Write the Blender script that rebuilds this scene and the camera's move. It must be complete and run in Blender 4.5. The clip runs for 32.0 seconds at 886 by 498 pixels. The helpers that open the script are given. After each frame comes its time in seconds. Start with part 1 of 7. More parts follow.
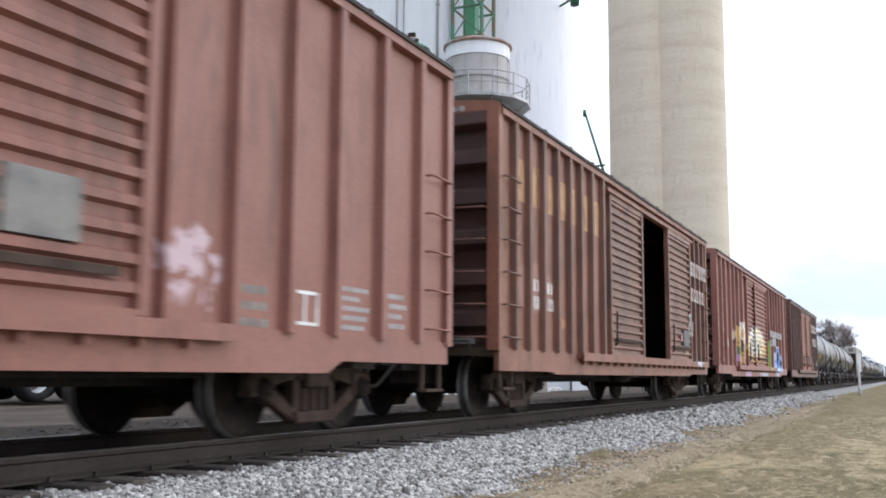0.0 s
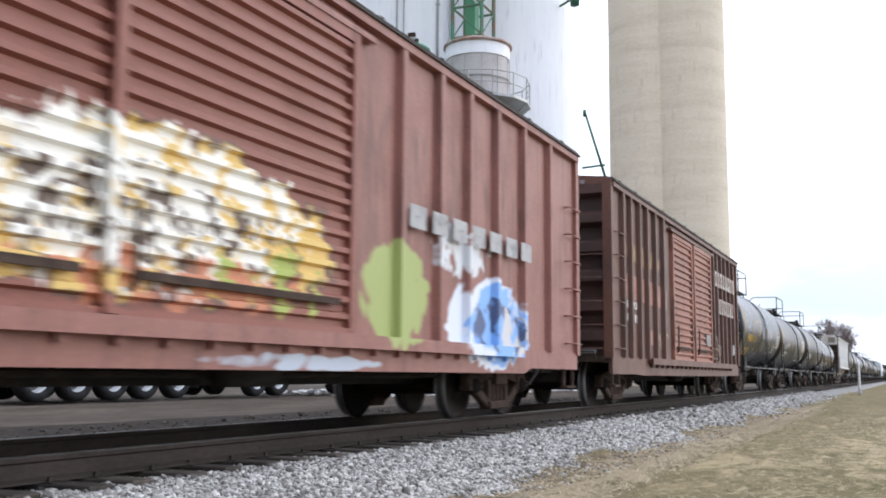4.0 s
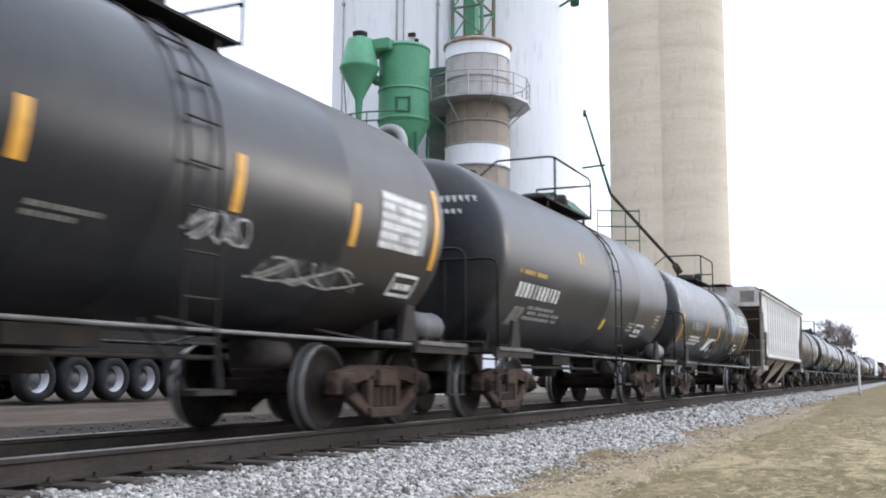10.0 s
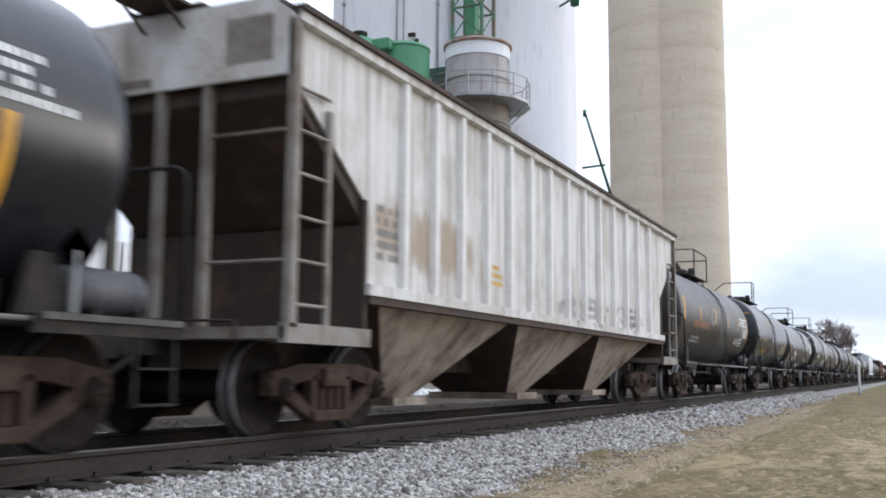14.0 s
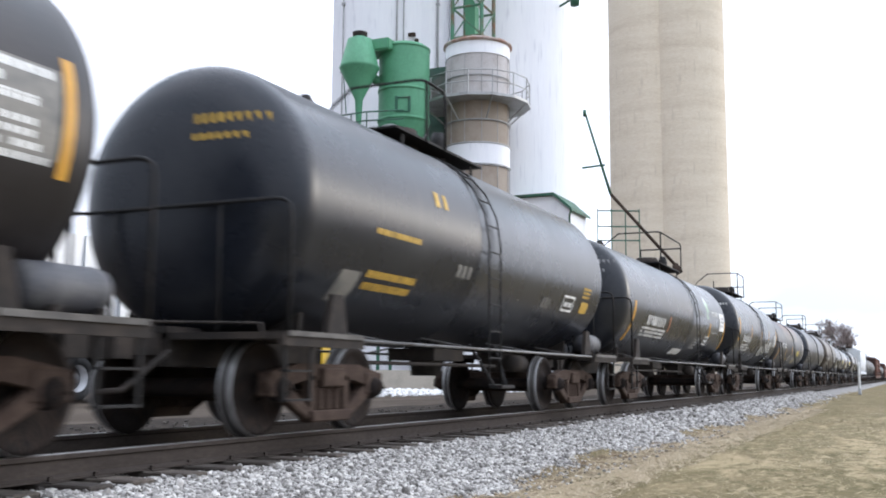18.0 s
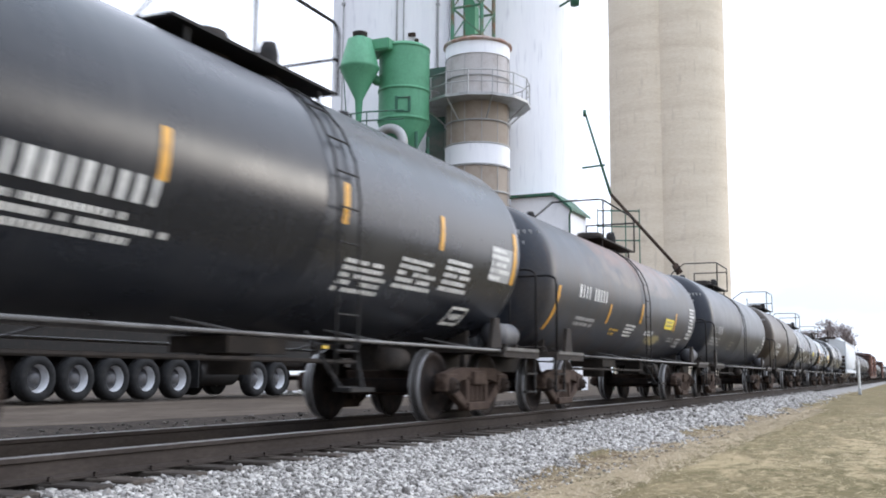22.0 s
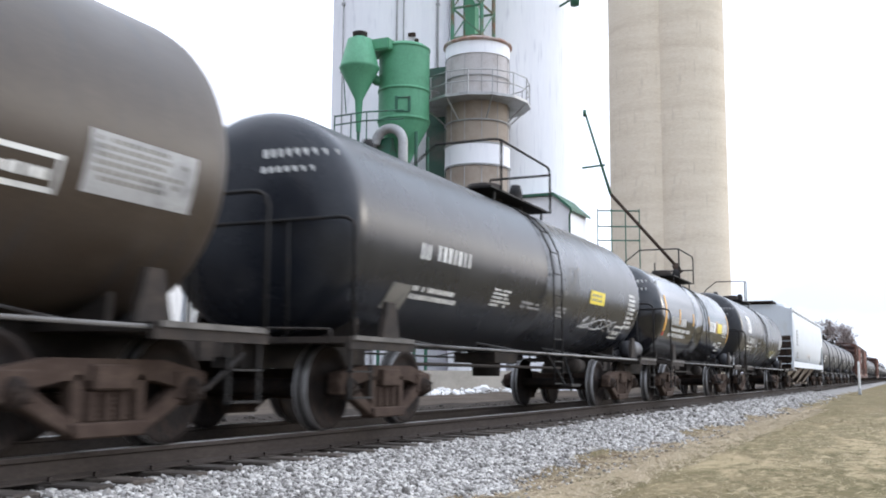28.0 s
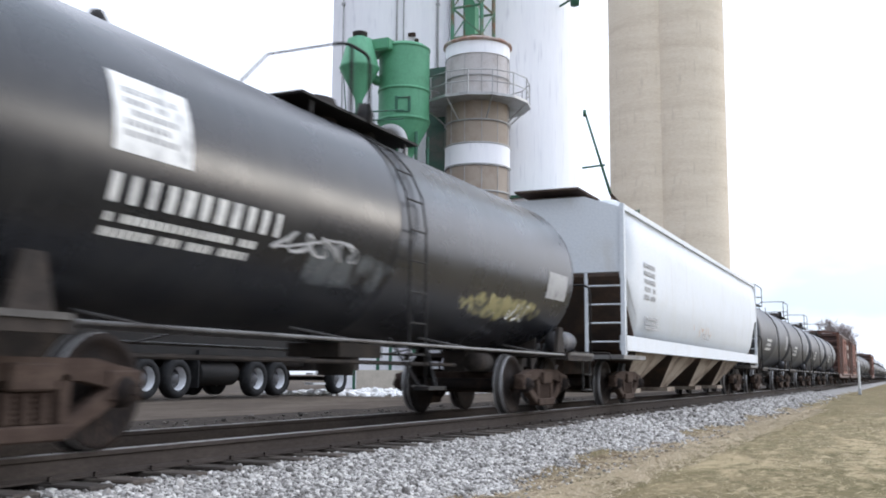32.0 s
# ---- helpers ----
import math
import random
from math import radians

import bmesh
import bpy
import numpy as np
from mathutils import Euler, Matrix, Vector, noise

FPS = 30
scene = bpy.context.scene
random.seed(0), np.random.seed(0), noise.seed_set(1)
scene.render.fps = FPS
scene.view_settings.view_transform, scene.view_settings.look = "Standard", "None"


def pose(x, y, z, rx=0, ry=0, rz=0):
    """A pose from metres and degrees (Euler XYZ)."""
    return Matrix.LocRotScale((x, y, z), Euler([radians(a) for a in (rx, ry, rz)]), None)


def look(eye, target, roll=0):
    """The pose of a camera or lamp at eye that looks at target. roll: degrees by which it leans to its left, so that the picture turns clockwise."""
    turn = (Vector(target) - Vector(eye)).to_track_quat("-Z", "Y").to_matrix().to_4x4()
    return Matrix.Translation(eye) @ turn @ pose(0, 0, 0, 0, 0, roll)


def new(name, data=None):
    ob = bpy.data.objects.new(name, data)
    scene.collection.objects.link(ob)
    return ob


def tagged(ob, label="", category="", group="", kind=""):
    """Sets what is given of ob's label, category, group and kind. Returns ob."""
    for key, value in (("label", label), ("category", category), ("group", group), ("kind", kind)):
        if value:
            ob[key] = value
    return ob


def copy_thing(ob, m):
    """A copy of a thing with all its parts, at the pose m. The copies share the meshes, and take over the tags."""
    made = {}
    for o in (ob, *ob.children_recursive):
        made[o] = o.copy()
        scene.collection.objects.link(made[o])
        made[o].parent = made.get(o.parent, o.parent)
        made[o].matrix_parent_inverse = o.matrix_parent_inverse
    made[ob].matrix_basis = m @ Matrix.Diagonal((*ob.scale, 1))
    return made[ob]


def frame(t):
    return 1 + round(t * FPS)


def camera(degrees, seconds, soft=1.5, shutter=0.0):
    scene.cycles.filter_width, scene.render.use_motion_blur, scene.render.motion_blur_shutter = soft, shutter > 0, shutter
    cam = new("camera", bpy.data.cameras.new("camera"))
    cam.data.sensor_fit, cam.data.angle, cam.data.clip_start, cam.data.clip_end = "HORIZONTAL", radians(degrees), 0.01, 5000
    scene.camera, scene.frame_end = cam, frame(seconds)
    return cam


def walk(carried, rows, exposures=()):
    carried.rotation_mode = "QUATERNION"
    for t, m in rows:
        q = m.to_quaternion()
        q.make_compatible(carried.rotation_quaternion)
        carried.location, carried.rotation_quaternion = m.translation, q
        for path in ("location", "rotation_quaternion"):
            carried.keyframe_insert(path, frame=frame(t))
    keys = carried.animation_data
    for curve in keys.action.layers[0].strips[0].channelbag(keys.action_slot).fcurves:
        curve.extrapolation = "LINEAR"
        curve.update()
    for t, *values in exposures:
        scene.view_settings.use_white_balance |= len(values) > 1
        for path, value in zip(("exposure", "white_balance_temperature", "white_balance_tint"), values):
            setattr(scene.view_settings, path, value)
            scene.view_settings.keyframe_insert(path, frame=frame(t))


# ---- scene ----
# track centre on x = 0, rail tops at z = 0; the train runs towards -y
cam = camera(48.0, 32.0, soft=1.85, shutter=0.4)
CAM = pose(6.15, 0.0, 0.561, 97.22, 0.0, 24.8) @ pose(0, 0, 0, 0, 0, 0.4)
# the camera stops down while the pale hopper fills its picture
walk(cam, [(0, CAM), (32, CAM)], exposures=[(0, 0.3), (0.6, 0.34), (1.2, 0.42), (3, 0.36), (6, 0.38), (7.5, 0.46), (12.6, 0.46), (13.2, 0.41), (13.6, 0.29), (14.0, 0.06), (14.5, -0.38), (15.3, -0.45), (16.0, -0.05),
                                            (16.5, 0.28), (17.1, 0.43), (18, 0.48), (30.5, 0.48), (32, 0.36)])
SPEED = 7.702

# ---- sky, sun ----
SUN_AZ, SUN_EL = 41.0, 12.0     # degrees from +y towards +x, and up
sky = bpy.data.worlds.new("sky")
scene.world = sky
sky.use_nodes = True
wt = sky.node_tree
bg = wt.nodes["Background"]
st = wt.nodes.new("ShaderNodeTexSky")
st.sky_type = "NISHITA"
st.sun_disc = False
st.sun_elevation, st.sun_rotation = radians(SUN_EL), radians(SUN_AZ)
st.air_density, st.dust_density = 1.0, 4.0
# high thin overcast, with slightly bluer breaks
wc = wt.nodes.new("ShaderNodeTexCoord")
wm = wt.nodes.new("ShaderNodeMapping")
wm.inputs["Scale"].default_value = (1.0, 1.0, 3.0)
wn = wt.nodes.new("ShaderNodeTexNoise")
wn.inputs["Scale"].default_value, wn.inputs["Detail"].default_value = 2.6, 5.0
wr = wt.nodes.new("ShaderNodeValToRGB")
wr.color_ramp.elements[0].position, wr.color_ramp.elements[1].position = 0.37, 0.56
wr.color_ramp.elements[0].color = (5.6, 6.6, 8.0, 1)
wr.color_ramp.elements[1].color = (9.5, 10.15, 11.9, 1)
wx = wt.nodes.new("ShaderNodeMixRGB")
wx.inputs[0].default_value = 0.92
for a, b in ((wc.outputs["Generated"], wm.inputs[0]), (wm.outputs[0], wn.inputs[0]), (wn.outputs[0], wr.inputs[0]),
             (st.outputs[0], wx.inputs[1]), (wr.outputs[0], wx.inputs[2]), ):
    wt.links.new(a, b)
# the cloud is brighter overhead than low down, and brightest round the veiled sun
wd = wt.nodes.new("ShaderNodeVectorMath")
wd.operation = "DOT_PRODUCT"
wd.inputs[1].default_value = (math.sin(radians(SUN_AZ)) * math.cos(radians(SUN_EL)), math.cos(radians(SUN_AZ)) * math.cos(radians(SUN_EL)), math.sin(radians(SUN_EL)))
wg = wt.nodes.new("ShaderNodeMapRange")
for k, v in (("From Min", -0.8), ("From Max", 1.0), ("To Min", 0.5), ("To Max", 1.35)):
    wg.inputs[k].default_value = v
wp = wt.nodes.new("ShaderNodeMath")
wp.operation, wp.use_clamp, wp.inputs[1].default_value = "POWER", True, 40.0
wh = wt.nodes.new("ShaderNodeMath")
wh.operation, wh.inputs[1].default_value = "MULTIPLY_ADD", 0.5
wz = wt.nodes.new("ShaderNodeSeparateXYZ")
we = wt.nodes.new("ShaderNodeMapRange")
for k, v in (("From Min", 0.0), ("From Max", 1.0), ("To Min", 0.6), ("To Max", 1.55)):
    we.inputs[k].default_value = v
wu = wt.nodes.new("ShaderNodeMath")
wu.operation = "MULTIPLY"
wq = wt.nodes.new("ShaderNodeMath")
wq.operation, wq.inputs[1].default_value = "MAXIMUM", 0.0
wy = wt.nodes.new("ShaderNodeMixRGB")
wy.blend_type, wy.inputs[0].default_value = "MULTIPLY", 1.0
for a, b in ((wc.outputs["Generated"], wd.inputs[0]), (wd.outputs["Value"], wg.inputs[0]), (wd.outputs["Value"], wq.inputs[0]), (wq.outputs[0], wp.inputs[0]), (wp.outputs[0], wh.inputs[0]), (wc.outputs["Generated"], wz.inputs[0]), (wz.outputs["Z"], we.inputs[0]), (we.outputs[0], wu.inputs[0]), (wg.outputs[0], wu.inputs[1]), (wu.outputs[0], wh.inputs[2]), (wx.outputs[0], wy.inputs[1]), (wh.outputs[0], wy.inputs[2]), (wy.outputs[0], bg.inputs[0])):
    wt.links.new(a, b)
bg.inputs[1].default_value = 0.155
sun = new("sun", bpy.data.lights.new("sun", "SUN"))
sun.data.energy, sun.data.angle, sun.data.color = 0.4, radians(12), (1.0, 0.955, 0.89)
az, el = radians(SUN_AZ), radians(SUN_EL)
sun.matrix_world = look((math.sin(az) * math.cos(el) * 50, math.cos(az) * math.cos(el) * 50, math.sin(el) * 50), (0, 0, 0))


# ---- materials ----
def mat(name, base, rough=0.6, metal=0.0, other=None, scale=3.0, amount=0.5, fine=40.0, bump=0.15, bump_scale=60.0,
        stretch=(1, 1, 1), spec=0.5, vary=0.0, dirt=None, dirt_amt=0.0):
    """Two-scale painted or worn surface: base colour, a second colour in patches, fine grain, relief."""
    m = bpy.data.materials.new(name)
    m.use_nodes = True
    nt = m.node_tree
    bs = nt.nodes["Principled BSDF"]
    bs.inputs["Roughness"].default_value, bs.inputs["Metallic"].default_value = rough, metal
    bs.inputs["Specular IOR Level"].default_value = spec
    co = nt.nodes.new("ShaderNodeTexCoord")
    mp = nt.nodes.new("ShaderNodeMapping")
    mp.inputs["Scale"].default_value = stretch
    nt.links.new(co.outputs["Object"], mp.inputs[0])
    n1, n2 = nt.nodes.new("ShaderNodeTexNoise"), nt.nodes.new("ShaderNodeTexNoise")
    n1.inputs["Scale"].default_value, n1.inputs["Detail"].default_value, n1.inputs["Roughness"].default_value = scale, 8, 0.65
    n2.inputs["Scale"].default_value, n2.inputs["Detail"].default_value = fine, 4
    for n in (n1, n2):
        nt.links.new(mp.outputs[0], n.inputs[0])
    r = nt.nodes.new("ShaderNodeValToRGB")
    r.color_ramp.elements[0].position, r.color_ramp.elements[1].position = 0.62 - 0.3 * amount, 0.72 - 0.1 * amount
    nt.links.new(n1.outputs[0], r.inputs[0])
    mx = nt.nodes.new("ShaderNodeMixRGB")
    mx.inputs[1].default_value = (*base, 1)
    mx.inputs[2].default_value = (*(other or [c * 0.6 for c in base]), 1)
    nt.links.new(r.outputs[0], mx.inputs[0])
    last = mx.outputs[0]
    g = nt.nodes.new("ShaderNodeMixRGB")
    g.blend_type, g.inputs[0].default_value = "OVERLAY", 0.35
    nt.links.new(last, g.inputs[1])
    nt.links.new(n2.outputs[0], g.inputs[2])
    last = g.outputs[0]
    if dirt:
        # streaks that run down the sheet
        d = nt.nodes.new("ShaderNodeMapping")
        d.inputs["Scale"].default_value = (1, 7, 0.35)
        dn = nt.nodes.new("ShaderNodeTexNoise")
        dn.inputs["Scale"].default_value, dn.inputs["Detail"].default_value = 1.6, 6
        dr = nt.nodes.new("ShaderNodeValToRGB")
        dr.color_ramp.elements[0].position, dr.color_ramp.elements[1].position = 0.68 - 0.3 * dirt_amt, 0.85 - 0.15 * dirt_amt
        dm = nt.nodes.new("ShaderNodeMixRGB")
        dm.inputs[2].default_value = (*dirt, 1)
        nt.links.new(co.outputs["Object"], d.inputs[0])
        nt.links.new(d.outputs[0], dn.inputs[0])
        nt.links.new(dn.outputs[0], dr.inputs[0])
        nt.links.new(dr.outputs[0], dm.inputs[0])
        nt.links.new(last, dm.inputs[1])
        last = dm.outputs[0]
    if vary:
        oi = nt.nodes.new("ShaderNodeObjectInfo")
        hv = nt.nodes.new("ShaderNodeHueSaturation")
        ma = nt.nodes.new("ShaderNodeMapRange")
        ma.inputs["To Min"].default_value, ma.inputs["To Max"].default_value = 1 - vary, 1 + vary
        nt.links.new(oi.outputs["Random"], ma.inputs[0])
        nt.links.new(ma.outputs[0], hv.inputs["Value"])
        nt.links.new(last, hv.inputs["Color"])
        last = hv.outputs[0]
    nt.links.new(last, bs.inputs["Base Color"])
    if bump:
        nb = nt.nodes.new("ShaderNodeTexNoise")
        nb.inputs["Scale"].default_value, nb.inputs["Detail"].default_value = bump_scale, 5
        bp = nt.nodes.new("ShaderNodeBump")
        bp.inputs["Strength"].default_value, bp.inputs["Distance"].default_value = bump, 0.02
        nt.links.new(co.outputs["Object"], nb.inputs[0])
        nt.links.new(nb.outputs[0], bp.inputs["Height"])
        nt.links.new(bp.outputs[0], bs.inputs["Normal"])
    rr = nt.nodes.new("ShaderNodeMapRange")
    rr.inputs["To Min"].default_value, rr.inputs["To Max"].default_value = max(0.05, rough - 0.12), min(1, rough + 0.15)
    nt.links.new(n1.outputs[0], rr.inputs[0])
    nt.links.new(rr.outputs[0], bs.inputs["Roughness"])
    return m


def splash(m, colour, centre, size, noise_scale, cut, seed=0.0, stretch=(1, 1, 1), blur=0.04, detail=3):
    """Spray paint over a material: noisy strokes inside a soft ellipse, by object coordinates."""
    nt = m.node_tree
    bs = nt.nodes["Principled BSDF"]
    last = bs.inputs["Base Color"].links[0].from_socket
    co = nt.nodes.new("ShaderNodeTexCoord")
    mp = nt.nodes.new("ShaderNodeMapping")
    mp.vector_type = "POINT"
    mp.inputs["Location"].default_value = [-c / s for c, s in zip(centre, size)]
    mp.inputs["Scale"].default_value = [1 / s for s in size]
    ln = nt.nodes.new("ShaderNodeVectorMath")
    ln.operation = "LENGTH"
    mp2 = nt.nodes.new("ShaderNodeMapping")
    mp2.inputs["Location"].default_value = (seed, seed * 1.7, seed * 0.6)
    mp2.inputs["Scale"].default_value = stretch
    ns = nt.nodes.new("ShaderNodeTexNoise")
    ns.inputs["Scale"].default_value, ns.inputs["Detail"].default_value, ns.inputs["Distortion"].default_value = noise_scale, detail, 1.2
    su = nt.nodes.new("ShaderNodeMath")
    su.operation = "SUBTRACT"
    ra = nt.nodes.new("ShaderNodeMapRange")
    ra.inputs["From Min"].default_value, ra.inputs["From Max"].default_value = cut - blur, cut + blur
    sc = nt.nodes.new("ShaderNodeMath")
    sc.operation = "POWER"
    sc.inputs[1].default_value = 4.0
    mx = nt.nodes.new("ShaderNodeMixRGB")
    mx.inputs[2].default_value = (*colour, 1)
    for a, b in ((co.outputs["Object"], mp.inputs[0]), (mp.outputs[0], ln.inputs[0]), (ln.outputs["Value"], sc.inputs[0]),
                 (co.outputs["Object"], mp2.inputs[0]), (mp2.outputs[0], ns.inputs[0]), (ns.outputs[0], su.inputs[0]),
                 (sc.outputs[0], su.inputs[1]), (su.outputs[0], ra.inputs[0]), (ra.outputs[0], mx.inputs[0]),
                 (last, mx.inputs[1]), (mx.outputs[0], bs.inputs["Base Color"])):
        nt.links.new(a, b)
    return m


M = dict(
    rail_side=mat("rail_side", (0.046, 0.038, 0.0335), 0.95, 0.0, (0.064, 0.053, 0.046), 2, 0.6, stretch=(1, 0.3, 1), spec=0.08),
    rail_top=mat("rail_top", (0.25, 0.24, 0.235), 0.45, 0.8, (0.15, 0.13, 0.12), 3, 0.4, bump=0.02),
    frame=mat("truck_casting", (0.05, 0.034, 0.027), 0.9, 0.0, (0.088, 0.063, 0.05), 4, 0.6, spec=0.12),
    wheel=mat("wheel_steel", (0.019, 0.0155, 0.0145), 0.8, 0.0, (0.036, 0.026, 0.021), 5, 0.55, spec=0.1),
    dusty=mat("dusty_drum_paint", (0.07, 0.07, 0.078), 0.6, 0.0, (0.13, 0.125, 0.12), 4, 0.5),
    pale=mat("grey_drum_paint", (0.16, 0.16, 0.165), 0.6, 0.0, (0.09, 0.085, 0.08), 4, 0.5),
    tread=mat("wheel_tread", (0.34, 0.335, 0.335), 0.4, 0.4, (0.19, 0.18, 0.17), 6, 0.3, bump=0.02),
    edge=mat("platform_edge_scuffed", (0.09, 0.083, 0.075), 0.6, 0.0, (0.03, 0.026, 0.024), 3.5, 0.75),
    worn=mat("wheel_tread_dull", (0.05, 0.047, 0.045), 0.5, 0.3, (0.024, 0.02, 0.018), 6, 0.4, bump=0.02),
    ochre=mat("lettering_worn_ochre", (0.52, 0.315, 0.15), 0.7, 0.0, (0.3, 0.14, 0.08), 3.2, 0.7, dirt=(0.22, 0.1, 0.062), dirt_amt=0.45),
    pink=mat("patch_paint_pink", (0.34, 0.155, 0.118), 0.6, 0.0, (0.28, 0.125, 0.095), 2.0, 0.5, dirt=(0.15, 0.08, 0.062), dirt_amt=0.35),
    letter=mat("lettering_worn_white", (0.46, 0.43, 0.40), 0.7, 0.0, (0.27, 0.17, 0.13), 2.2, 0.75),
    under=mat("underframe_black", (0.028, 0.024, 0.0215), 0.85, 0.0, (0.055, 0.044, 0.037), 4, 0.55, spec=0.2),
    pipe=mat("rail_pipe_black", (0.012, 0.0115, 0.0115), 0.7, 0.0, (0.028, 0.022, 0.019), 9, 0.4, spec=0.25),
    lightpipe=mat("side_rail_grey", (0.15, 0.146, 0.142), 0.5, 0.0, (0.05, 0.042, 0.038), 1.3, 0.65),
    white=mat("stencil_white", (0.72, 0.72, 0.7), 0.6, 0.0, (0.4, 0.4, 0.4), 5, 0.45),
    grey=mat("stencil_grey", (0.34, 0.34, 0.34), 0.6, 0.0, (0.2, 0.2, 0.2), 5, 0.45),
    faded=mat("stencil_cream", (0.40, 0.33, 0.26), 0.7, 0.0, (0.22, 0.13, 0.1), 4, 0.55),
    dim=mat("stencil_faded", (0.2, 0.19, 0.17), 0.6, 0.0, (0.1, 0.1, 0.1), 5, 0.5),
    yellow=mat("stencil_yellow", (0.55, 0.34, 0.05), 0.6, 0.0, (0.32, 0.2, 0.04), 5, 0.45),
    orange=mat("reflector_amber", (0.66, 0.33, 0.03), 0.45, 0.0, (0.45, 0.22, 0.03), 7, 0.35),
    rustred=mat("stencil_rust", (0.42, 0.17, 0.08), 0.6, 0.0, (0.25, 0.1, 0.05), 5, 0.4),
    sign=mat("yellow_sign", (0.75, 0.6, 0.04), 0.5, 0.0, (0.5, 0.4, 0.03), 8, 0.2),
    red=mat("red_paint", (0.5, 0.06, 0.04), 0.5),
)


# ---- geometry helpers ----
def bx(bm, x0, x1, y0, y1, z0, z1):
    v = [bm.verts.new(p) for p in ((x0, y0, z0), (x1, y0, z0), (x1, y1, z0), (x0, y1, z0), (x0, y0, z1), (x1, y0, z1), (x1, y1, z1), (x0, y1, z1))]
    for f in ((3, 2, 1, 0), (4, 5, 6, 7), (0, 1, 5, 4), (1, 2, 6, 5), (2, 3, 7, 6), (3, 0, 4, 7)):
        bm.faces.new([v[i] for i in f])


def tube(bm, p, q, r, n=7, r2=None):
    p, q = Vector(p), Vector(q)
    d = (q - p).normalized()
    a = d.orthogonal().normalized()
    b = d.cross(a)
    r2 = r if r2 is None else r2
    rings = []
    for c, rr in ((p, r), (q, r2)):
        rings.append([bm.verts.new(c + (a * math.cos(k * 2 * math.pi / n) + b * math.sin(k * 2 * math.pi / n)) * rr) for k in range(n)])
    for k in range(n):
        f = bm.faces.new((rings[0][k], rings[0][(k + 1) % n], rings[1][(k + 1) % n], rings[1][k]))
        f.smooth = n > 6
    bm.faces.new(rings[0][::-1])
    bm.faces.new(rings[1])


def pipe(bm, pts, r, n=7):
    """One bent pipe through the points, its corners mitred."""
    pts = [Vector(p) for p in pts]
    way = [(q - p).normalized() for p, q in zip(pts, pts[1:])]
    side, rings = way[0].orthogonal().normalized(), []
    for k, c in enumerate(pts):
        d0, d1 = way[max(0, k - 1)], way[min(k, len(way) - 1)]
        d = (d0 + d1).normalized() if (d0 + d1).length > 0.01 else d1
        side = (side - d * side.dot(d)).normalized() if (side - d * side.dot(d)).length > 0.01 else d.orthogonal().normalized()
        b = d.cross(side)
        rings.append([bm.verts.new(c + (side * math.cos(j * math.tau / n) + b * math.sin(j * math.tau / n)) * r) for j in range(n)])
    for lo, hi in zip(rings, rings[1:]):
        for j in range(n):
            bm.faces.new((lo[j], lo[(j + 1) % n], hi[(j + 1) % n], hi[j])).smooth = True
    bm.faces.new(rings[0][::-1])
    bm.faces.new(rings[-1])


def prism(bm, poly, axis, a, b):
    """A polygon of 2D points, extruded along an axis from a to b. Axis x: points are (y, z); y: (x, z); z: (x, y)."""
    def at(p, t):
        return {"x": (t, p[0], p[1]), "y": (p[0], t, p[1]), "z": (p[0], p[1], t)}[axis]
    lo, hi = [bm.verts.new(at(p, a)) for p in poly], [bm.verts.new(at(p, b)) for p in poly]
    n = len(poly)
    for k in range(n):
        bm.faces.new((lo[k], lo[(k + 1) % n], hi[(k + 1) % n], hi[k]))
    bm.faces.new(lo[::-1])
    bm.faces.new(hi)


def lathe(bm, prof, axis="z", centre=(0, 0, 0), seg=48, smooth=True, arc=(0, 2 * math.pi)):
    """Turn (along, radius) points round an axis through centre."""
    full = abs(arc[1] - arc[0] - 2 * math.pi) < 1e-6
    rings = []
    for h, r in prof:
        ring = []
        for k in range(seg if full else seg + 1):
            a = arc[0] + (arc[1] - arc[0]) * k / seg
            u, v = r * math.cos(a), r * math.sin(a)
            p = {"z": (u, v, h), "y": (u, h, v), "x": (h, u, v)}[axis]
            ring.append(bm.verts.new(Vector(p) + Vector(centre)))
        rings.append(ring)
    for lo, hi in zip(rings, rings[1:]):
        for k in range(seg):
            j = (k + 1) % len(lo)
            f = bm.faces.new((lo[k], lo[j], hi[j], hi[k]))
            f.smooth = smooth
    return rings


def mesh(name, bm, material, weld=False):
    if weld:
        bmesh.ops.remove_doubles(bm, verts=bm.verts, dist=1e-4)
    bmesh.ops.recalc_face_normals(bm, faces=bm.faces)
    me = bpy.data.meshes.new(name)
    bm.to_mesh(me)
    bm.free()
    for k in (material if isinstance(material, (list, tuple)) else [material]):
        me.materials.append(k)
    return me


def part(name, bm, material, parent=None, label=""):
    me = bm if isinstance(bm, bpy.types.Mesh) else mesh(name, bm, material)
    ob = new(name, me)
    ob.parent = parent
    if label:
        ob["label"] = label
    return ob


def B():
    return bmesh.new()


def thing(name, label, category, group="", kind="", at=None):
    ob = new(name)
    ob.empty_display_size = 0.2
    tagged(ob, label, category, group, kind)
    if at is not None:
        ob.matrix_basis = at
    return ob


# ---- ground ----
def ground_mat():
    return mat("dirt_ground", (0.078, 0.062, 0.05), 0.98, 0, (0.12, 0.098, 0.078), 0.9, 0.65, 9, 0.6, 8.0, stretch=(1, 0.35, 1), spec=0.05, dirt=(0.045, 0.036, 0.029), dirt_amt=0.45)


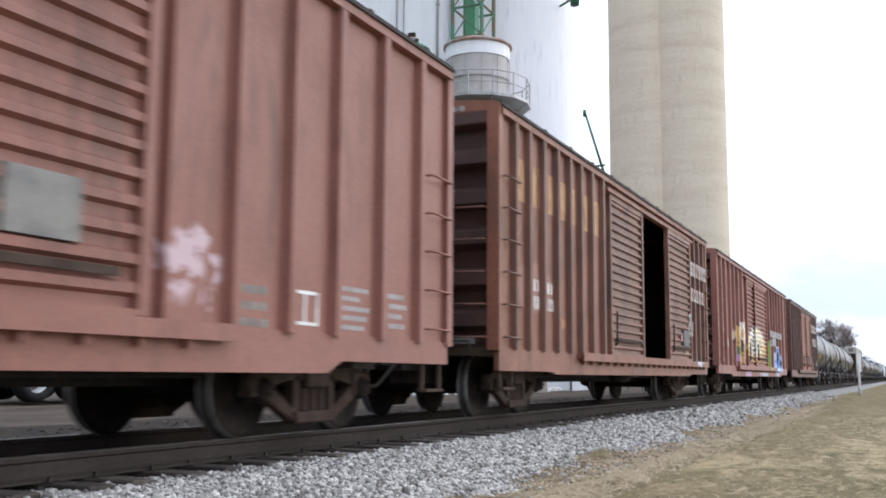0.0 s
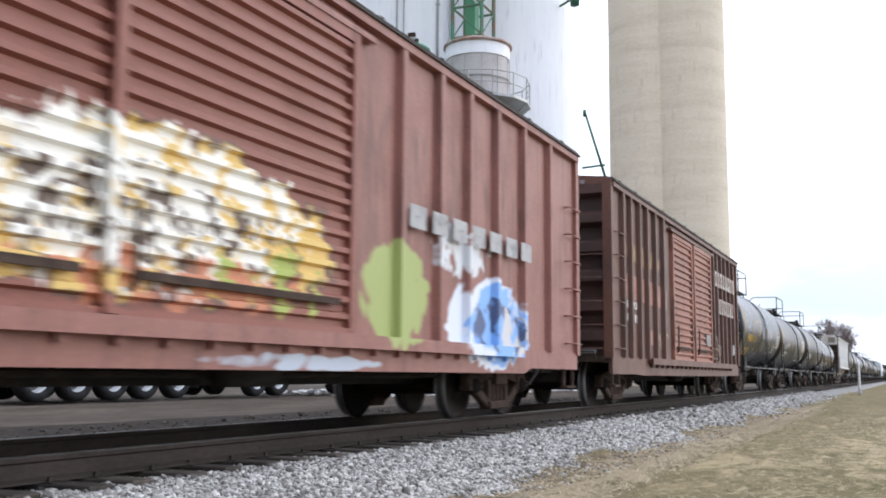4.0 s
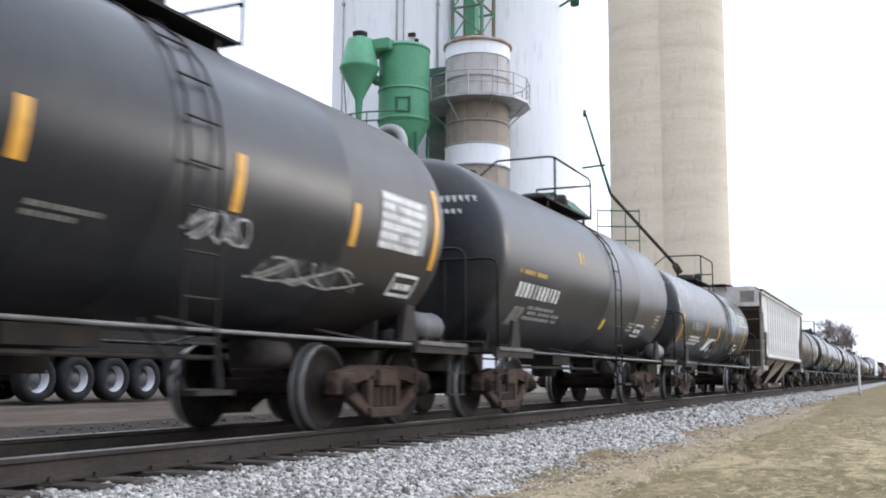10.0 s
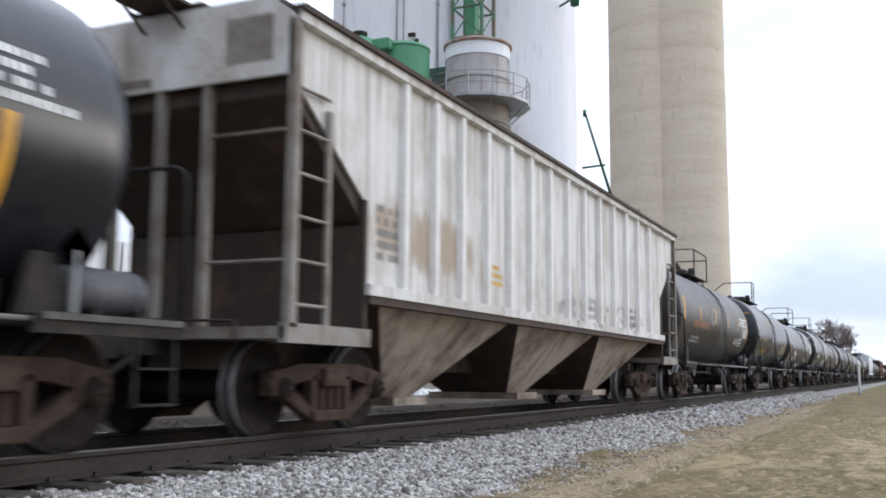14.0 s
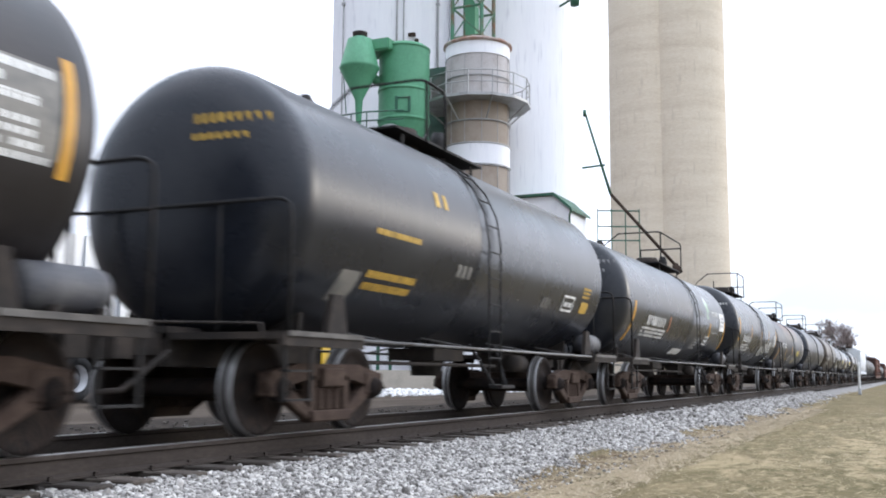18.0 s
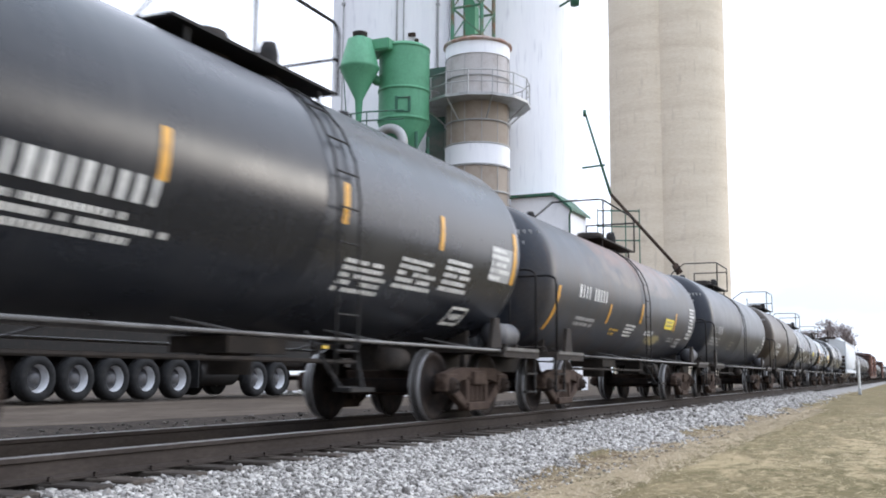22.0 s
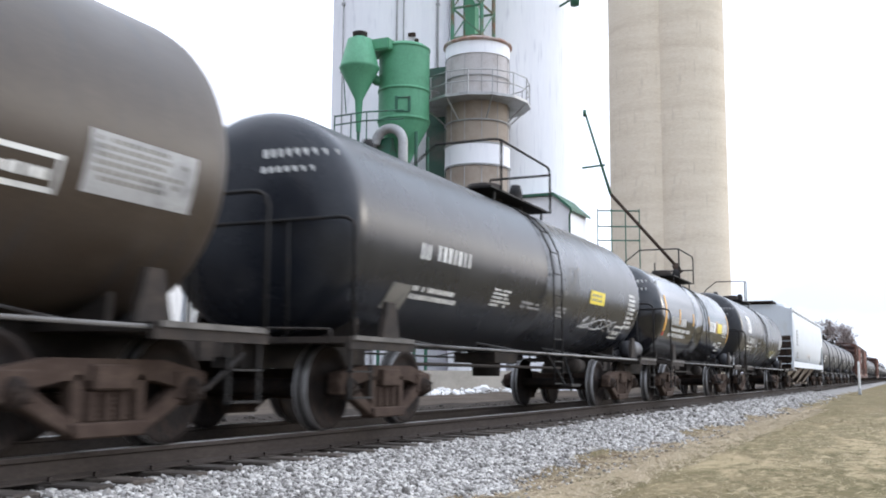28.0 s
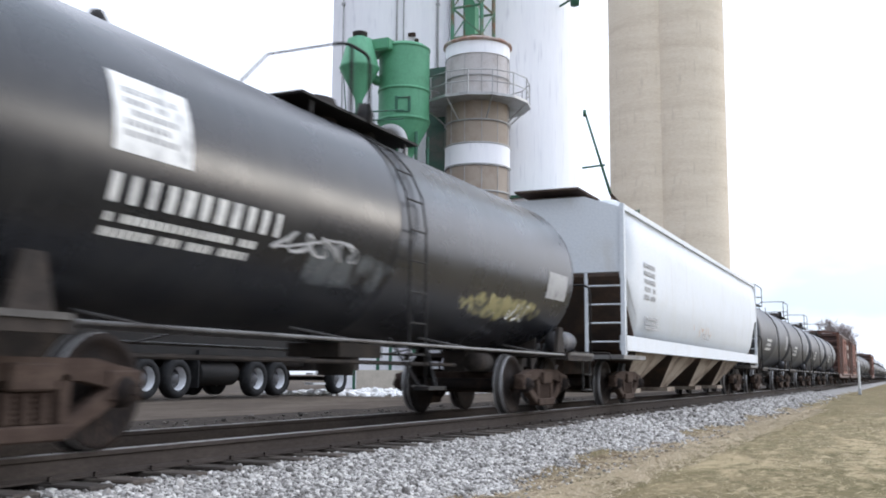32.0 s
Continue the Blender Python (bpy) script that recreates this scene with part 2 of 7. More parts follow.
def make_ground():
    bm = B()
    xs = [-900, -200, -60, -30, -20, -14, -8, -4.5, -3.2, -2.2, -1.4, 1.35, 2.0, 2.45, 2.56, 2.66, 2.76, 2.87, 3.3, 5, 8, 14, 30, 80, 300, 900]
    zs = [-0.4, -0.3, -0.2, -0.15, -0.12, -0.1, -0.12, -0.16, -0.3, -0.32, -0.262, -0.262, -0.32, -0.4, -0.42, -0.441, -0.46, -0.456, -0.44, -0.42, -0.42, -0.42, -0.4, -0.4, -0.4, -0.4]
    ys = [-300, -60, -20] + [-10 + k * 0.25 for k in range(180)] + [35 + k * 1.0 for k in range(45)] + [90, 120, 180, 300, 600, 1500, 3000]
    grid = []
    for y in ys:
        grid.append([bm.verts.new((x, y, z + (0.03 * noise.noise((x * 0.7, y * 0.7, 0)) if -40 < x < -2 else 0))) for x, z in zip(xs, zs)])
    for i in range(len(ys) - 1):
        for j in range(len(xs) - 1):
            f = bm.faces.new((grid[i][j], grid[i][j + 1], grid[i + 1][j + 1], grid[i + 1][j]))
            f.smooth = True
            mid = (xs[j] + xs[j + 1]) / 2
            f.material_index = 1 if 1.35 < mid < verge((ys[i] + ys[i + 1]) / 2 if ys[i] < 80 else 0.0) else (2 if mid > 2 else (3 if -4.5 < mid < 1.35 else 0))
    gravel = mat("ballast_gravel", (0.25, 0.235, 0.22), 0.95, 0, (0.15, 0.14, 0.13), 18, 0.6, 60, 1.0, 30)
    oily = mat("oily_ballast", (0.04, 0.033, 0.028), 0.95, 0, (0.07, 0.057, 0.047), 6, 0.5, 40, 0.8, 25, spec=0.05)
    lawn = mat("dormant_grass", (0.2, 0.155, 0.088), 0.95, 0, (0.13, 0.108, 0.056), 0.9, 0.85, 9, 0.5, 16, stretch=(1.1, 0.55, 1), spec=0.05)
    splash(lawn, (0.33, 0.26, 0.17), (3.2, 16, -0.4), (0.9, 40, 3), 1.6, 0.40, 2.0, (1.2, 0.5, 1), 0.12, 6)
    splash(lawn, (0.12, 0.085, 0.052), (2.9, 16, -0.4), (0.6, 40, 3), 2.4, 0.47, 6.0, (1.2, 0.7, 1), 0.08, 6)
    splash(lawn, (0.35, 0.275, 0.165), (7, 14, -0.4), (6, 30, 3), 1.1, 0.56, 9.0, (1.4, 0.4, 1), 0.1, 7)
    splash(lawn, (0.125, 0.105, 0.055), (8, 14, -0.4), (9, 40, 3), 3.4, 0.55, 4.0, (1.2, 0.6, 1), 0.09, 6)
    splash(lawn, (0.33, 0.265, 0.16), (8, 14, -0.4), (9, 40, 3), 4.6, 0.58, 14.0, (1.2, 0.5, 1), 0.08, 6)
    g = part("ground", mesh("ground", bm, [ground_mat(), gravel, lawn, oily]), None)
    tagged(g, "flat ground of dirt, pale ballast and dormant grass", "ground", kind="structure")
    return g


def verge(y):
    """Where the gravel gives way to grass, as x along the track."""
    return 2.6 + 0.16 * np.sin(y * 0.9) + 0.11 * np.sin(y * 2.3 + 1) + 0.07 * np.sin(y * 5.1 + 2)


TIE_RNG = random.Random(4)
TIES = [(TIE_RNG.uniform(-0.05, 0.05), -6 + k * 0.53 + TIE_RNG.uniform(-0.04, 0.04), TIE_RNG.uniform(-0.008, 0.0), TIE_RNG.uniform(-1.5, 1.5)) for k in range(170)]
TIE_Y = np.array([q[1] for q in TIES])


def stones(name, count, region, size, material, label, zfun, seed=1, kind="stuff"):
    """Many small broken stones as one object."""
    rng = np.random.default_rng(seed)
    t = (1 + 5 ** 0.5) / 2
    base = np.array([(-1, t, 0), (1, t, 0), (-1, -t, 0), (1, -t, 0), (0, -1, t), (0, 1, t), (0, -1, -t), (0, 1, -t), (t, 0, -1), (t, 0, 1), (-t, 0, -1), (-t, 0, 1)]) / 1.9
    faces = np.array([(0, 11, 5), (0, 5, 1), (0, 1, 7), (0, 7, 10), (0, 10, 11), (1, 5, 9), (5, 11, 4), (11, 10, 2), (10, 7, 6), (7, 1, 8),
                      (3, 9, 4), (3, 4, 2), (3, 2, 6), (3, 6, 8), (3, 8, 9), (4, 9, 5), (2, 4, 11), (6, 2, 10), (8, 6, 7), (9, 8, 1)])
    x0, x1, y0, y1, power = region
    x = rng.uniform(x0, x1, count)
    y = y0 + (y1 - y0) * rng.uniform(0, 1, count) ** power
    # few stones past the verge, and none on the tie ends
    keep = (x < verge(y) + rng.normal(0, 0.09, count)) | (rng.uniform(0, 1, count) < 0.02)
    on_tie = np.abs(y[:, None] - TIE_Y[None]).min(1) < 0.105
    keep &= ~(on_tie & (x < 1.3) & (rng.uniform(0, 1, count) < 0.85))
    x, y = x[keep], y[keep]
    count = len(x)
    s = size * np.exp(rng.normal(0, 0.3, count))
    sc = rng.uniform(0.65, 1.25, (count, 1, 3)) * s[:, None, None] * np.array([1, 1, 0.75])
    v = base[None] * (1 + rng.normal(0, 0.14, (count, 12, 1))) * sc
    a = rng.uniform(0, 6.28, count)
    c, q = np.cos(a)[:, None], np.sin(a)[:, None]
    v = np.stack([v[..., 0] * c - v[..., 1] * q, v[..., 0] * q + v[..., 1] * c, v[..., 2]], -1)
    z = zfun(x) + rng.uniform(-0.2, 0.5, count) * s
    v += np.stack([x, y, z], -1)[:, None]
    f = faces[None] + 12 * np.arange(count)[:, None, None]
    me = bpy.data.meshes.new(name)
    me.from_pydata(v.reshape(-1, 3).tolist(), [], f.reshape(-1, 3).tolist())
    me.materials.append(material)
    ob = new(name, me)
    return tagged(ob, label, "gravel", kind=kind)


def island_mat(name, dark, light, rough=0.95):
    m = bpy.data.materials.new(name)
    m.use_nodes = True
    nt = m.node_tree
    bs = nt.nodes["Principled BSDF"]
    g = nt.nodes.new("ShaderNodeNewGeometry")
    r = nt.nodes.new("ShaderNodeValToRGB")
    r.color_ramp.elements[0].color, r.color_ramp.elements[1].color = (*dark, 1), (*light, 1)
    n = nt.nodes.new("ShaderNodeTexNoise")
    n.inputs["Scale"].default_value = 70
    co = nt.nodes.new("ShaderNodeTexCoord")
    mx = nt.nodes.new("ShaderNodeMixRGB")
    mx.blend_type, mx.inputs[0].default_value = "OVERLAY", 0.4
    nt.links.new(co.outputs["Object"], n.inputs[0])
    nt.links.new(g.outputs["Random Per Island"], r.inputs[0])
    nt.links.new(r.outputs[0], mx.inputs[1])
    nt.links.new(n.outputs[0], mx.inputs[2])
    nt.links.new(mx.outputs[0], bs.inputs["Base Color"])
    bs.inputs["Roughness"].default_value = rough
    return m


def shoulder(x):
    return np.interp(x, [1.0, 1.35, 2.0, 2.75, 3.3], [-0.224, -0.222, -0.305, -0.46, -0.44])


def make_grass(name, count, region, height, seed, material=None, label="short dormant lawn grass, straw yellow and dull green", clump=0.0):
    rng = np.random.default_rng(seed)
    x0, x1, y0, y1, power = region
    x = rng.uniform(x0, x1, count)
    y = y0 + (y1 - y0) * rng.uniform(0, 1, count) ** power
    # ragged edge against the gravel
    keep = x > verge(y) + rng.normal(0.02, 0.11, count)
    if clump:
        q = np.sin(x * 1.9 + 1.3 * np.sin(y * 0.7)) * np.sin(y * 0.8 + 1.1 * np.sin(x * 1.3 + seed)) + 0.5 * np.sin(x * 4.3 + seed) * np.sin(y * 1.9)
        keep &= q > clump
    x, y = x[keep], y[keep]
    n = len(x)
    h = height * np.exp(rng.normal(0, 0.4, n))
    a, lean = rng.uniform(0, 6.28, n), rng.uniform(2.0, 6.0, n)
    w = 0.004 + 0.0003 * y
    z = np.interp(x, [2.0, 2.75, 3.3, 5], [-0.3, -0.46, -0.44, -0.42])
    dx, dy = np.cos(a), np.sin(a)
    p0 = np.stack([x - dy * w, y + dx * w, z], -1)
    p1 = np.stack([x + dy * w, y - dx * w, z], -1)
    p2 = np.stack([x + dx * h * lean, y + dy * h * lean, z + h * 0.55], -1)
    v = np.stack([p0, p1, p2], 1).reshape(-1, 3)
    me = bpy.data.meshes.new(name)
    me.from_pydata(v.tolist(), [], np.arange(3 * n).reshape(-1, 3).tolist())
    me.materials.append(material or GRASS)
    return tagged(new(name, me), label, "grass", kind="stuff")


make_ground()
GRASS = island_mat("grass_blades", (0.205, 0.165, 0.085), (0.39, 0.315, 0.18))
STRAW = island_mat("straw_blades", (0.26, 0.2, 0.125), (0.56, 0.46, 0.32))
OLIVE = island_mat("olive_blades", (0.155, 0.14, 0.066), (0.275, 0.235, 0.122))
make_grass("grass", 26000, (2.3, 9.5, 6.0, 26, 1.3), 0.014, 3)
make_grass("straw", 17000, (2.3, 3.9, 6.0, 34, 1.3), 0.022, 6, STRAW, "pale dead straw along the edge of the gravel")
make_grass("grass", 14000, (2.3, 14.0, 20, 80, 1.2), 0.018, 4)
make_grass("grass", 7000, (2.5, 9.5, 6.0, 40, 1.3), 0.014, 9, OLIVE, "dull olive green tufts in the dormant lawn", 0.42)
make_grass("straw", 9000, (2.8, 9.5, 6.0, 40, 1.3), 0.016, 15, STRAW, "flattened pale straw lying over the lawn", 0.45)
STONE = island_mat("ballast_stones", (0.105, 0.096, 0.088), (0.6, 0.572, 0.535))
stones("ballast_stones", 50000, (0.98, 3.3, 3.5, 18, 1.5), 0.0175, STONE, "pale grey crushed stone ballast along the track", shoulder, 1)
stones("ballast_stones", 18000, (0.98, 3.3, 16, 60, 1.3), 0.028, STONE, "pale grey crushed stone ballast along the track", shoulder, 2)
stones("ballast_stones", 14000, (1.12, 2.95, -14, 4, 1.0), 0.026, STONE, "pale grey crushed stone ballast along the track", shoulder, 8)
DUSTY = island_mat("dark_ballast", (0.035, 0.03, 0.026), (0.10, 0.085, 0.072))
stones("ballast_stones", 9000, (-2.4, 0.95, 3, 26, 1.2), 0.028, DUSTY, "oily dark crushed stone between the rails", lambda x: np.interp(x, [-3.2, -2.2, -1.4, 1.35], [-0.3, -0.3, -0.24, -0.24]), 5)


# ---- track ----
def make_track():
    tr = thing("railway_track", "single railway track of worn steel rails on dark wooden ties", "railway track", kind="structure")
    prof = [(-0.07, -0.18), (0.07, -0.18), (0.07, -0.165), (0.012, -0.145), (0.009, -0.05), (0.034, -0.038), (0.036, -0.006), (0.03, 0.0), (-0.03, 0.0), (-0.036, -0.006), (-0.034, -0.038), (-0.009, -0.05), (-0.012, -0.145), (-0.07, -0.165)]
    for sx in (-0.755, 0.755):
        bm = B()
        prism(bm, [(sx + a, b) for a, b in prof], "y", -40, 900)
        bm.faces.ensure_lookup_table()
        for f in bm.faces:
            f.normal_update()
            if all(v.co.z > -0.008 for v in f.verts):
                f.material_index = 1
        part("rail", mesh("rail", bm, [M["rail_side"], M["rail_top"]]), None, tr)
    tie = mat("tie_wood", (0.05, 0.038, 0.03), 0.95, 0, (0.1, 0.085, 0.07), 5, 0.6, stretch=(1, 4, 4), vary=0.35)
    bm = B()
    bx(bm, -1.28, 1.28, -0.115, 0.115, -0.36, -0.178)
    bmesh.ops.bevel(bm, geom=bm.edges[:], offset=0.012, segments=1, affect="EDGES")
    tm = mesh("tie", bm, tie)
    plate = B()
    for sx in (-0.755, 0.755):
        bx(plate, sx - 0.17, sx + 0.17, -0.09, 0.09, -0.186, -0.172)
        for dx in (-0.1, 0.1):
            bx(plate, sx + dx - 0.012, sx + dx + 0.012, -0.05, -0.02, -0.175, -0.14)
    pm = mesh("tie_plate", plate, M["rail_side"])
    for k, (x, y, z, turn) in enumerate(TIES):
        o = part("tie", tm, None, tr)
        o.matrix_basis = pose(x, y, z, 0, 0, turn)
        if k < 60:
            p = part("tie_plate", pm, None, o)
    return tr


make_track()


# ---- rolling stock: running gear ----
WR, WB = 0.43, 1.72      # wheel radius, truck wheelbase


def wheelset_mesh():
    bm = B()
    for s in (-1, 1):
        c = (0, 0, 0)
        prof = [(0.70, 0.11), (0.70, 0.30), (0.685, 0.33), (0.685, WR + 0.025), (0.712, WR + 0.027), (0.725, WR + 0.004), (0.775, WR - 0.003), (0.80, WR - 0.004), (0.82, WR - 0.008), (0.82, WR - 0.06), (0.785, WR - 0.09), (0.765, 0.2), (0.80, 0.15), (0.82, 0.11)]
        rings = lathe(bm, [(s * a, r) for a, r in prof], "x", c, 32, True)
    lathe(bm, [(-1.05, 0.0), (-1.05, 0.075), (-0.8, 0.09), (0.8, 0.09), (1.05, 0.075), (1.05, 0.0)], "x", (0, 0, 0), 16)
    # bearing cap with three bolts, and a balance mark on the plate
    for s in (-1, 1):
        lathe(bm, [(s * 1.05, 0.0), (s * 1.14, 0.0), (s * 1.14, 0.07), (s * 1.05, 0.12), (s * 0.98, 0.12)], "x", (0, 0, 0), 14)
        for k in range(3):
            a = k * 2.094
            tube(bm, (s * 1.13, 0.045 * math.cos(a), 0.045 * math.sin(a)), (s * 1.16, 0.045 * math.cos(a), 0.045 * math.sin(a)), 0.014, 6)
    bmesh.ops.recalc_face_normals(bm, faces=bm.faces)
    for f in bm.faces:
        r = [math.hypot(v.co.y, v.co.z) for v in f.verts]
        a = sum(abs(v.co.x) for v in f.verts) / len(f.verts)
        if min(r) > WR - 0.012:
            f.material_index = 1 if a < 0.715 or 0.776 < a < 0.815 else 2
    return mesh("wheelset", bm, [M["wheel"], M["tread"], M["worn"]])


WHEELSET = wheelset_mesh()


def sideframe_bm(bm, s):
    # cast side frame with two windows and a spring opening, in the plane x = s * 0.98
    x0, x1 = sorted((s * 0.93, s * 1.05))
    h = WB / 2
    prism(bm, [(-h - 0.2, 0.50), (-h - 0.16, 0.58), (-0.55, 0.66), (0.55, 0.66), (h + 0.16, 0.58), (h + 0.2, 0.50), (h + 0.16, 0.36), (h - 0.1, 0.46), (0.45, 0.52), (-0.45, 0.52), (-h + 0.1, 0.46), (-h - 0.16, 0.36)], "x", x0, x1)
    for d in (-1, 1):
        prism(bm, [(d * (h - 0.08), 0.5), (d * (h - 0.02), 0.36), (d * 0.36, 0.13), (d * 0.30, 0.22)], "x", x0, x1)
        prism(bm, [(d * 0.26, 0.56), (d * 0.36, 0.56), (d * 0.36, 0.2), (d * 0.26, 0.2)], "x", x0, x1)
        prism(bm, [(d * (h + 0.17), 0.58), (d * (h + 0.17), 0.36), (d * (h - 0.17), 0.36), (d * (h - 0.17), 0.58)], "x", x0 - 0.02, x1 + 0.02)
    prism(bm, [(-0.38, 0.22), (0.38, 0.22), (0.34, 0.11), (-0.34, 0.11)], "x", x0 - 0.03, x1 + 0.03)


def truck_mesh():
    bm = B()
    for s in (-1, 1):
        sideframe_bm(bm, s)
    bx(bm, -1.1, 1.1, -0.2, 0.2, 0.44, 0.62)
    bx(bm, -0.8, 0.8, -0.55, -0.47, 0.3, 0.4)
    bx(bm, -0.8, 0.8, 0.47, 0.55, 0.3, 0.4)
    bmesh.ops.bevel(bm, geom=bm.edges[:], offset=0.014, segments=1, affect="EDGES")
    return mesh("truck_frame", bm, M["frame"])


TRUCK = truck_mesh()


def springs_mesh():
    bm = B()
    lathe(bm, [(0.22 + k * 0.018, 0.055 if k % 2 == 0 else 0.07) for k in range(13)], "z", (0, 0, 0), 10)
    return mesh("spring", bm, M["frame"])


SPRINGS = springs_mesh()
SPIN = []       # wheelsets that turn: (object, its place along the car, car's key)


def add_truck(car, y, key):
    t = part("truck_frame", TRUCK, None, car, "rust-brown cast steel truck frame")
    t.location = (0, y, 0)
    for x in (-0.99, 0.99):
        for dy in (-0.15, 0, 0.15):
            part("spring", SPRINGS, None, t).location = (x, dy, 0)
    for d in (-1, 1):
        w = part("wheelset", WHEELSET, None, t, "dark wheels with bright worn treads")
        w.location = (0, d * WB / 2, WR)
        SPIN.append((w, d * WB / 2, y, key))
    return t


def coupler_mesh():
    bm = B()
    bx(bm, -0.09, 0.09, -0.75, 0.1, 0.72, 0.92)
    prism(bm, [(-0.17, -0.75), (0.17, -0.75), (0.2, -1.0), (0.06, -1.06), (-0.02, -0.9), (-0.17, -1.02)], "z", 0.68, 0.96)
    tube(bm, (0.03, -0.98, 0.66), (0.03, -0.98, 1.0), 0.04)
    # uncoupling lever and air hose
    pipe(bm, [(0.05, -0.85, 1.02), (0.3, -0.62, 1.0), (1.3, -0.5, 0.98), (1.35, -0.55, 0.85)], 0.014, 6)
    pipe(bm, [(0.3, -0.45, 0.75), (0.34, -0.75, 0.6), (0.3, -1.0, 0.42), (0.2, -1.2, 0.4)], 0.025, 6)
    bmesh.ops.recalc_face_normals(bm, faces=bm.faces)
    return mesh("coupler", bm, M["under"])


COUPLER = coupler_mesh()


def add_couplers(car, half_front, half_rear):
    for s, h in ((-1, half_front), (1, half_rear)):
        c = part("coupler", COUPLER, None, car)
        c.matrix_basis = pose(0, s * h, 0, 0, 0, 0 if s < 0 else 180)


CARS = []       # (thing, y of its origin at t = 0)


def place(car, y):
    CARS.append((car, y))
    car.location = (0, y, 0)
    return car


# ---- markings ----
def patch(bm, y0, y1, z0, z1, R, zc, lift=0.006, n=5):
    """A thin painted patch on a tank's side (radius R about z = zc); flat at x = R where zc is None."""
    if zc is None:
        bx(bm, R, R + lift, y0, y1, z0, z1)
        return
    rows = []
    for k in range(n + 1):
        z = z0 + (z1 - z0) * k / n
        a = math.asin(max(-1, min(1, (z - zc) / R)))
        rows.append([bm.verts.new(((R + lift) * math.cos(a), y, zc + (R + lift) * math.sin(a))) for y in (y0, y1)])
    for a, b in zip(rows, rows[1:]):
        f = bm.faces.new((a[0], a[1], b[1], b[0]))
        f.smooth = True


def lettering(bm, y0, y1, z0, z1, R, zc, count, rng, gap=0.3, lift=0.006):
    """A line of writing as plain bars, one for each character."""
    w = (y1 - y0) / count
    for k in range(count):
        if rng.random() < 0.08:
            continue
        q = gap * rng.uniform(0.7, 1.3)
        patch(bm, y0 + (k + q / 2) * w, y0 + (k + 1 - q / 2) * w, z0, z1, R, zc, lift, 2)


# ---- tank cars ----
def rung_mesh():
    bm = B()
    tube(bm, (0, -0.2, 0), (0, 0.2, 0), 0.011, 6)
    return mesh("rung", bm, M["pipe"])


RUNG = rung_mesh()
LOW = 0.92      # underside of the tanks


def tank_shell(half, ring, R, TZ):
    bm = B()
    n, deep = 12, 0.5
    curve = [(deep * (1 - (k / n) ** 2.5) ** (1 / 2.5), R * k / n) for k in range(n)] + [(deep * (1 - q ** 2.5) ** 0.4, R * q) for q in (0.955, 0.978, 0.992)]
    prof = [(-half - d, r) for d, r in curve] + [(-half, R), (-half + 0.05, R)]
    for q in ring:
        prof += [(q - 0.03, R), (q - 0.012, R + 0.003), (q + 0.012, R + 0.003), (q + 0.03, R)]
    prof += [(half - 0.05, R), (half, R)] + [(half + d, r) for d, r in curve[::-1]]
    lathe(bm, prof, "y", (0, 0, TZ), 72)
    bmesh.ops.remove_doubles(bm, verts=bm.verts, dist=1e-4)
    return bm


def top_platform(bm_deck, bm_rail, y, style, zt, lead=0.8):
    L = 1.38
    bx(bm_deck, -0.56, 0.56, y - L, y + L, zt + 0.05, zt + 0.08)
    for x in (-0.5, 0.5):
        for q in (-0.8, 0.8):
            bx(bm_deck, x - 0.015, x + 0.015, y + q * L - 0.02, y + q * L + 0.02, zt - 0.2, zt + 0.03)
    # guard rail: a bent pipe across the leading end, back along the near side and down the far flank
    h, top, w, y0, r = zt + 0.05, zt + 0.86, 0.57, y - lead, 0.12
    y1 = y + (0.05 if style == 2 else L)
    pipe(bm_rail, [(-1.08, y0, zt - 0.52), (-1.02, y0, top - 0.5), (-0.9, y0, top - 0.3), (-0.5, y0, top), (w - r, y0, top), (w - r * 0.3, y0 + r * 0.3, top), (w, y0 + r, top),
                   (w, y1 - r, top), (w, y1 - r * 0.3, top - r * 0.3), (w, y1, top - r), (w, y1, h)], 0.02, 6)
    tube(bm_rail, (w, y0 + r, h), (w, y0 + r, top), 0.022, 6)
    if style != 2:
        tube(bm_rail, (-w, y1, h), (-w, y1, top - r), 0.022, 6)
    if style == 0:
        pipe(bm_rail, [(-w, y1, top - r), (w, y1, top - r)], 0.02, 6)
    if style == 1:
        pipe(bm_rail, [(-w, y1, h + 0.42), (w, y1, h + 0.42)], 0.02, 6)


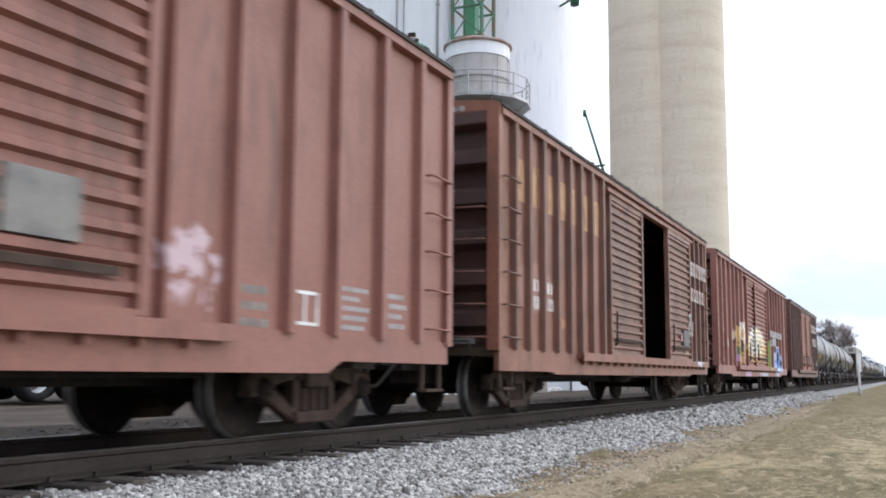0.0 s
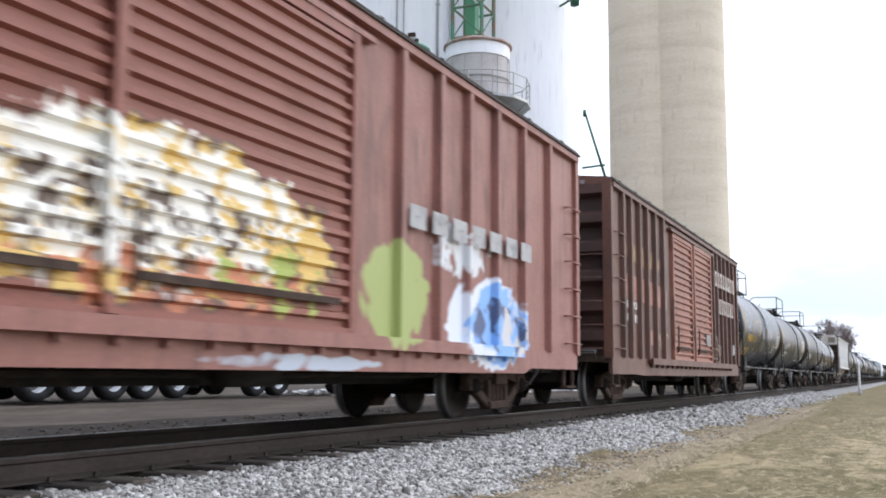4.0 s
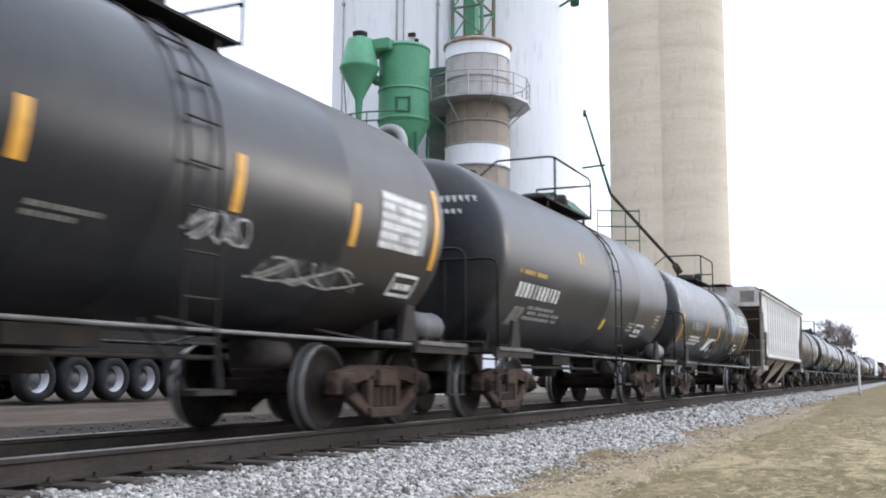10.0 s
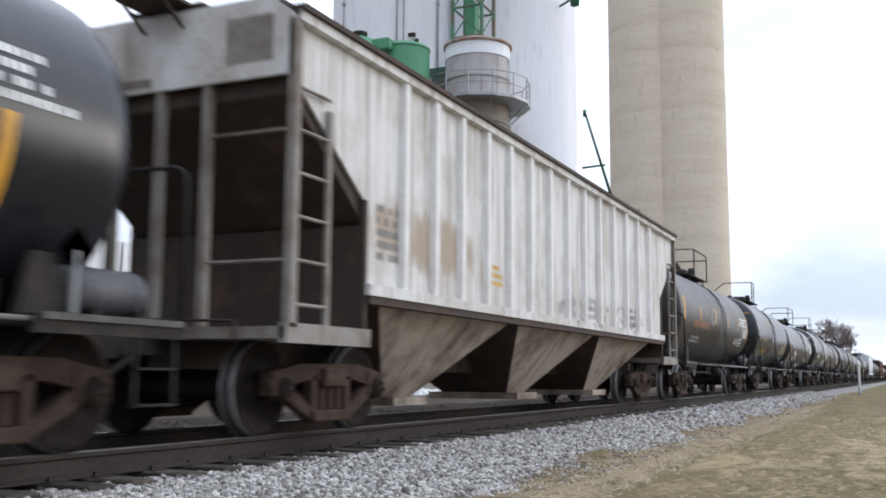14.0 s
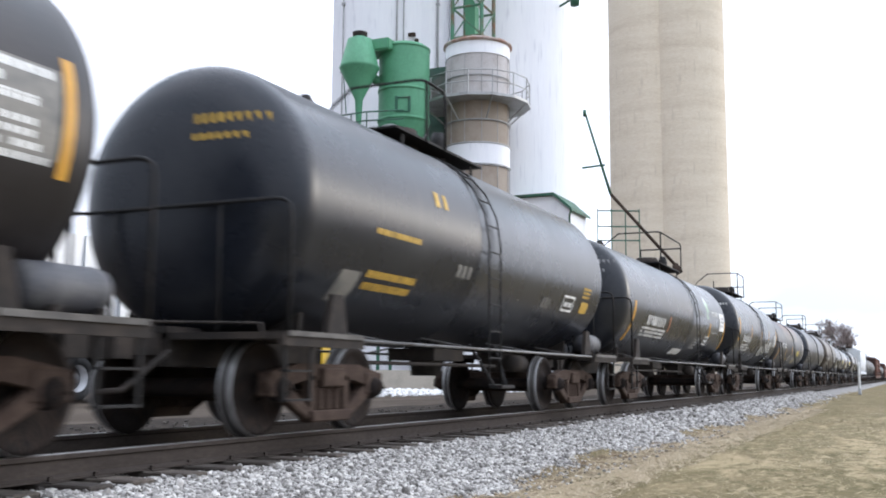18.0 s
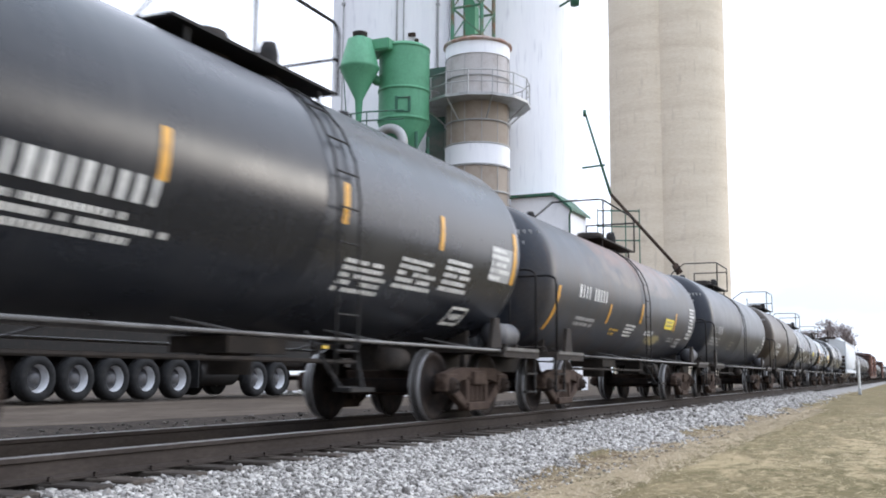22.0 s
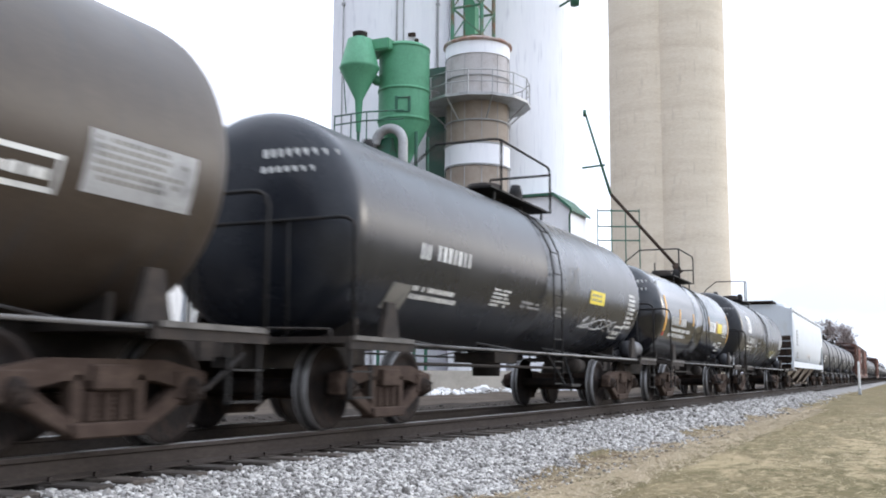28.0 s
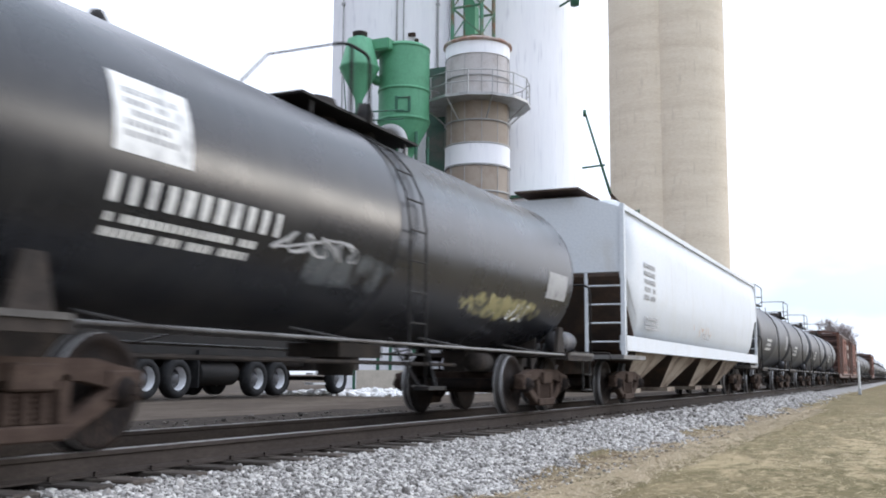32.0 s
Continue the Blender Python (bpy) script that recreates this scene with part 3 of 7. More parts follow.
def tank_car(spec, key):
    yf, yr = spec["span"]
    half, mid = (yr - yf) / 2, (yr + yf) / 2
    rng = random.Random(key * 7 + 1)
    paint = spec["paint"]
    TR = (spec.get("high", 3.58) - LOW) / 2
    TZ = LOW + TR
    lad = spec.get("lad", 0.53)
    yl = (2 * lad - 1) * half
    car = thing("tank_car", spec["label"], "tank car", "tank cars of the train")
    ring = sorted([yl - 0.32] + [(2 * q - 1) * half for q in spec.get("rings", ())])
    part("tank_shell", tank_shell(half, ring, TR, TZ), paint, car, spec.get("shell", "black painted steel tank with grime"))
    # stub sill, saddles and end platforms
    for s in (-1, 1):
        bm = B()
        y0, y1 = sorted((s * (half - 1.9), s * (half + 0.62)))
        bx(bm, -0.18, 0.18, y0, y1, 0.62, 0.98)
        part("stub_sill", bm, M["under"], car)
        bm = B()
        y0, y1 = sorted((s * (half - 0.75), s * (half + 0.62)))
        bx(bm, -1.42, 1.42, y0, y1, 0.86, 0.92)
        bx(bm, 1.36, 1.42, y0, y1, 0.80, 0.86)
        bx(bm, -1.42, -1.36, y0, y1, 0.80, 0.86)
        deck = part("end_platform", bm, M["under"], car)
        bm = B()
        bx(bm, 1.40, 1.44, y0 + 0.05, y1 - 0.05, 0.885, 0.93)
        part("edge_strip", bm, M["edge"], deck, "scuffed pale platform edge")
        bm = B()
        yb = s * (half - 0.55)
        for x in (-1, 1):
            zs = 1.62 if "saddle" in spec else 1.32
            prism(bm, [(yb - 0.2, 0.9), (yb + 0.2, 0.9), (yb + 0.09, zs), (yb - 0.09, zs)], "x", x * 1.18, x * 1.24)
        prism(bm, [(-0.8, 0.9), (0.8, 0.9), (0.82, 1.16), (0.45, 1.0), (0.0, 0.95), (-0.45, 1.0), (-0.82, 1.16)], "y", yb - 0.03, yb + 0.03)
        part("saddle", bm, spec.get("saddle", M["under"]), car)
        # inverted-U handrail across the end of the platform, with a diagonal brace on some cars
        yh = s * (half + (0.5 if s < 0 else 0.62))
        zt = spec.get("hoop", 2.09)
        bm = B()
        bend = [(1.38, 0.0), (1.38, zt - 1.07), (1.355, zt - 0.98), (1.29, zt - 0.94), (1.2, zt - 0.93)]
        pipe(bm, [(x, yh, 0.93 + z) for x, z in bend] + [(-x, yh, 0.93 + z) for x, z in bend[::-1]], 0.019, 6)
        hoop = part("end_rail", bm, M["pipe"], car, "bent pipe handrail across the platform end")
        for x in (-0.62, 0.62):
            bm = B()
            pipe(bm, [(x, yh, 0.93), (x, yh, zt)], 0.016, 6)
            part("rail_post", bm, M["pipe"], hoop)
        if spec.get("brace") and s < 0:
            for x in (-1, 1):
                bm = B()
                pipe(bm, [(x * 1.12, yh, 0.93), (x * 0.3, yh + 0.06, 1.72)], 0.022, 6)
                part("brace", bm, M["pipe"], hoop)
        # corner step
        for x in (-1, 1):
            bm = B()
            ys = s * (half + 0.35)
            for d in (-0.2, 0.2):
                bx(bm, x * 1.38 - 0.012, x * 1.38 + 0.012, ys + d - 0.015, ys + d + 0.015, 0.32, 0.88)
            for z in (0.33, 0.58):
                bx(bm, x * 1.38 - 0.04, x * 1.38 + 0.04, ys - 0.2, ys + 0.2, z, z + 0.018)
            part("corner_step", bm, M["pipe"], car)
    # long side rail
    for x in (-1, 1):
        bm = B()
        pipe(bm, [(x * 1.36, -half + 0.6, 0.885), (x * 1.36, half - 0.6, 0.885)], 0.018, 8)
        n = 4
        for k in range(n):
            y = (-half + 1.5) + k * (2 * half - 3.0) / (n - 1)
            tube(bm, (x * 1.36, y, 0.885), (x * 0.62, y, 1.02), 0.014, 6)
        part("side_rail", bm, M["lightpipe"], car, "pale worn pipe handrail along the side")
    # bottom outlet and skid
    bm = B()
    lathe(bm, [(0.55, 0.0), (0.55, 0.22), (0.95, 0.26)], "z", (0, half * 0.08, 0), 16)
    bx(bm, -0.35, 0.35, half * 0.08 - 0.5, half * 0.08 + 0.5, 0.76, 0.92)
    part("outlet_skid", bm, M["under"], car)
    # brake gear
    bm = B()
    if spec.get("reservoir", True):
        lathe(bm, [(half - 0.22, 0.0), (half - 0.21, 0.1), (half - 0.17, 0.165), (half + 0.0, 0.17), (half + 0.02, 0.178), (half + 0.04, 0.17), (half + 0.4, 0.17), (half + 0.42, 0.178), (half + 0.44, 0.17), (half + 0.5, 0.165), (half + 0.54, 0.1), (half + 0.55, 0.0)], "y", (1.0, 0, 1.12), 18)
        tank = part("air_reservoir", bm, spec["reservoir"] if "reservoir" in spec else M["dusty"], car, "dusty air reservoir drum")
        for q in (0.0, 0.42):
            bm = B()
            bx(bm, 0.84, 1.16, half + q - 0.02, half + q + 0.04, 0.92, 1.0)
            part("reservoir_bracket", bm, M["under"], tank)
        bm = B()
        pipe(bm, [(1.0, half + 0.5, 1.0), (0.9, half + 0.62, 0.98), (0.6, half + 0.6, 0.96), (0.3, half + 0.4, 0.95)], 0.018, 6)
        part("air_line", bm, M["pipe"], tank)
    else:
        bm.free()
    # hand brake on one end platform
    yb = spec.get("brake_end", 1) * (half + 0.45)
    bm = B()
    lathe(bm, [(-0.02, 0.22), (-0.025, 0.245), (0.0, 0.27), (0.025, 0.245), (0.02, 0.22), (-0.02, 0.22)], "y", (-0.55, yb + 0.05, 1.75), 18)
    for k in range(3):
        c, q = 0.23 * math.cos(k * 1.047), 0.23 * math.sin(k * 1.047)
        tube(bm, (-0.55 - c, yb + 0.05, 1.75 - q), (-0.55 + c, yb + 0.05, 1.75 + q), 0.014, 6)
    wheel = part("brake_wheel", bm, M["pipe"], car, "round hand brake wheel on its stand")
    bm = B()
    bx(bm, -0.6, -0.5, yb - 0.09, yb - 0.01, 0.92, 1.95)
    bx(bm, -0.68, -0.42, yb - 0.13, yb + 0.03, 1.55, 1.93)
    part("brake_stand", bm, M["under"], wheel)
    # valve gear between the tank and the platform
    bm = B()
    bx(bm, 0.35, 0.62, half - 0.05, half + 0.25, 0.92, 1.1)
    lathe(bm, [(0.92, 0.07), (1.2, 0.07), (1.24, 0.0)], "z", (0.25, yb - 0.03, 0), 10)
    lathe(bm, [(0.92, 0.09), (1.1, 0.09), (1.12, 0.0)], "z", (0.7, yb - 0.05, 0), 10)
    part("brake_valve", bm, M["dusty"], car)
    bm = B()
    lathe(bm, [(-0.3, 0.0), (-0.3, 0.13), (0.2, 0.13), (0.2, 0.0)], "y", (0.55, half - 2.2, 0.75), 16)
    tube(bm, (0.5, half - 3.0, 0.7), (0.5, -half + 2.0, 0.7), 0.025, 6)
    part("brake_cylinder", bm, M["under"], car)
    # dome, valves and platform on top
    yp = yl + spec.get("deck", 0.12)
    zt = TZ + TR
    bm = B()
    lathe(bm, [(zt - 0.1, 0.30), (zt + 0.22, 0.30), (zt + 0.3, 0.27), (zt + 0.32, 0.0)], "z", (0, yp - 0.3, 0), 24)
    part("manway", bm, M["under"], car)
    bm = B()
    lathe(bm, [(zt - 0.05, 0.12), (zt + 0.28, 0.12), (zt + 0.42, 0.08), (zt + 0.42, 0.0)], "z", (0.25, yp + 0.5, 0), 14)
    part("valve", bm, M["pipe"], car)
    bm = B()
    lathe(bm, [(zt - 0.05, 0.09), (zt + 0.3, 0.09), (zt + 0.3, 0.0)], "z", (-0.25, yp + 0.55, 0), 14)
    part("valve", bm, M["pipe"], car)
    bd, br = B(), B()
    top_platform(bd, br, yp, spec.get("style", 0), zt, spec.get("lead", 0.8))
    part("top_platform", bd, M["pipe"], car)
    part("top_railing", br, M["pipe"], car)
    if spec.get("vent", True):
        bm = B()
        yv = -half * 0.62 if spec.get("style", 0) != 1 else half * 0.5
        lathe(bm, [(zt - 0.06, 0.1), (zt + 0.12, 0.1), (zt + 0.2, 0.06), (zt + 0.2, 0.0)], "z", (0, yv, 0), 14)
        part("vent_cap", bm, M["pipe"], car)
    # ladder down the side
    def at(z, out=0.055):
        a = math.asin(max(-1, min(1, (z - TZ) / TR)))
        return (TR + out) * math.cos(a) if z > TZ else TR + out
    zs = [0.42, 0.9, 1.5, TZ] + [TZ + TR * q for q in (0.3, 0.55, 0.75, 0.9, 0.97)]
    ladder = None
    for d in (-0.2, 0.2):
        bm = B()
        pipe(bm, [(at(z), yl + d, z) for z in zs], 0.013, 6)
        rail = part("side_ladder" if ladder is None else "ladder_rail", bm, M["pipe"], ladder or car)
        ladder = ladder or rail
    z = 0.44
    while z < TZ + TR * 0.9:
        r = part("rung", RUNG, None, ladder)
        r.location = (at(z), yl, z)
        z += 0.34
    bm = B()
    bx(bm, 1.38, 1.56, yl - 0.22, yl + 0.22, 0.4, 0.44)
    for d in (-0.2, 0.2):
        tube(bm, (1.45, yl + d, 0.42), (1.2, yl + d * 2.2, 0.95), 0.018, 6)
    part("step", bm, M["pipe"], ladder)
    # markings on the near side
    for kind, mname, a in spec.get("marks", ()):
        bm = B()
        if kind == "text":       # y0, y1 (0..1 along the car), z0, z1, characters
            lettering(bm, (2 * a[0] - 1) * half, (2 * a[1] - 1) * half, a[2], a[3], TR, TZ, a[4], rng, 0.52)
            nm = "lettering"
        elif kind == "block":
            patch(bm, (2 * a[0] - 1) * half, (2 * a[1] - 1) * half, a[2], a[3], TR, TZ)
            nm = "panel"
        elif kind == "lines":    # small print: rows of bars
            rows = a[4]
            dz = (a[3] - a[2]) / rows
            for k in range(rows):
                c = max(4, int((a[1] - a[0]) * 2 * half / 0.09))
                lettering(bm, (2 * a[0] - 1) * half, (2 * (a[1] - (a[1] - a[0]) * rng.uniform(0, 0.3)) - 1) * half, a[2] + (k + 0.2) * dz, a[2] + (k + 0.8) * dz, TR, TZ, c, rng, 0.25)
            nm = "small_print"
        elif kind == "frame":    # outlined test box
            y0, y1 = (2 * a[0] - 1) * half, (2 * a[1] - 1) * half
            w = 0.035
            patch(bm, y0, y1, a[2], a[2] + w, TR, TZ)
            patch(bm, y0, y1, a[3] - w, a[3], TR, TZ)
            patch(bm, y0, y0 + w, a[2] + w, a[3] - w, TR, TZ)
            patch(bm, y1 - w, y1, a[2] + w, a[3] - w, TR, TZ)
            lettering(bm, y0 + 0.08, y1 - 0.08, (a[2] + a[3]) / 2 - 0.05, a[3] - 0.1, TR, TZ, 4, rng, 0.4)
            lettering(bm, y0 + 0.08, y1 - 0.08, a[2] + 0.08, a[2] + 0.14, TR, TZ, 6, rng, 0.4)
            nm = "test_box"
        elif kind == "stripe":   # amber reflector bar
            y = (2 * a[0] - 1) * half
            patch(bm, y - a[3] / 2, y + a[3] / 2, a[1], a[2], TR, TZ, 0.007, 8)
            nm = "reflector"
        elif kind == "ringlogo":
            y, z, r = (2 * a[0] - 1) * half, a[1], a[2]
            for k in range(24):
                t0, t1 = k * math.tau / 24, (k + 1) * math.tau / 24
                q = []
                for t, rr in ((t0, r), (t1, r), (t1, r * 0.72), (t0, r * 0.72)):
                    zz = z + rr * math.sin(t)
                    an = math.asin(max(-1, min(1, (zz - TZ) / TR)))
                    q.append(bm.verts.new(((TR + 0.006) * math.cos(an), y + rr * math.cos(t), TZ + (TR + 0.006) * math.sin(an))))
                bm.faces.new(q)
            patch(bm, y - r * 0.45, y + r * 0.45, z - 0.05, z + 0.05, TR, TZ)
            nm = "emblem"
        elif kind == "diamond":
            y, z, r = (2 * a[0] - 1) * half, a[1], a[2]
            q = [bm.verts.new((1.30, y + dy, z + dz)) for dy, dz in ((r, 0), (0, r), (-r, 0), (0, -r))]
            f = bm.faces.new(q)
            bmesh.ops.solidify(bm, geom=[f], thickness=0.01)
            tube(bm, (1.29, y, z - r - 0.3), (1.29, y, z), 0.02, 6)
            nm = "placard"
        elif kind == "scrawl":   # spray-painted tag: looping strokes
            y0, y1 = (2 * a[0] - 1) * half, (2 * a[1] - 1) * half
            for s in range(a[4]):
                pts = []
                ph, fr = rng.uniform(0, 6), (rng.uniform(0.7, 1.3) if s % 2 else rng.uniform(3, 5.5))
                for k in range(49):
                    t = k / 48
                    y = y0 + (y1 - y0) * (t + 0.08 * math.sin(fr * 6 * t + ph))
                    z = (a[2] + a[3]) / 2 + (a[3] - a[2]) / 2 * math.sin(fr * 5 * t + ph) * rng.uniform(0.75, 1)
                    an = math.asin(max(-1, min(1, (z - TZ) / TR)))
                    pts.append(Vector(((TR + 0.007) * math.cos(an), y, TZ + (TR + 0.007) * math.sin(an))))
                for p, q in zip(pts, pts[1:]):
                    d = q - p
                    w = Vector((0, -d.z, d.y)).normalized() * 0.011
                    bm.faces.new([bm.verts.new(c) for c in (p - w, p + w, q + w, q - w)])
            nm = "spray_tag"
        pt = part(nm, bm, M[mname], car)
        if kind in ("lines", "text", "scrawl"):
            pt["kind"] = "stuff"
    # end lettering on the front head
    bm = B()
    for k in range(spec.get("headlines", 2)):
        z = TZ + 0.62 - k * 0.16
        n = 9 - k * 2
        for j in range(n):
            y0 = 0.25 + j * 0.085
            q = min(1.0, math.hypot(y0 + 0.05, z - TZ + 0.05) / TR)
            yy = -half - 0.5 * (1 - q ** 2.5) ** 0.4 - 0.008
            bx(bm, y0, y0 + 0.055, yy - 0.004, yy + 0.004, z, z + (0.09 if k == 0 else 0.06))
    part("head_lettering", bm, M[spec.get("headcol", "grey")], car)["kind"] = "stuff"
    add_truck(car, -half + 0.75 + spec.get("tf", 0.0), key)
    add_truck(car, half - 0.75 - spec.get("tr", 0.0), key)
    add_couplers(car, half + 0.3, half + 0.3)
    return place(car, mid)


def tank_paint(name, base, other, rough=0.27, amount=0.4, dirt=(0.032, 0.0322, 0.036), dirt_amt=0.34, spec=0.34):
    return mat(name, base, rough, 0.0, other, 0.9, amount, 30, 0.04, 6, spec=spec, dirt=dirt, dirt_amt=dirt_amt)


BLACK = tank_paint("tank_black", (0.01166, 0.01386, 0.0195), (0.024, 0.0255, 0.03))
GLOSS = tank_paint("tank_gloss_black", (0.007344, 0.008664, 0.0125), (0.0145, 0.0155, 0.0185), 0.11, 0.3, spec=0.68)
BLACK2 = tank_paint("tank_black_dusty", (0.01426, 0.01623, 0.0215), (0.04, 0.0375, 0.038), 0.33, 0.6)
BLUEBLACK = tank_paint("tank_blue_black", (0.01339, 0.01687, 0.0265), (0.03, 0.0335, 0.042), 0.36, 0.4)
BROWNBLACK = tank_paint("tank_brown_black", (0.0164, 0.01424, 0.0148), (0.034, 0.0285, 0.0275), 0.4, 0.5)
RUSTGREY = tank_paint("tank_grey_rusty", (0.02592, 0.0301, 0.04), (0.05, 0.044, 0.042), 0.42, 0.5, (0.10, 0.05, 0.033), 0.3)
BROWN = tank_paint("tank_brown", (0.045, 0.033, 0.024), (0.07, 0.055, 0.042), 0.42, 0.5)
GREY = tank_paint("tank_grey", (0.03456, 0.03876, 0.04875), (0.06, 0.06, 0.062), 0.45, 0.5)
BLACK_TAGGED = tank_paint("tank_black_tagged", (0.01339, 0.01505, 0.0195), (0.03, 0.0305, 0.033))
splash(RUSTGREY, (0.15, 0.085, 0.062), (0.9, 0.5, 3.1), (3, 5.4, 0.75), 1.1, 0.38, 2.0, (1, 1, 1), 0.16, 6)
splash(RUSTGREY, (0.11, 0.085, 0.072), (0.9, 0.0, 2.6), (3, 5.6, 0.5), 0.9, 0.46, 7.0, (1, 1, 1.6), 0.12, 6)
splash(RUSTGREY, (0.3, 0.25, 0.12), (1.3, 1.84, 1.38), (3, 1.05, 0.18), 3.4, 0.36, 3.0, (1, 1, 1), 0.1, 5)
splash(BLACK2, (0.05, 0.041, 0.04), (0.9, 2.5, 3.0), (3, 3.0, 0.6), 1.0, 0.38, 4.0, (1, 1, 1), 0.14, 6)
splash(BLACK_TAGGED, (0.10, 0.175, 0.25), (1.3, 2.35, 2.2), (3, 1.2, 0.55), 3.2, 0.40, 3.0, (1, 1, 1), 0.1, 4)
splash(BLACK_TAGGED, (0.26, 0.45, 0.2), (1.3, 3.05, 2.45), (3, 0.3, 0.4), 2.0, 0.34, 8.0, (1, 1, 1), 0.1, 4)
BLACK_CLOUD = tank_paint("tank_black_clouded", (0.01253, 0.01386, 0.018), (0.026, 0.0262, 0.028))
splash(BLACK_CLOUD, (0.10, 0.11, 0.12), (1.3, -1.2, 1.6), (3, 1.5, 0.3), 2.6, 0.42, 5.0, (1, 1, 1), 0.1, 5)
splash(BLACK_CLOUD, (0.32, 0.29, 0.14), (1.3, 3.3, 1.5), (3, 2.3, 0.25), 3.2, 0.42, 1.0, (1, 1, 1), 0.1, 5)
BLACK_GREEN = tank_paint("tank_black_green_tag", (0.01339, 0.0155, 0.0205), (0.028, 0.029, 0.032))
splash(BLACK_GREEN, (0.5, 0.55, 0.52), (1.3, 2.85, 2.62), (3, 0.4, 0.3), 3.0, 0.46, 5.0)
splash(BLACK_GREEN, (0.25, 0.42, 0.2), (1.3, 2.95, 2.4), (3, 0.62, 0.42), 3.4, 0.46, 2.0)
BLACK_GREYTAG = tank_paint("tank_black_grey_tag", (0.01469, 0.01642, 0.021), (0.033, 0.0315, 0.032), 0.34, 0.5)
splash(BLACK_GREYTAG, (0.085, 0.09, 0.1), (1.3, 2.8, 1.5), (3, 1.3, 0.2), 4.0, 0.46, 6.0, (1, 1, 1), 0.08, 5)

splash(BLACK_GREYTAG, (0.03, 0.0245, 0.023), (0.9, 4.3, 2.4), (3, 1.28, 2.3), 0.5, -0.3, 2.0)
splash(BLACK2, (0.031, 0.028, 0.029), (0.9, 3.5, 2.4), (3, 1.05, 2.3), 0.5, -0.3, 2.0)

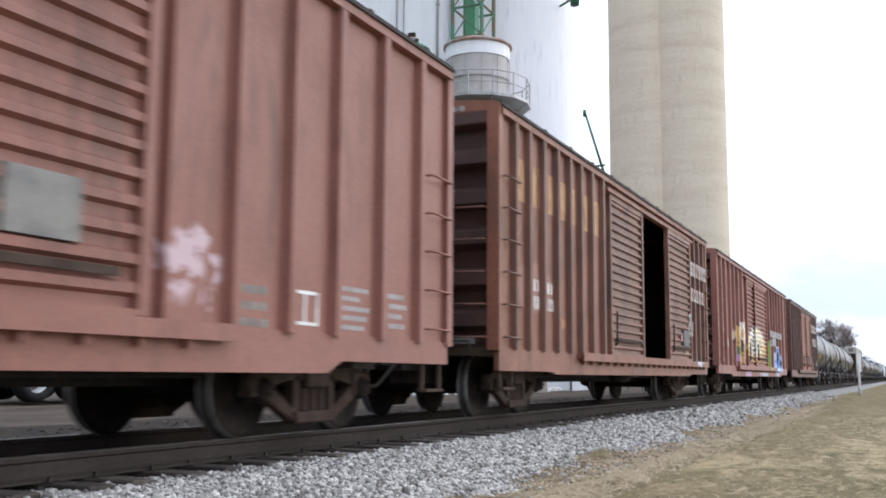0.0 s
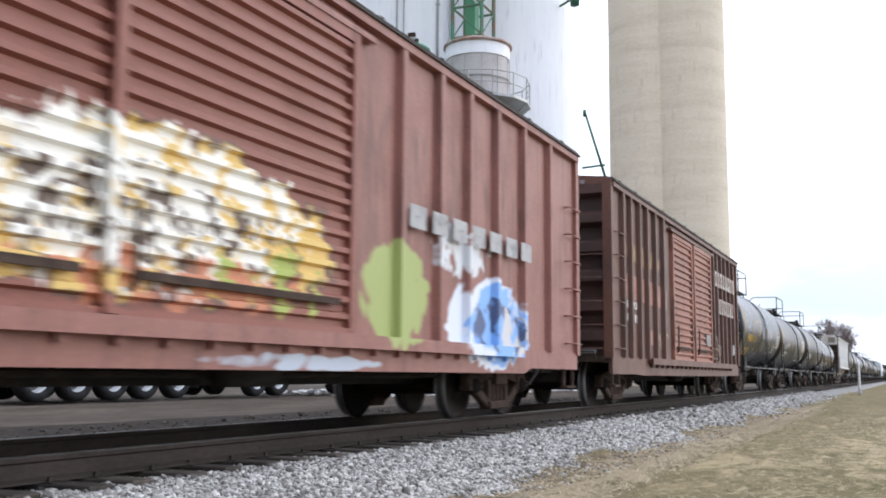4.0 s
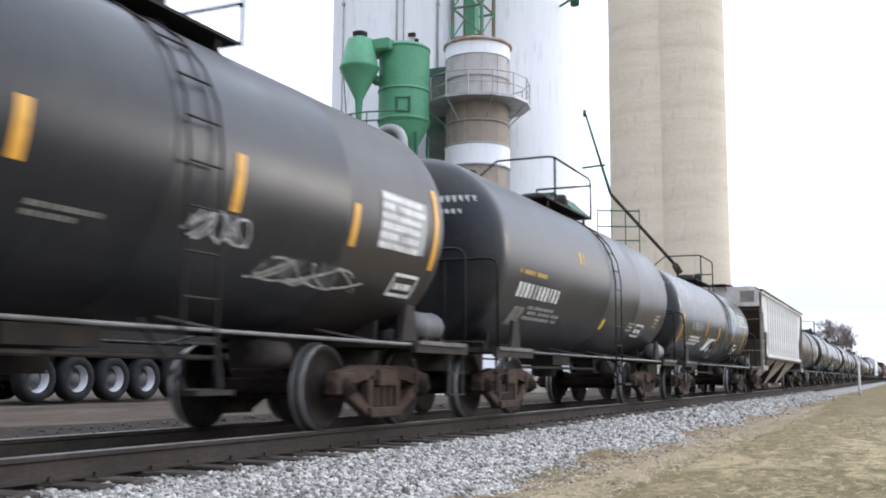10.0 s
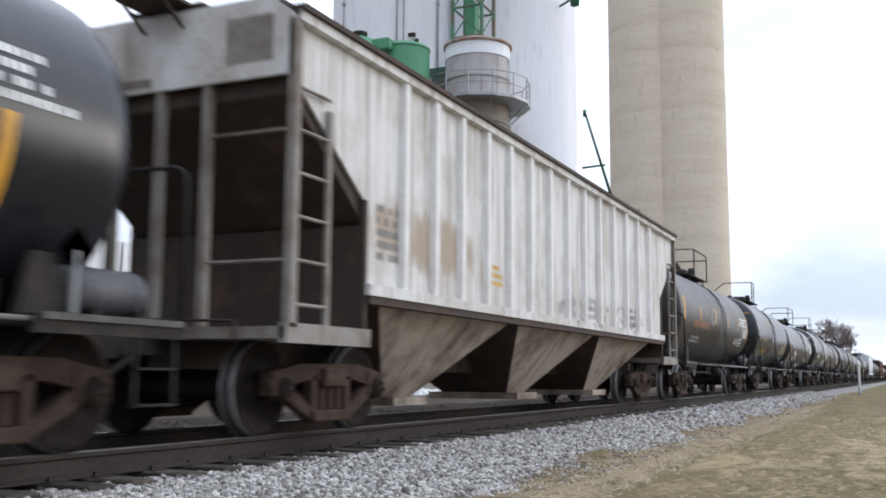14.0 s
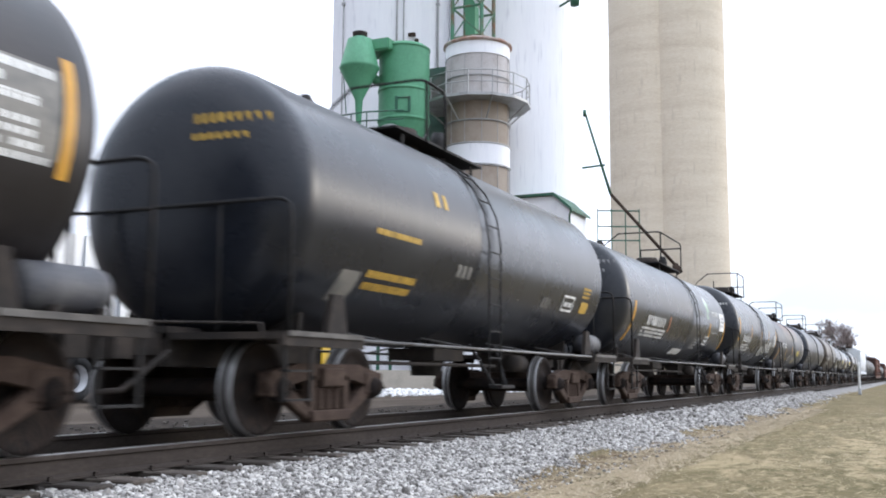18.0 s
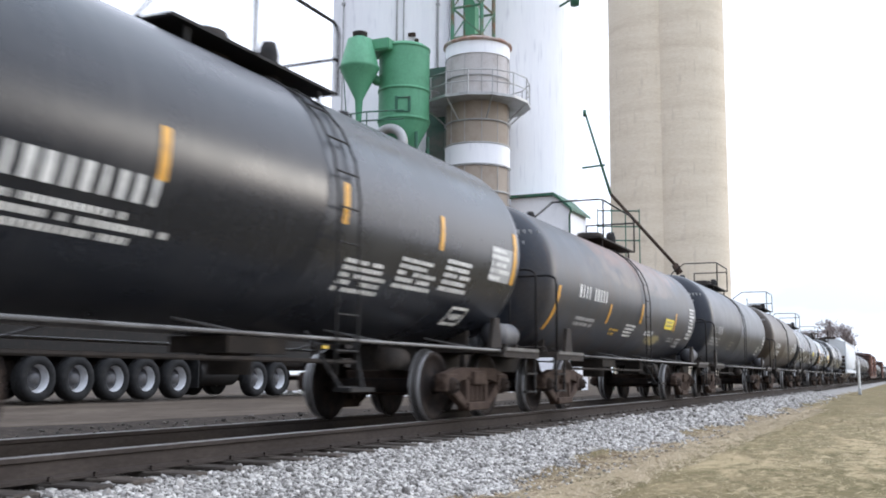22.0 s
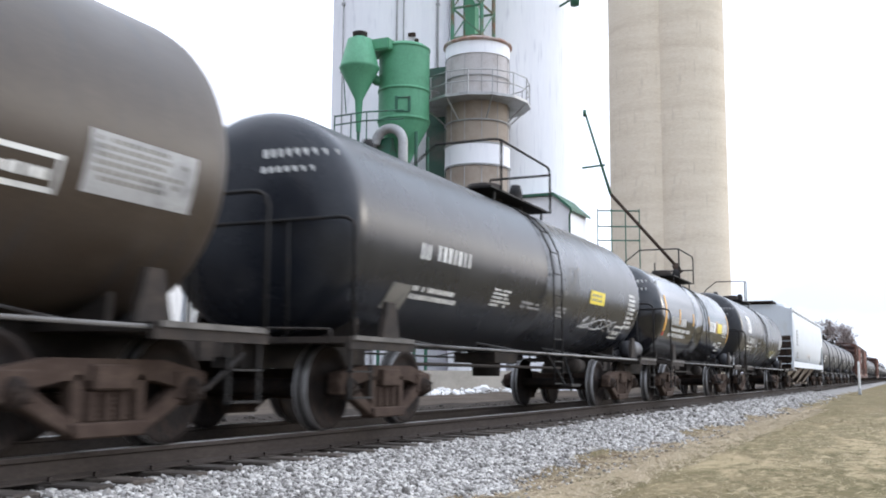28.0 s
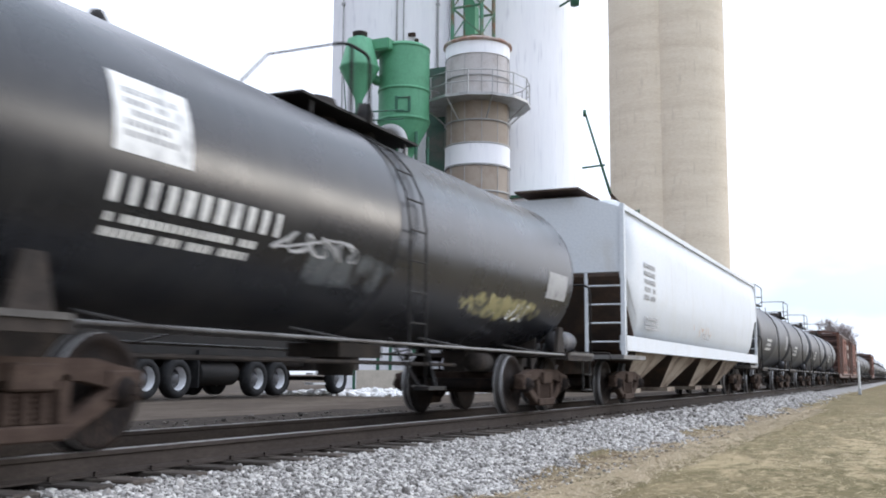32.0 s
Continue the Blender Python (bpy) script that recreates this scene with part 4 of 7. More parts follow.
TANKS = [
    dict(span=(65.0, 75.15), reservoir=False, high=3.72, lad=0.497, paint=BLACK, style=0, label="glossy black tank car with yellow lettering", headcol="yellow", marks=[
        ("text", "yellow", (0.1, 0.31, 1.8, 2.02, 12)), ("lines", "yellow", (0.11, 0.26, 1.32, 1.6, 3)), ("lines", "yellow", (0.305, 0.355, 1.45, 1.62, 2)),
        ("stripe", "yellow", (0.015, 2.0, 2.9, 0.1)), ("stripe", "yellow", (0.2, 2.1, 2.45, 0.12)), ("stripe", "yellow", (0.374, 2.05, 2.45, 0.12)), ("stripe", "yellow", (0.602, 2.05, 2.4, 0.12)), ("stripe", "yellow", (0.803, 2.08, 2.4, 0.12)),
        ("lines", "yellow", (0.28, 0.34, 2.5, 2.6, 1)), ("frame", "white", (0.81, 0.868, 1.55, 1.82)), ("lines", "grey", (0.635, 0.69, 1.5, 1.75, 4)), ("block", "dim", (0.89, 0.975, 1.75, 2.25)), ("lines", "white", (0.89, 0.975, 1.75, 2.25, 7)),
        ("stripe", "yellow", (0.988, 1.7, 2.6, 0.1)), ("diamond", "grey", (0.07, 1.25, 0.17))]),
    dict(lead=1.36, span=(77.05, 87.35), brace=True, high=3.60, lad=0.578, paint=BLACK_GREYTAG, style=1, label="dusty black tank car with amber reflectors and grey tags", rings=(0.8,), marks=[
        ("stripe", "orange", (0.012, 1.85, 2.65, 0.13)), ("text", "white", (0.1, 0.166, 1.84, 2.04, 5)), ("text", "white", (0.18, 0.262, 1.9, 2.1, 7)), ("stripe", "orange", (0.267, 1.85, 2.25, 0.12)),
        ("lines", "white", (0.115, 0.255, 1.5, 1.74, 2)), ("stripe", "orange", (0.414, 1.85, 2.24, 0.12)), ("lines", "dim", (0.432, 0.502, 1.54, 1.66, 2)), ("scrawl", "grey", (0.58, 0.657, 1.6, 1.85, 3)), ("stripe", "orange", (0.628, 1.86, 2.33, 0.12)),
        ("scrawl", "dim", (0.689, 0.852, 1.38, 1.6, 4)), ("stripe", "orange", (0.813, 1.81, 2.23, 0.12)), ("block", "grey", (0.863, 0.965, 1.88, 2.46)), ("lines", "white", (0.863, 0.965, 1.85, 2.46, 6)), ("stripe", "orange", (0.99, 1.75, 2.67, 0.12)), ("frame", "white", (0.92, 0.975, 1.42, 1.66))]),
    dict(lead=1.0, span=(89.55, 99.4), deck=-0.26, reservoir=M["pale"], high=3.62, lad=0.556, paint=BLACK2, style=0, label="black tank car with cream lettering and pale patches", rings=(0.75,), headcol="white", marks=[
        ("text", "white", (0.055, 0.245, 1.68, 1.88, 11)), ("lines", "yellow", (0.05, 0.175, 1.98, 2.08, 1)), ("lines", "grey", (0.13, 0.29, 1.38, 1.6, 3)), ("block", "dim", (0.075, 0.12, 1.3, 1.55)),
        ("block", "sign", (0.535, 0.55, 1.42, 1.6)), ("frame", "white", (0.783, 0.845, 1.38, 1.63)), ("lines", "faded", (0.91, 0.965, 1.6, 1.9, 4)), ("text", "yellow", (0.33, 0.37, 2.4, 2.6, 2)), ("lines", "grey", (0.72, 0.78, 1.45, 1.65, 3))]),
    dict(span=(101.65, 113.0), tf=0.34, high=3.42, lad=0.615, paint=BLACK_TAGGED, style=1, label="black tank car with white and blue spray tags", marks=[
        ("stripe", "orange", (0.024, 1.4, 2.1, 0.13)), ("text", "grey", (0.134, 0.276, 1.78, 1.98, 10)), ("lines", "white", (0.14, 0.288, 1.4, 1.65, 3)), ("stripe", "orange", (0.317, 1.7, 2.05, 0.12)),
        ("scrawl", "white", (0.355, 0.49, 1.3, 1.66, 7)), ("stripe", "orange", (0.491, 1.65, 2.0, 0.12)), ("stripe", "orange", (0.72, 1.6, 1.9, 0.1)), ("lines", "white", (0.8, 0.975, 2.2, 2.6, 4)),
        ("frame", "white", (0.785, 0.848, 1.32, 1.6)), ("stripe", "orange", (0.921, 1.3, 2.15, 0.12)), ("scrawl", "white", (0.7, 0.76, 2.45, 2.8, 2)), ("diamond", "grey", (0.97, 1.35, 0.16)), ("lines", "grey", (0.48, 0.56, 1.12, 1.2, 1))]),
    dict(span=(132.5, 143.45), high=3.48, lad=0.533, paint=BROWNBLACK, style=0, label="brownish black tank car with rust-orange lettering and a ring emblem", marks=[
        ("stripe", "orange", (0.012, 1.85, 2.55, 0.16)), ("text", "rustred", (0.125, 0.337, 1.86, 2.04, 11)), ("stripe", "orange", (0.205, 2.05, 2.4, 0.12)), ("lines", "grey", (0.135, 0.283, 1.46, 1.66, 2)),
        ("ringlogo", "dim", (0.383, 2.45, 0.46)), ("stripe", "orange", (0.422, 2.06, 2.46, 0.13)), ("stripe", "orange", (0.62, 2.05, 2.42, 0.12)), ("stripe", "orange", (0.806, 2.05, 2.42, 0.11)),
        ("block", "dim", (0.862, 0.985, 1.9, 2.5)), ("lines", "dim", (0.58, 0.665, 1.56, 1.78, 4)), ("lines", "white", (0.834, 0.98, 2.2, 2.5, 3)), ("lines", "white", (0.908, 0.985, 1.85, 2.15, 4)), ("frame", "white", (0.845, 0.904, 1.58, 1.82)), ("text", "white", (0.768, 0.838, 1.62, 1.78, 4)), ("stripe", "orange", (0.992, 1.8, 2.6, 0.08))]),
    dict(lead=0.66, span=(146.33, 155.75), tf=0.0, high=3.56, lad=0.452, paint=BLACK, style=2, label="black tank car with small faded yellow lettering", headcol="yellow", marks=[
        ("lines", "yellow", (0.125, 0.247, 1.98, 2.08, 1)), ("lines", "yellow", (0.133, 0.278, 1.42, 1.66, 2)), ("text", "yellow", (0.272, 0.321, 2.5, 2.68, 2)), ("text", "dim", (0.35, 0.4, 1.75, 1.9, 3)),
        ("frame", "white", (0.802, 0.862, 1.6, 1.85)), ("text", "dim", (0.7, 0.74, 1.6, 1.75, 3)), ("block", "yellow", (0.905, 0.945, 1.62, 1.8)), ("lines", "yellow", (0.9, 0.95, 1.85, 2.05, 3)), ("block", "dim", (0.08, 0.12, 1.3, 1.6))]),
    dict(lead=1.3, span=(158.2, 169.7), deck=0.17, high=3.40, lad=0.6, paint=BLACK_GREEN, style=0, label="black tank car with white lettering and a white end panel", marks=[
        ("stripe", "orange", (0.04, 1.3, 2.1, 0.12)), ("text", "white", (0.13, 0.3, 1.68, 1.88, 10)), ("lines", "white", (0.125, 0.323, 1.42, 1.64, 3)), ("stripe", "rustred", (0.34, 1.6, 1.95, 0.09)),
        ("block", "white", (0.488, 0.589, 1.14, 1.28)), ("stripe", "orange", (0.79, 1.68, 2.05, 0.12)), ("frame", "white", (0.75, 0.8, 1.45, 1.68)), ("lines", "grey", (0.811, 0.916, 1.77, 1.85, 1)), ("text", "white", (0.805, 0.9, 2.28, 2.42, 7)), ("lines", "grey", (0.63, 0.71, 1.3, 1.6, 4)),
        ("block", "white", (0.918, 0.985, 1.9, 2.42)), ("lines", "grey", (0.925, 0.978, 2.0, 2.35, 3)), ("stripe", "orange", (0.993, 1.4, 2.2, 0.1)), ("lines", "dim", (0.64, 0.70, 2.2, 2.35, 2))]),
    dict(lead=0.3, span=(172.15, 182.35), deck=-0.3, high=3.58, lad=0.536, paint=BLACK, style=1, label="clean black tank car with amber reflectors and white lettering", headcol="white", marks=[
        ("stripe", "orange", (0.013, 1.75, 2.5, 0.14)), ("text", "white", (0.111, 0.289, 1.76, 1.96, 11)), ("stripe", "orange", (0.284, 1.95, 2.35, 0.1)), ("lines", "white", (0.115, 0.315, 1.46, 1.7, 3)),
        ("stripe", "orange", (0.54, 2.0, 2.4, 0.1)), ("stripe", "orange", (0.757, 2.0, 2.4, 0.1)), ("lines", "white", (0.56, 0.655, 1.38, 1.72, 5)), ("lines", "white", (0.67, 0.765, 1.5, 1.85, 5)),
        ("lines", "white", (0.78, 0.87, 1.55, 1.95, 5)), ("block", "grey", (0.909, 0.98, 1.8, 2.25)), ("lines", "white", (0.909, 0.98, 1.8, 2.25, 5)), ("stripe", "orange", (0.99, 1.8, 2.5, 0.12)), ("frame", "white", (0.85, 0.9, 1.2, 1.42))]),
    dict(lead=1.36, span=(184.4, 195.87), deck=0.36, tf=0.12, high=3.36, lad=0.52, paint=RUSTGREY, style=0, label="rust-streaked dark grey tank car with a yellow sign", marks=[
        ("stripe", "orange", (0.018, 1.3, 2.0, 0.12)), ("text", "white", (0.094, 0.265, 1.89, 2.11, 11)), ("lines", "grey", (0.125, 0.247, 1.42, 1.6, 2)), ("stripe", "orange", (0.291, 1.55, 1.9, 0.1)),
        ("stripe", "orange", (0.505, 1.66, 2.07, 0.15)), ("block", "sign", (0.706, 0.782, 1.66, 1.89)), ("lines", "dim", (0.712, 0.776, 1.7, 1.86, 2)), ("stripe", "orange", (0.797, 1.64, 2.06, 0.1)), ("lines", "yellow", (0.332, 0.4, 1.35, 1.5, 2)), ("lines", "white", (0.42, 0.488, 1.36, 1.62, 4)),
        ("block", "grey", (0.57, 0.64, 1.45, 1.56)), ("lines", "white", (0.935, 0.99, 1.5, 2.3, 9)), ("lines", "grey", (0.78, 0.84, 1.38, 1.5, 2)), ("frame", "grey", (0.86, 0.91, 1.3, 1.5))]),
    dict(span=(198.3, 209.7), tf=0.14, brace=True, high=3.5, lad=0.5, paint=BLUEBLACK, style=0, label="blue-black tank car with weathered white lettering", marks=[
        ("text", "grey", (0.012, 0.15, 1.82, 2.04, 10)), ("lines", "grey", (0.015, 0.165, 1.46, 1.72, 3)), ("text", "dim", (0.1, 0.14, 1.28, 1.38, 3)), ("lines", "dim", (0.31, 0.38, 1.4, 1.7, 3)),
        ("frame", "white", (0.87, 0.91, 1.4, 1.68)), ("lines", "white", (0.95, 0.99, 1.55, 2.1, 5)), ("text", "dim", (0.64, 0.72, 1.65, 1.75, 4)), ("lines", "dim", (0.52, 0.58, 1.5, 1.8, 3))]),
    dict(brake_end=-1, span=(212.55, 221.87), reservoir=False, high=3.56, lad=0.5, paint=BROWN, style=1, label="dull brown tank car with white stencils", marks=[
        ("text", "white", (0.1, 0.27, 1.8, 2.0, 9)), ("lines", "white", (0.12, 0.3, 1.5, 1.7, 3)), ("text", "grey", (0.68, 0.74, 1.72, 1.88, 4)), ("block", "dim", (0.54, 0.64, 1.7, 1.95)), ("lines", "grey", (0.68, 0.77, 1.45, 1.52, 1)),
        ("frame", "white", (0.772, 0.836, 1.7, 1.95)), ("block", "grey", (0.857, 0.975, 1.76, 2.18)), ("lines", "dim", (0.862, 0.97, 1.84, 2.16, 6))]),
    dict(lead=1.1, span=(224.45, 235.95), deck=0.36, tf=0.1, high=3.36, lad=0.526, paint=BLACK, style=0, label="black tank car with white lettering and a small yellow sign", headcol="white", marks=[
        ("text", "white", (0.114, 0.145, 1.88, 2.06, 4)), ("text", "white", (0.151, 0.242, 1.9, 2.08, 7)), ("lines", "white", (0.12, 0.239, 1.42, 1.6, 2)), ("block", "dim", (0.076, 0.118, 1.3, 1.58)), ("lines", "white", (0.323, 0.387, 1.5, 1.75, 5)),
        ("lines", "grey", (0.423, 0.495, 1.54, 1.66, 2)), ("lines", "grey", (0.563, 0.612, 1.5, 1.68, 3)), ("block", "sign", (0.704, 0.782, 1.83, 2.06)), ("lines", "dim", (0.71, 0.776, 1.87, 2.02, 2)), ("scrawl", "grey", (0.70, 0.88, 1.4, 1.62, 4)),
        ("frame", "white", (0.886, 0.94, 1.3, 1.54)), ("lines", "white", (0.93, 0.985, 1.5, 2.2, 8)), ("scrawl", "dim", (0.577, 0.645, 1.85, 2.4, 2))]),
    dict(span=(238.75, 247.95), high=3.23, lad=0.565, paint=GLOSS, style=1, label="shiny black tank car with bright amber reflectors", rings=(0.40,), headcol="white", headlines=3, marks=[
        ("stripe", "orange", (0.02, 1.62, 2.45, 0.17)), ("block", "red", (0.012, 0.032, 1.52, 1.6)), ("text", "white", (0.087, 0.281, 1.80, 2.0, 10)), ("stripe", "orange", (0.19, 1.84, 2.2, 0.13)), ("lines", "white", (0.087, 0.35, 1.5, 1.76, 2)), ("stripe", "orange", (0.378, 1.88, 2.2, 0.12)),
        ("stripe", "orange", (0.627, 1.86, 2.26, 0.1)), ("block", "white", (0.643, 0.746, 1.85, 2.12)), ("lines", "dim", (0.65, 0.74, 1.87, 2.1, 4)), ("stripe", "orange", (0.768, 1.82, 2.18, 0.1)), ("block", "sign", (0.784, 0.865, 1.85, 2.13)), ("block", "grey", (0.866, 0.962, 1.88, 2.2)), ("lines", "white", (0.87, 0.96, 1.75, 2.15, 6)),
        ("stripe", "orange", (0.987, 1.62, 2.46, 0.12)), ("frame", "white", (0.843, 0.908, 1.34, 1.6)), ("lines", "white", (0.775, 0.84, 1.46, 1.58, 1)), ("diamond", "white", (0.995, 1.22, 0.14))]),
    dict(lead=0.5, span=(250.45, 262.1), high=3.44, lad=0.5, paint=BLACK_CLOUD, style=2, label="black tank car with a big white panel and faded tags", headcol="grey", headlines=4, marks=[
        ("block", "white", (0.1, 0.172, 2.1, 2.68)), ("lines", "grey", (0.108, 0.165, 2.2, 2.6, 5)), ("text", "white", (0.098, 0.287, 1.75, 1.95, 11)), ("lines", "white", (0.105, 0.275, 1.5, 1.7, 2)),
        ("scrawl", "grey", (0.285, 0.4, 1.65, 1.85, 3)), ("block", "grey", (0.9, 0.98, 1.75, 2.15)), ("scrawl", "white", (0.8, 0.86, 1.35, 1.6, 1))]),
    dict(span=(285.4, 294.9), paint=GREY, style=1, label="weathered dark grey tank car with white stencils", marks=[("lines", "white", (0.2, 0.4, 1.6, 2.1, 3)), ("block", "grey", (0.9, 0.97, 1.8, 2.4))]),
]
for k, s in enumerate(TANKS):
    tank_car(s, k)
FIRST_TAIL = CARS[-1][0]


# ---- boxcars ----
def box_paint(name, base, other, dirt, amount=0.45, dirt_amt=0.4):
    return mat(name, base, 0.58, 0.0, other, 1.3, amount, 35, 0.08, 14, spec=0.42, dirt=dirt, dirt_amt=dirt_amt)


RED_A = box_paint("boxcar_red_oxide", (0.25, 0.104, 0.078), (0.21, 0.09, 0.069), (0.135, 0.062, 0.048), 0.45, 0.35)
BROWN_B = box_paint("boxcar_brown", (0.23, 0.093, 0.057), (0.165, 0.07, 0.046), (0.075, 0.042, 0.032), 0.6, 0.46)
POST_B = box_paint("boxcar_post_brown", (0.16, 0.072, 0.05), (0.11, 0.054, 0.04), (0.06, 0.036, 0.03), 0.55, 0.5)
POST_D = box_paint("boxcar_post_dark", (0.105, 0.05, 0.037), (0.08, 0.04, 0.031), (0.05, 0.03, 0.025), 0.55, 0.5)
RED_C = box_paint("boxcar_oxide_brown", (0.27, 0.116, 0.093), (0.22, 0.096, 0.077), (0.12, 0.055, 0.046), 0.45, 0.5)
BROWN_D = box_paint("boxcar_faded_brown", (0.1273, 0.05418, 0.03698), (0.09288, 0.043, 0.03096), (0.075, 0.042, 0.034), 0.55, 0.65)
# grimy end paint, darkened further to hold the shade between coupled cars
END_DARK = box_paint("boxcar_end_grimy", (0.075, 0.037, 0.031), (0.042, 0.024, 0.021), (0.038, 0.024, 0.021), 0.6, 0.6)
DOOR_B = box_paint("boxcar_door_brown", (0.235, 0.112, 0.078), (0.145, 0.073, 0.054), (0.065, 0.038, 0.03), 0.6, 0.6)
DOOR_D = box_paint("boxcar_door_red", (0.33, 0.14, 0.1), (0.27, 0.12, 0.085), (0.15, 0.07, 0.052), 0.45, 0.4)
DARK_IN = mat("boxcar_lining", (0.10, 0.07, 0.05), 0.9, 0, (0.03, 0.022, 0.018), 2, 0.5)
ROOF = mat("boxcar_roof", (0.035, 0.027, 0.024), 0.85, 0, (0.06, 0.045, 0.038), 2, 0.5)
# old lettering showing through: ochre word on the brown cars, patches of fresh paint, and spray paint
# dark grime running down the sheets, strongest on the oldest car
for q, c, cut, sd in ((BROWN_B, (0.09, 0.052, 0.04), 0.56, 2.0), (DOOR_B, (0.1, 0.062, 0.048), 0.56, 5.0), (BROWN_D, (0.07, 0.042, 0.034), 0.53, 3.0), (RED_C, (0.11, 0.055, 0.045), 0.57, 4.0), (DOOR_D, (0.12, 0.062, 0.048), 0.57, 6.0), (RED_A, (0.13, 0.06, 0.046), 0.58, 7.0)):
    splash(q, c, (1.5, 0, 2.4), (3, 11, 2.4), 1.5, cut, sd, (1, 2.6, 0.45), 0.11, 7)
splash(BROWN_B, (0.30, 0.15, 0.115), (1.5, -5.9, 1.8), (3, 1.1, 0.5), 0.9, 0.22, 4.0, (1, 1, 1), 0.1, 6)
splash(BROWN_B, (0.36, 0.16, 0.08), (1.5, -4.7, 1.35), (3, 0.22, 0.09), 0.5, -0.2, 4.0)
splash(BROWN_B, (0.50, 0.52, 0.60), (1.5, 5.8, 1.05), (3, 0.9, 0.42), 3.0, 0.44, 3.0)
splash(BROWN_D, (0.30, 0.18, 0.09), (1.5, -4.6, 2.95), (3, 2.6, 0.32), 2.6, 0.38, 6.0, (1, 1.6, 0.6), 0.12, 8)
splash(BROWN_D, (0.11, 0.06, 0.047), (1.5, -4.2, 1.75), (3, 2.9, 0.3), 1.2, 0.28, 1.0, (1, 1, 1), 0.14, 6)
splash(BROWN_D, (0.36, 0.29, 0.20), (1.5, -3.6, 1.3), (3, 2.4, 0.4), 4.0, 0.56, 3.0, (1, 1.3, 1.0))
splash(BROWN_D, (0.31, 0.135, 0.098), (1.5, 3.98, 1.3), (3, 0.26, 0.13), 0.4, -0.45, 2.0)
splash(BROWN_D, (0.15, 0.08, 0.062), (1.5, 3.6, 1.15), (3, 1.3, 0.3), 2.0, 0.40, 5.0, (1, 1, 1), 0.12, 6)
for col, c, s, n, cut, sd in (((0.08, 0.05, 0.045), (1.5, -4.6, 1.7), (3, 1.8, 0.85), 1.9, 0.28, 1.0),
                              ((0.60, 0.39, 0.16), (1.5, -4.4, 1.65), (3, 1.9, 0.95), 1.9, 0.31, 1.0),
                              ((0.16, 0.20, 0.10), (1.5, -4.6, 1.35), (3, 1.5, 0.5), 4.2, 0.52, 11.0),
                              ((0.36, 0.40, 0.52), (1.5, -3.7, 1.5), (3, 0.9, 0.7), 4.5, 0.54, 13.0),
                              ((0.66, 0.52, 0.38), (1.5, -5.6, 1.9), (3, 0.85, 0.5), 1.7, 0.42, 4.5),
                              ((0.78, 0.75, 0.70), (1.5, -3.8, 1.9), (3, 1.6, 0.85), 3.6, 0.47, 4.0),
                              ((0.10, 0.06, 0.05), (1.5, -4.3, 1.6), (3, 1.7, 0.7), 3.0, 0.55, 7.0),
                              ((0.50, 0.30, 0.48), (1.5, -5.2, 1.15), (3, 0.5, 0.16), 2.5, 0.33, 2.0),
                              ((0.33, 0.38, 0.13), (1.5, 2.7, 1.4), (3, 1.0, 0.8), 1.6, 0.28, 5.0),
                              ((0.66, 0.70, 0.78), (1.5, 5.3, 1.2), (3, 1.9, 0.72), 1.9, 0.20, 6.0),
                              ((0.22, 0.42, 0.78), (1.5, 5.6, 1.2), (3, 1.6, 0.7), 1.9, 0.30, 6.0),
                              ((0.07, 0.10, 0.2), (1.5, 5.6, 1.2), (3, 1.5, 0.66), 3.2, 0.50, 12.0),
                              ((0.46, 0.30, 0.46), (1.5, -3.0, 0.66), (3, 0.9, 0.12), 1.8, 0.2, 4.0),
                              ((0.45, 0.5, 0.58), (1.5, 0.8, 0.66), (3, 2.0, 0.12), 1.8, 0.36, 5.0),
                              ((0.62, 0.64, 0.66), (1.5, 4.4, 2.0), (3, 1.8, 0.5), 2.6, 0.50, 9.0)):
    splash(RED_C, col, c, s, n, cut, sd)
splash(RED_A, (0.50, 0.37, 0.40), (1.5, 3.15, 1.3), (3, 0.75, 0.6), 3.2, 0.50, 6.0)
for q in (RED_C,):
    splash(q, (0.58, 0.56, 0.56), (1.5, 5.9, 1.1), (3, 0.9, 0.6), 3.0, 0.50, 3.0, (1, 1, 0.7))
GRAF_DOOR = box_paint("boxcar_door_sprayed", (0.24, 0.085, 0.062), (0.2, 0.075, 0.055), (0.14, 0.055, 0.045), 0.4, 0.3)
for col, c, s, n, cut, sd in (((0.10, 0.06, 0.05), (1.5, -1.0, 1.65), (3, 3.4, 0.85), 1.7, 0.24, 1.0),
                              ((0.68, 0.47, 0.15), (1.5, -1.0, 1.65), (3, 3.4, 0.85), 1.7, 0.31, 1.0),
                              ((0.82, 0.80, 0.74), (1.5, -1.0, 1.7), (3, 3.2, 0.95), 3.4, 0.43, 4.0),
                              ((0.12, 0.08, 0.06), (1.5, -1.2, 1.6), (3, 3.0, 0.75), 4.4, 0.54, 7.0),
                              ((0.55, 0.22, 0.12), (1.5, -0.6, 1.2), (3, 3.0, 0.35), 2.4, 0.46, 10.0),
                              ((0.36, 0.42, 0.1), (1.5, 0.4, 1.3), (3, 1.6, 0.5), 2.6, 0.55, 3.0)):
    splash(GRAF_DOOR, col, c, s, n, cut, sd)


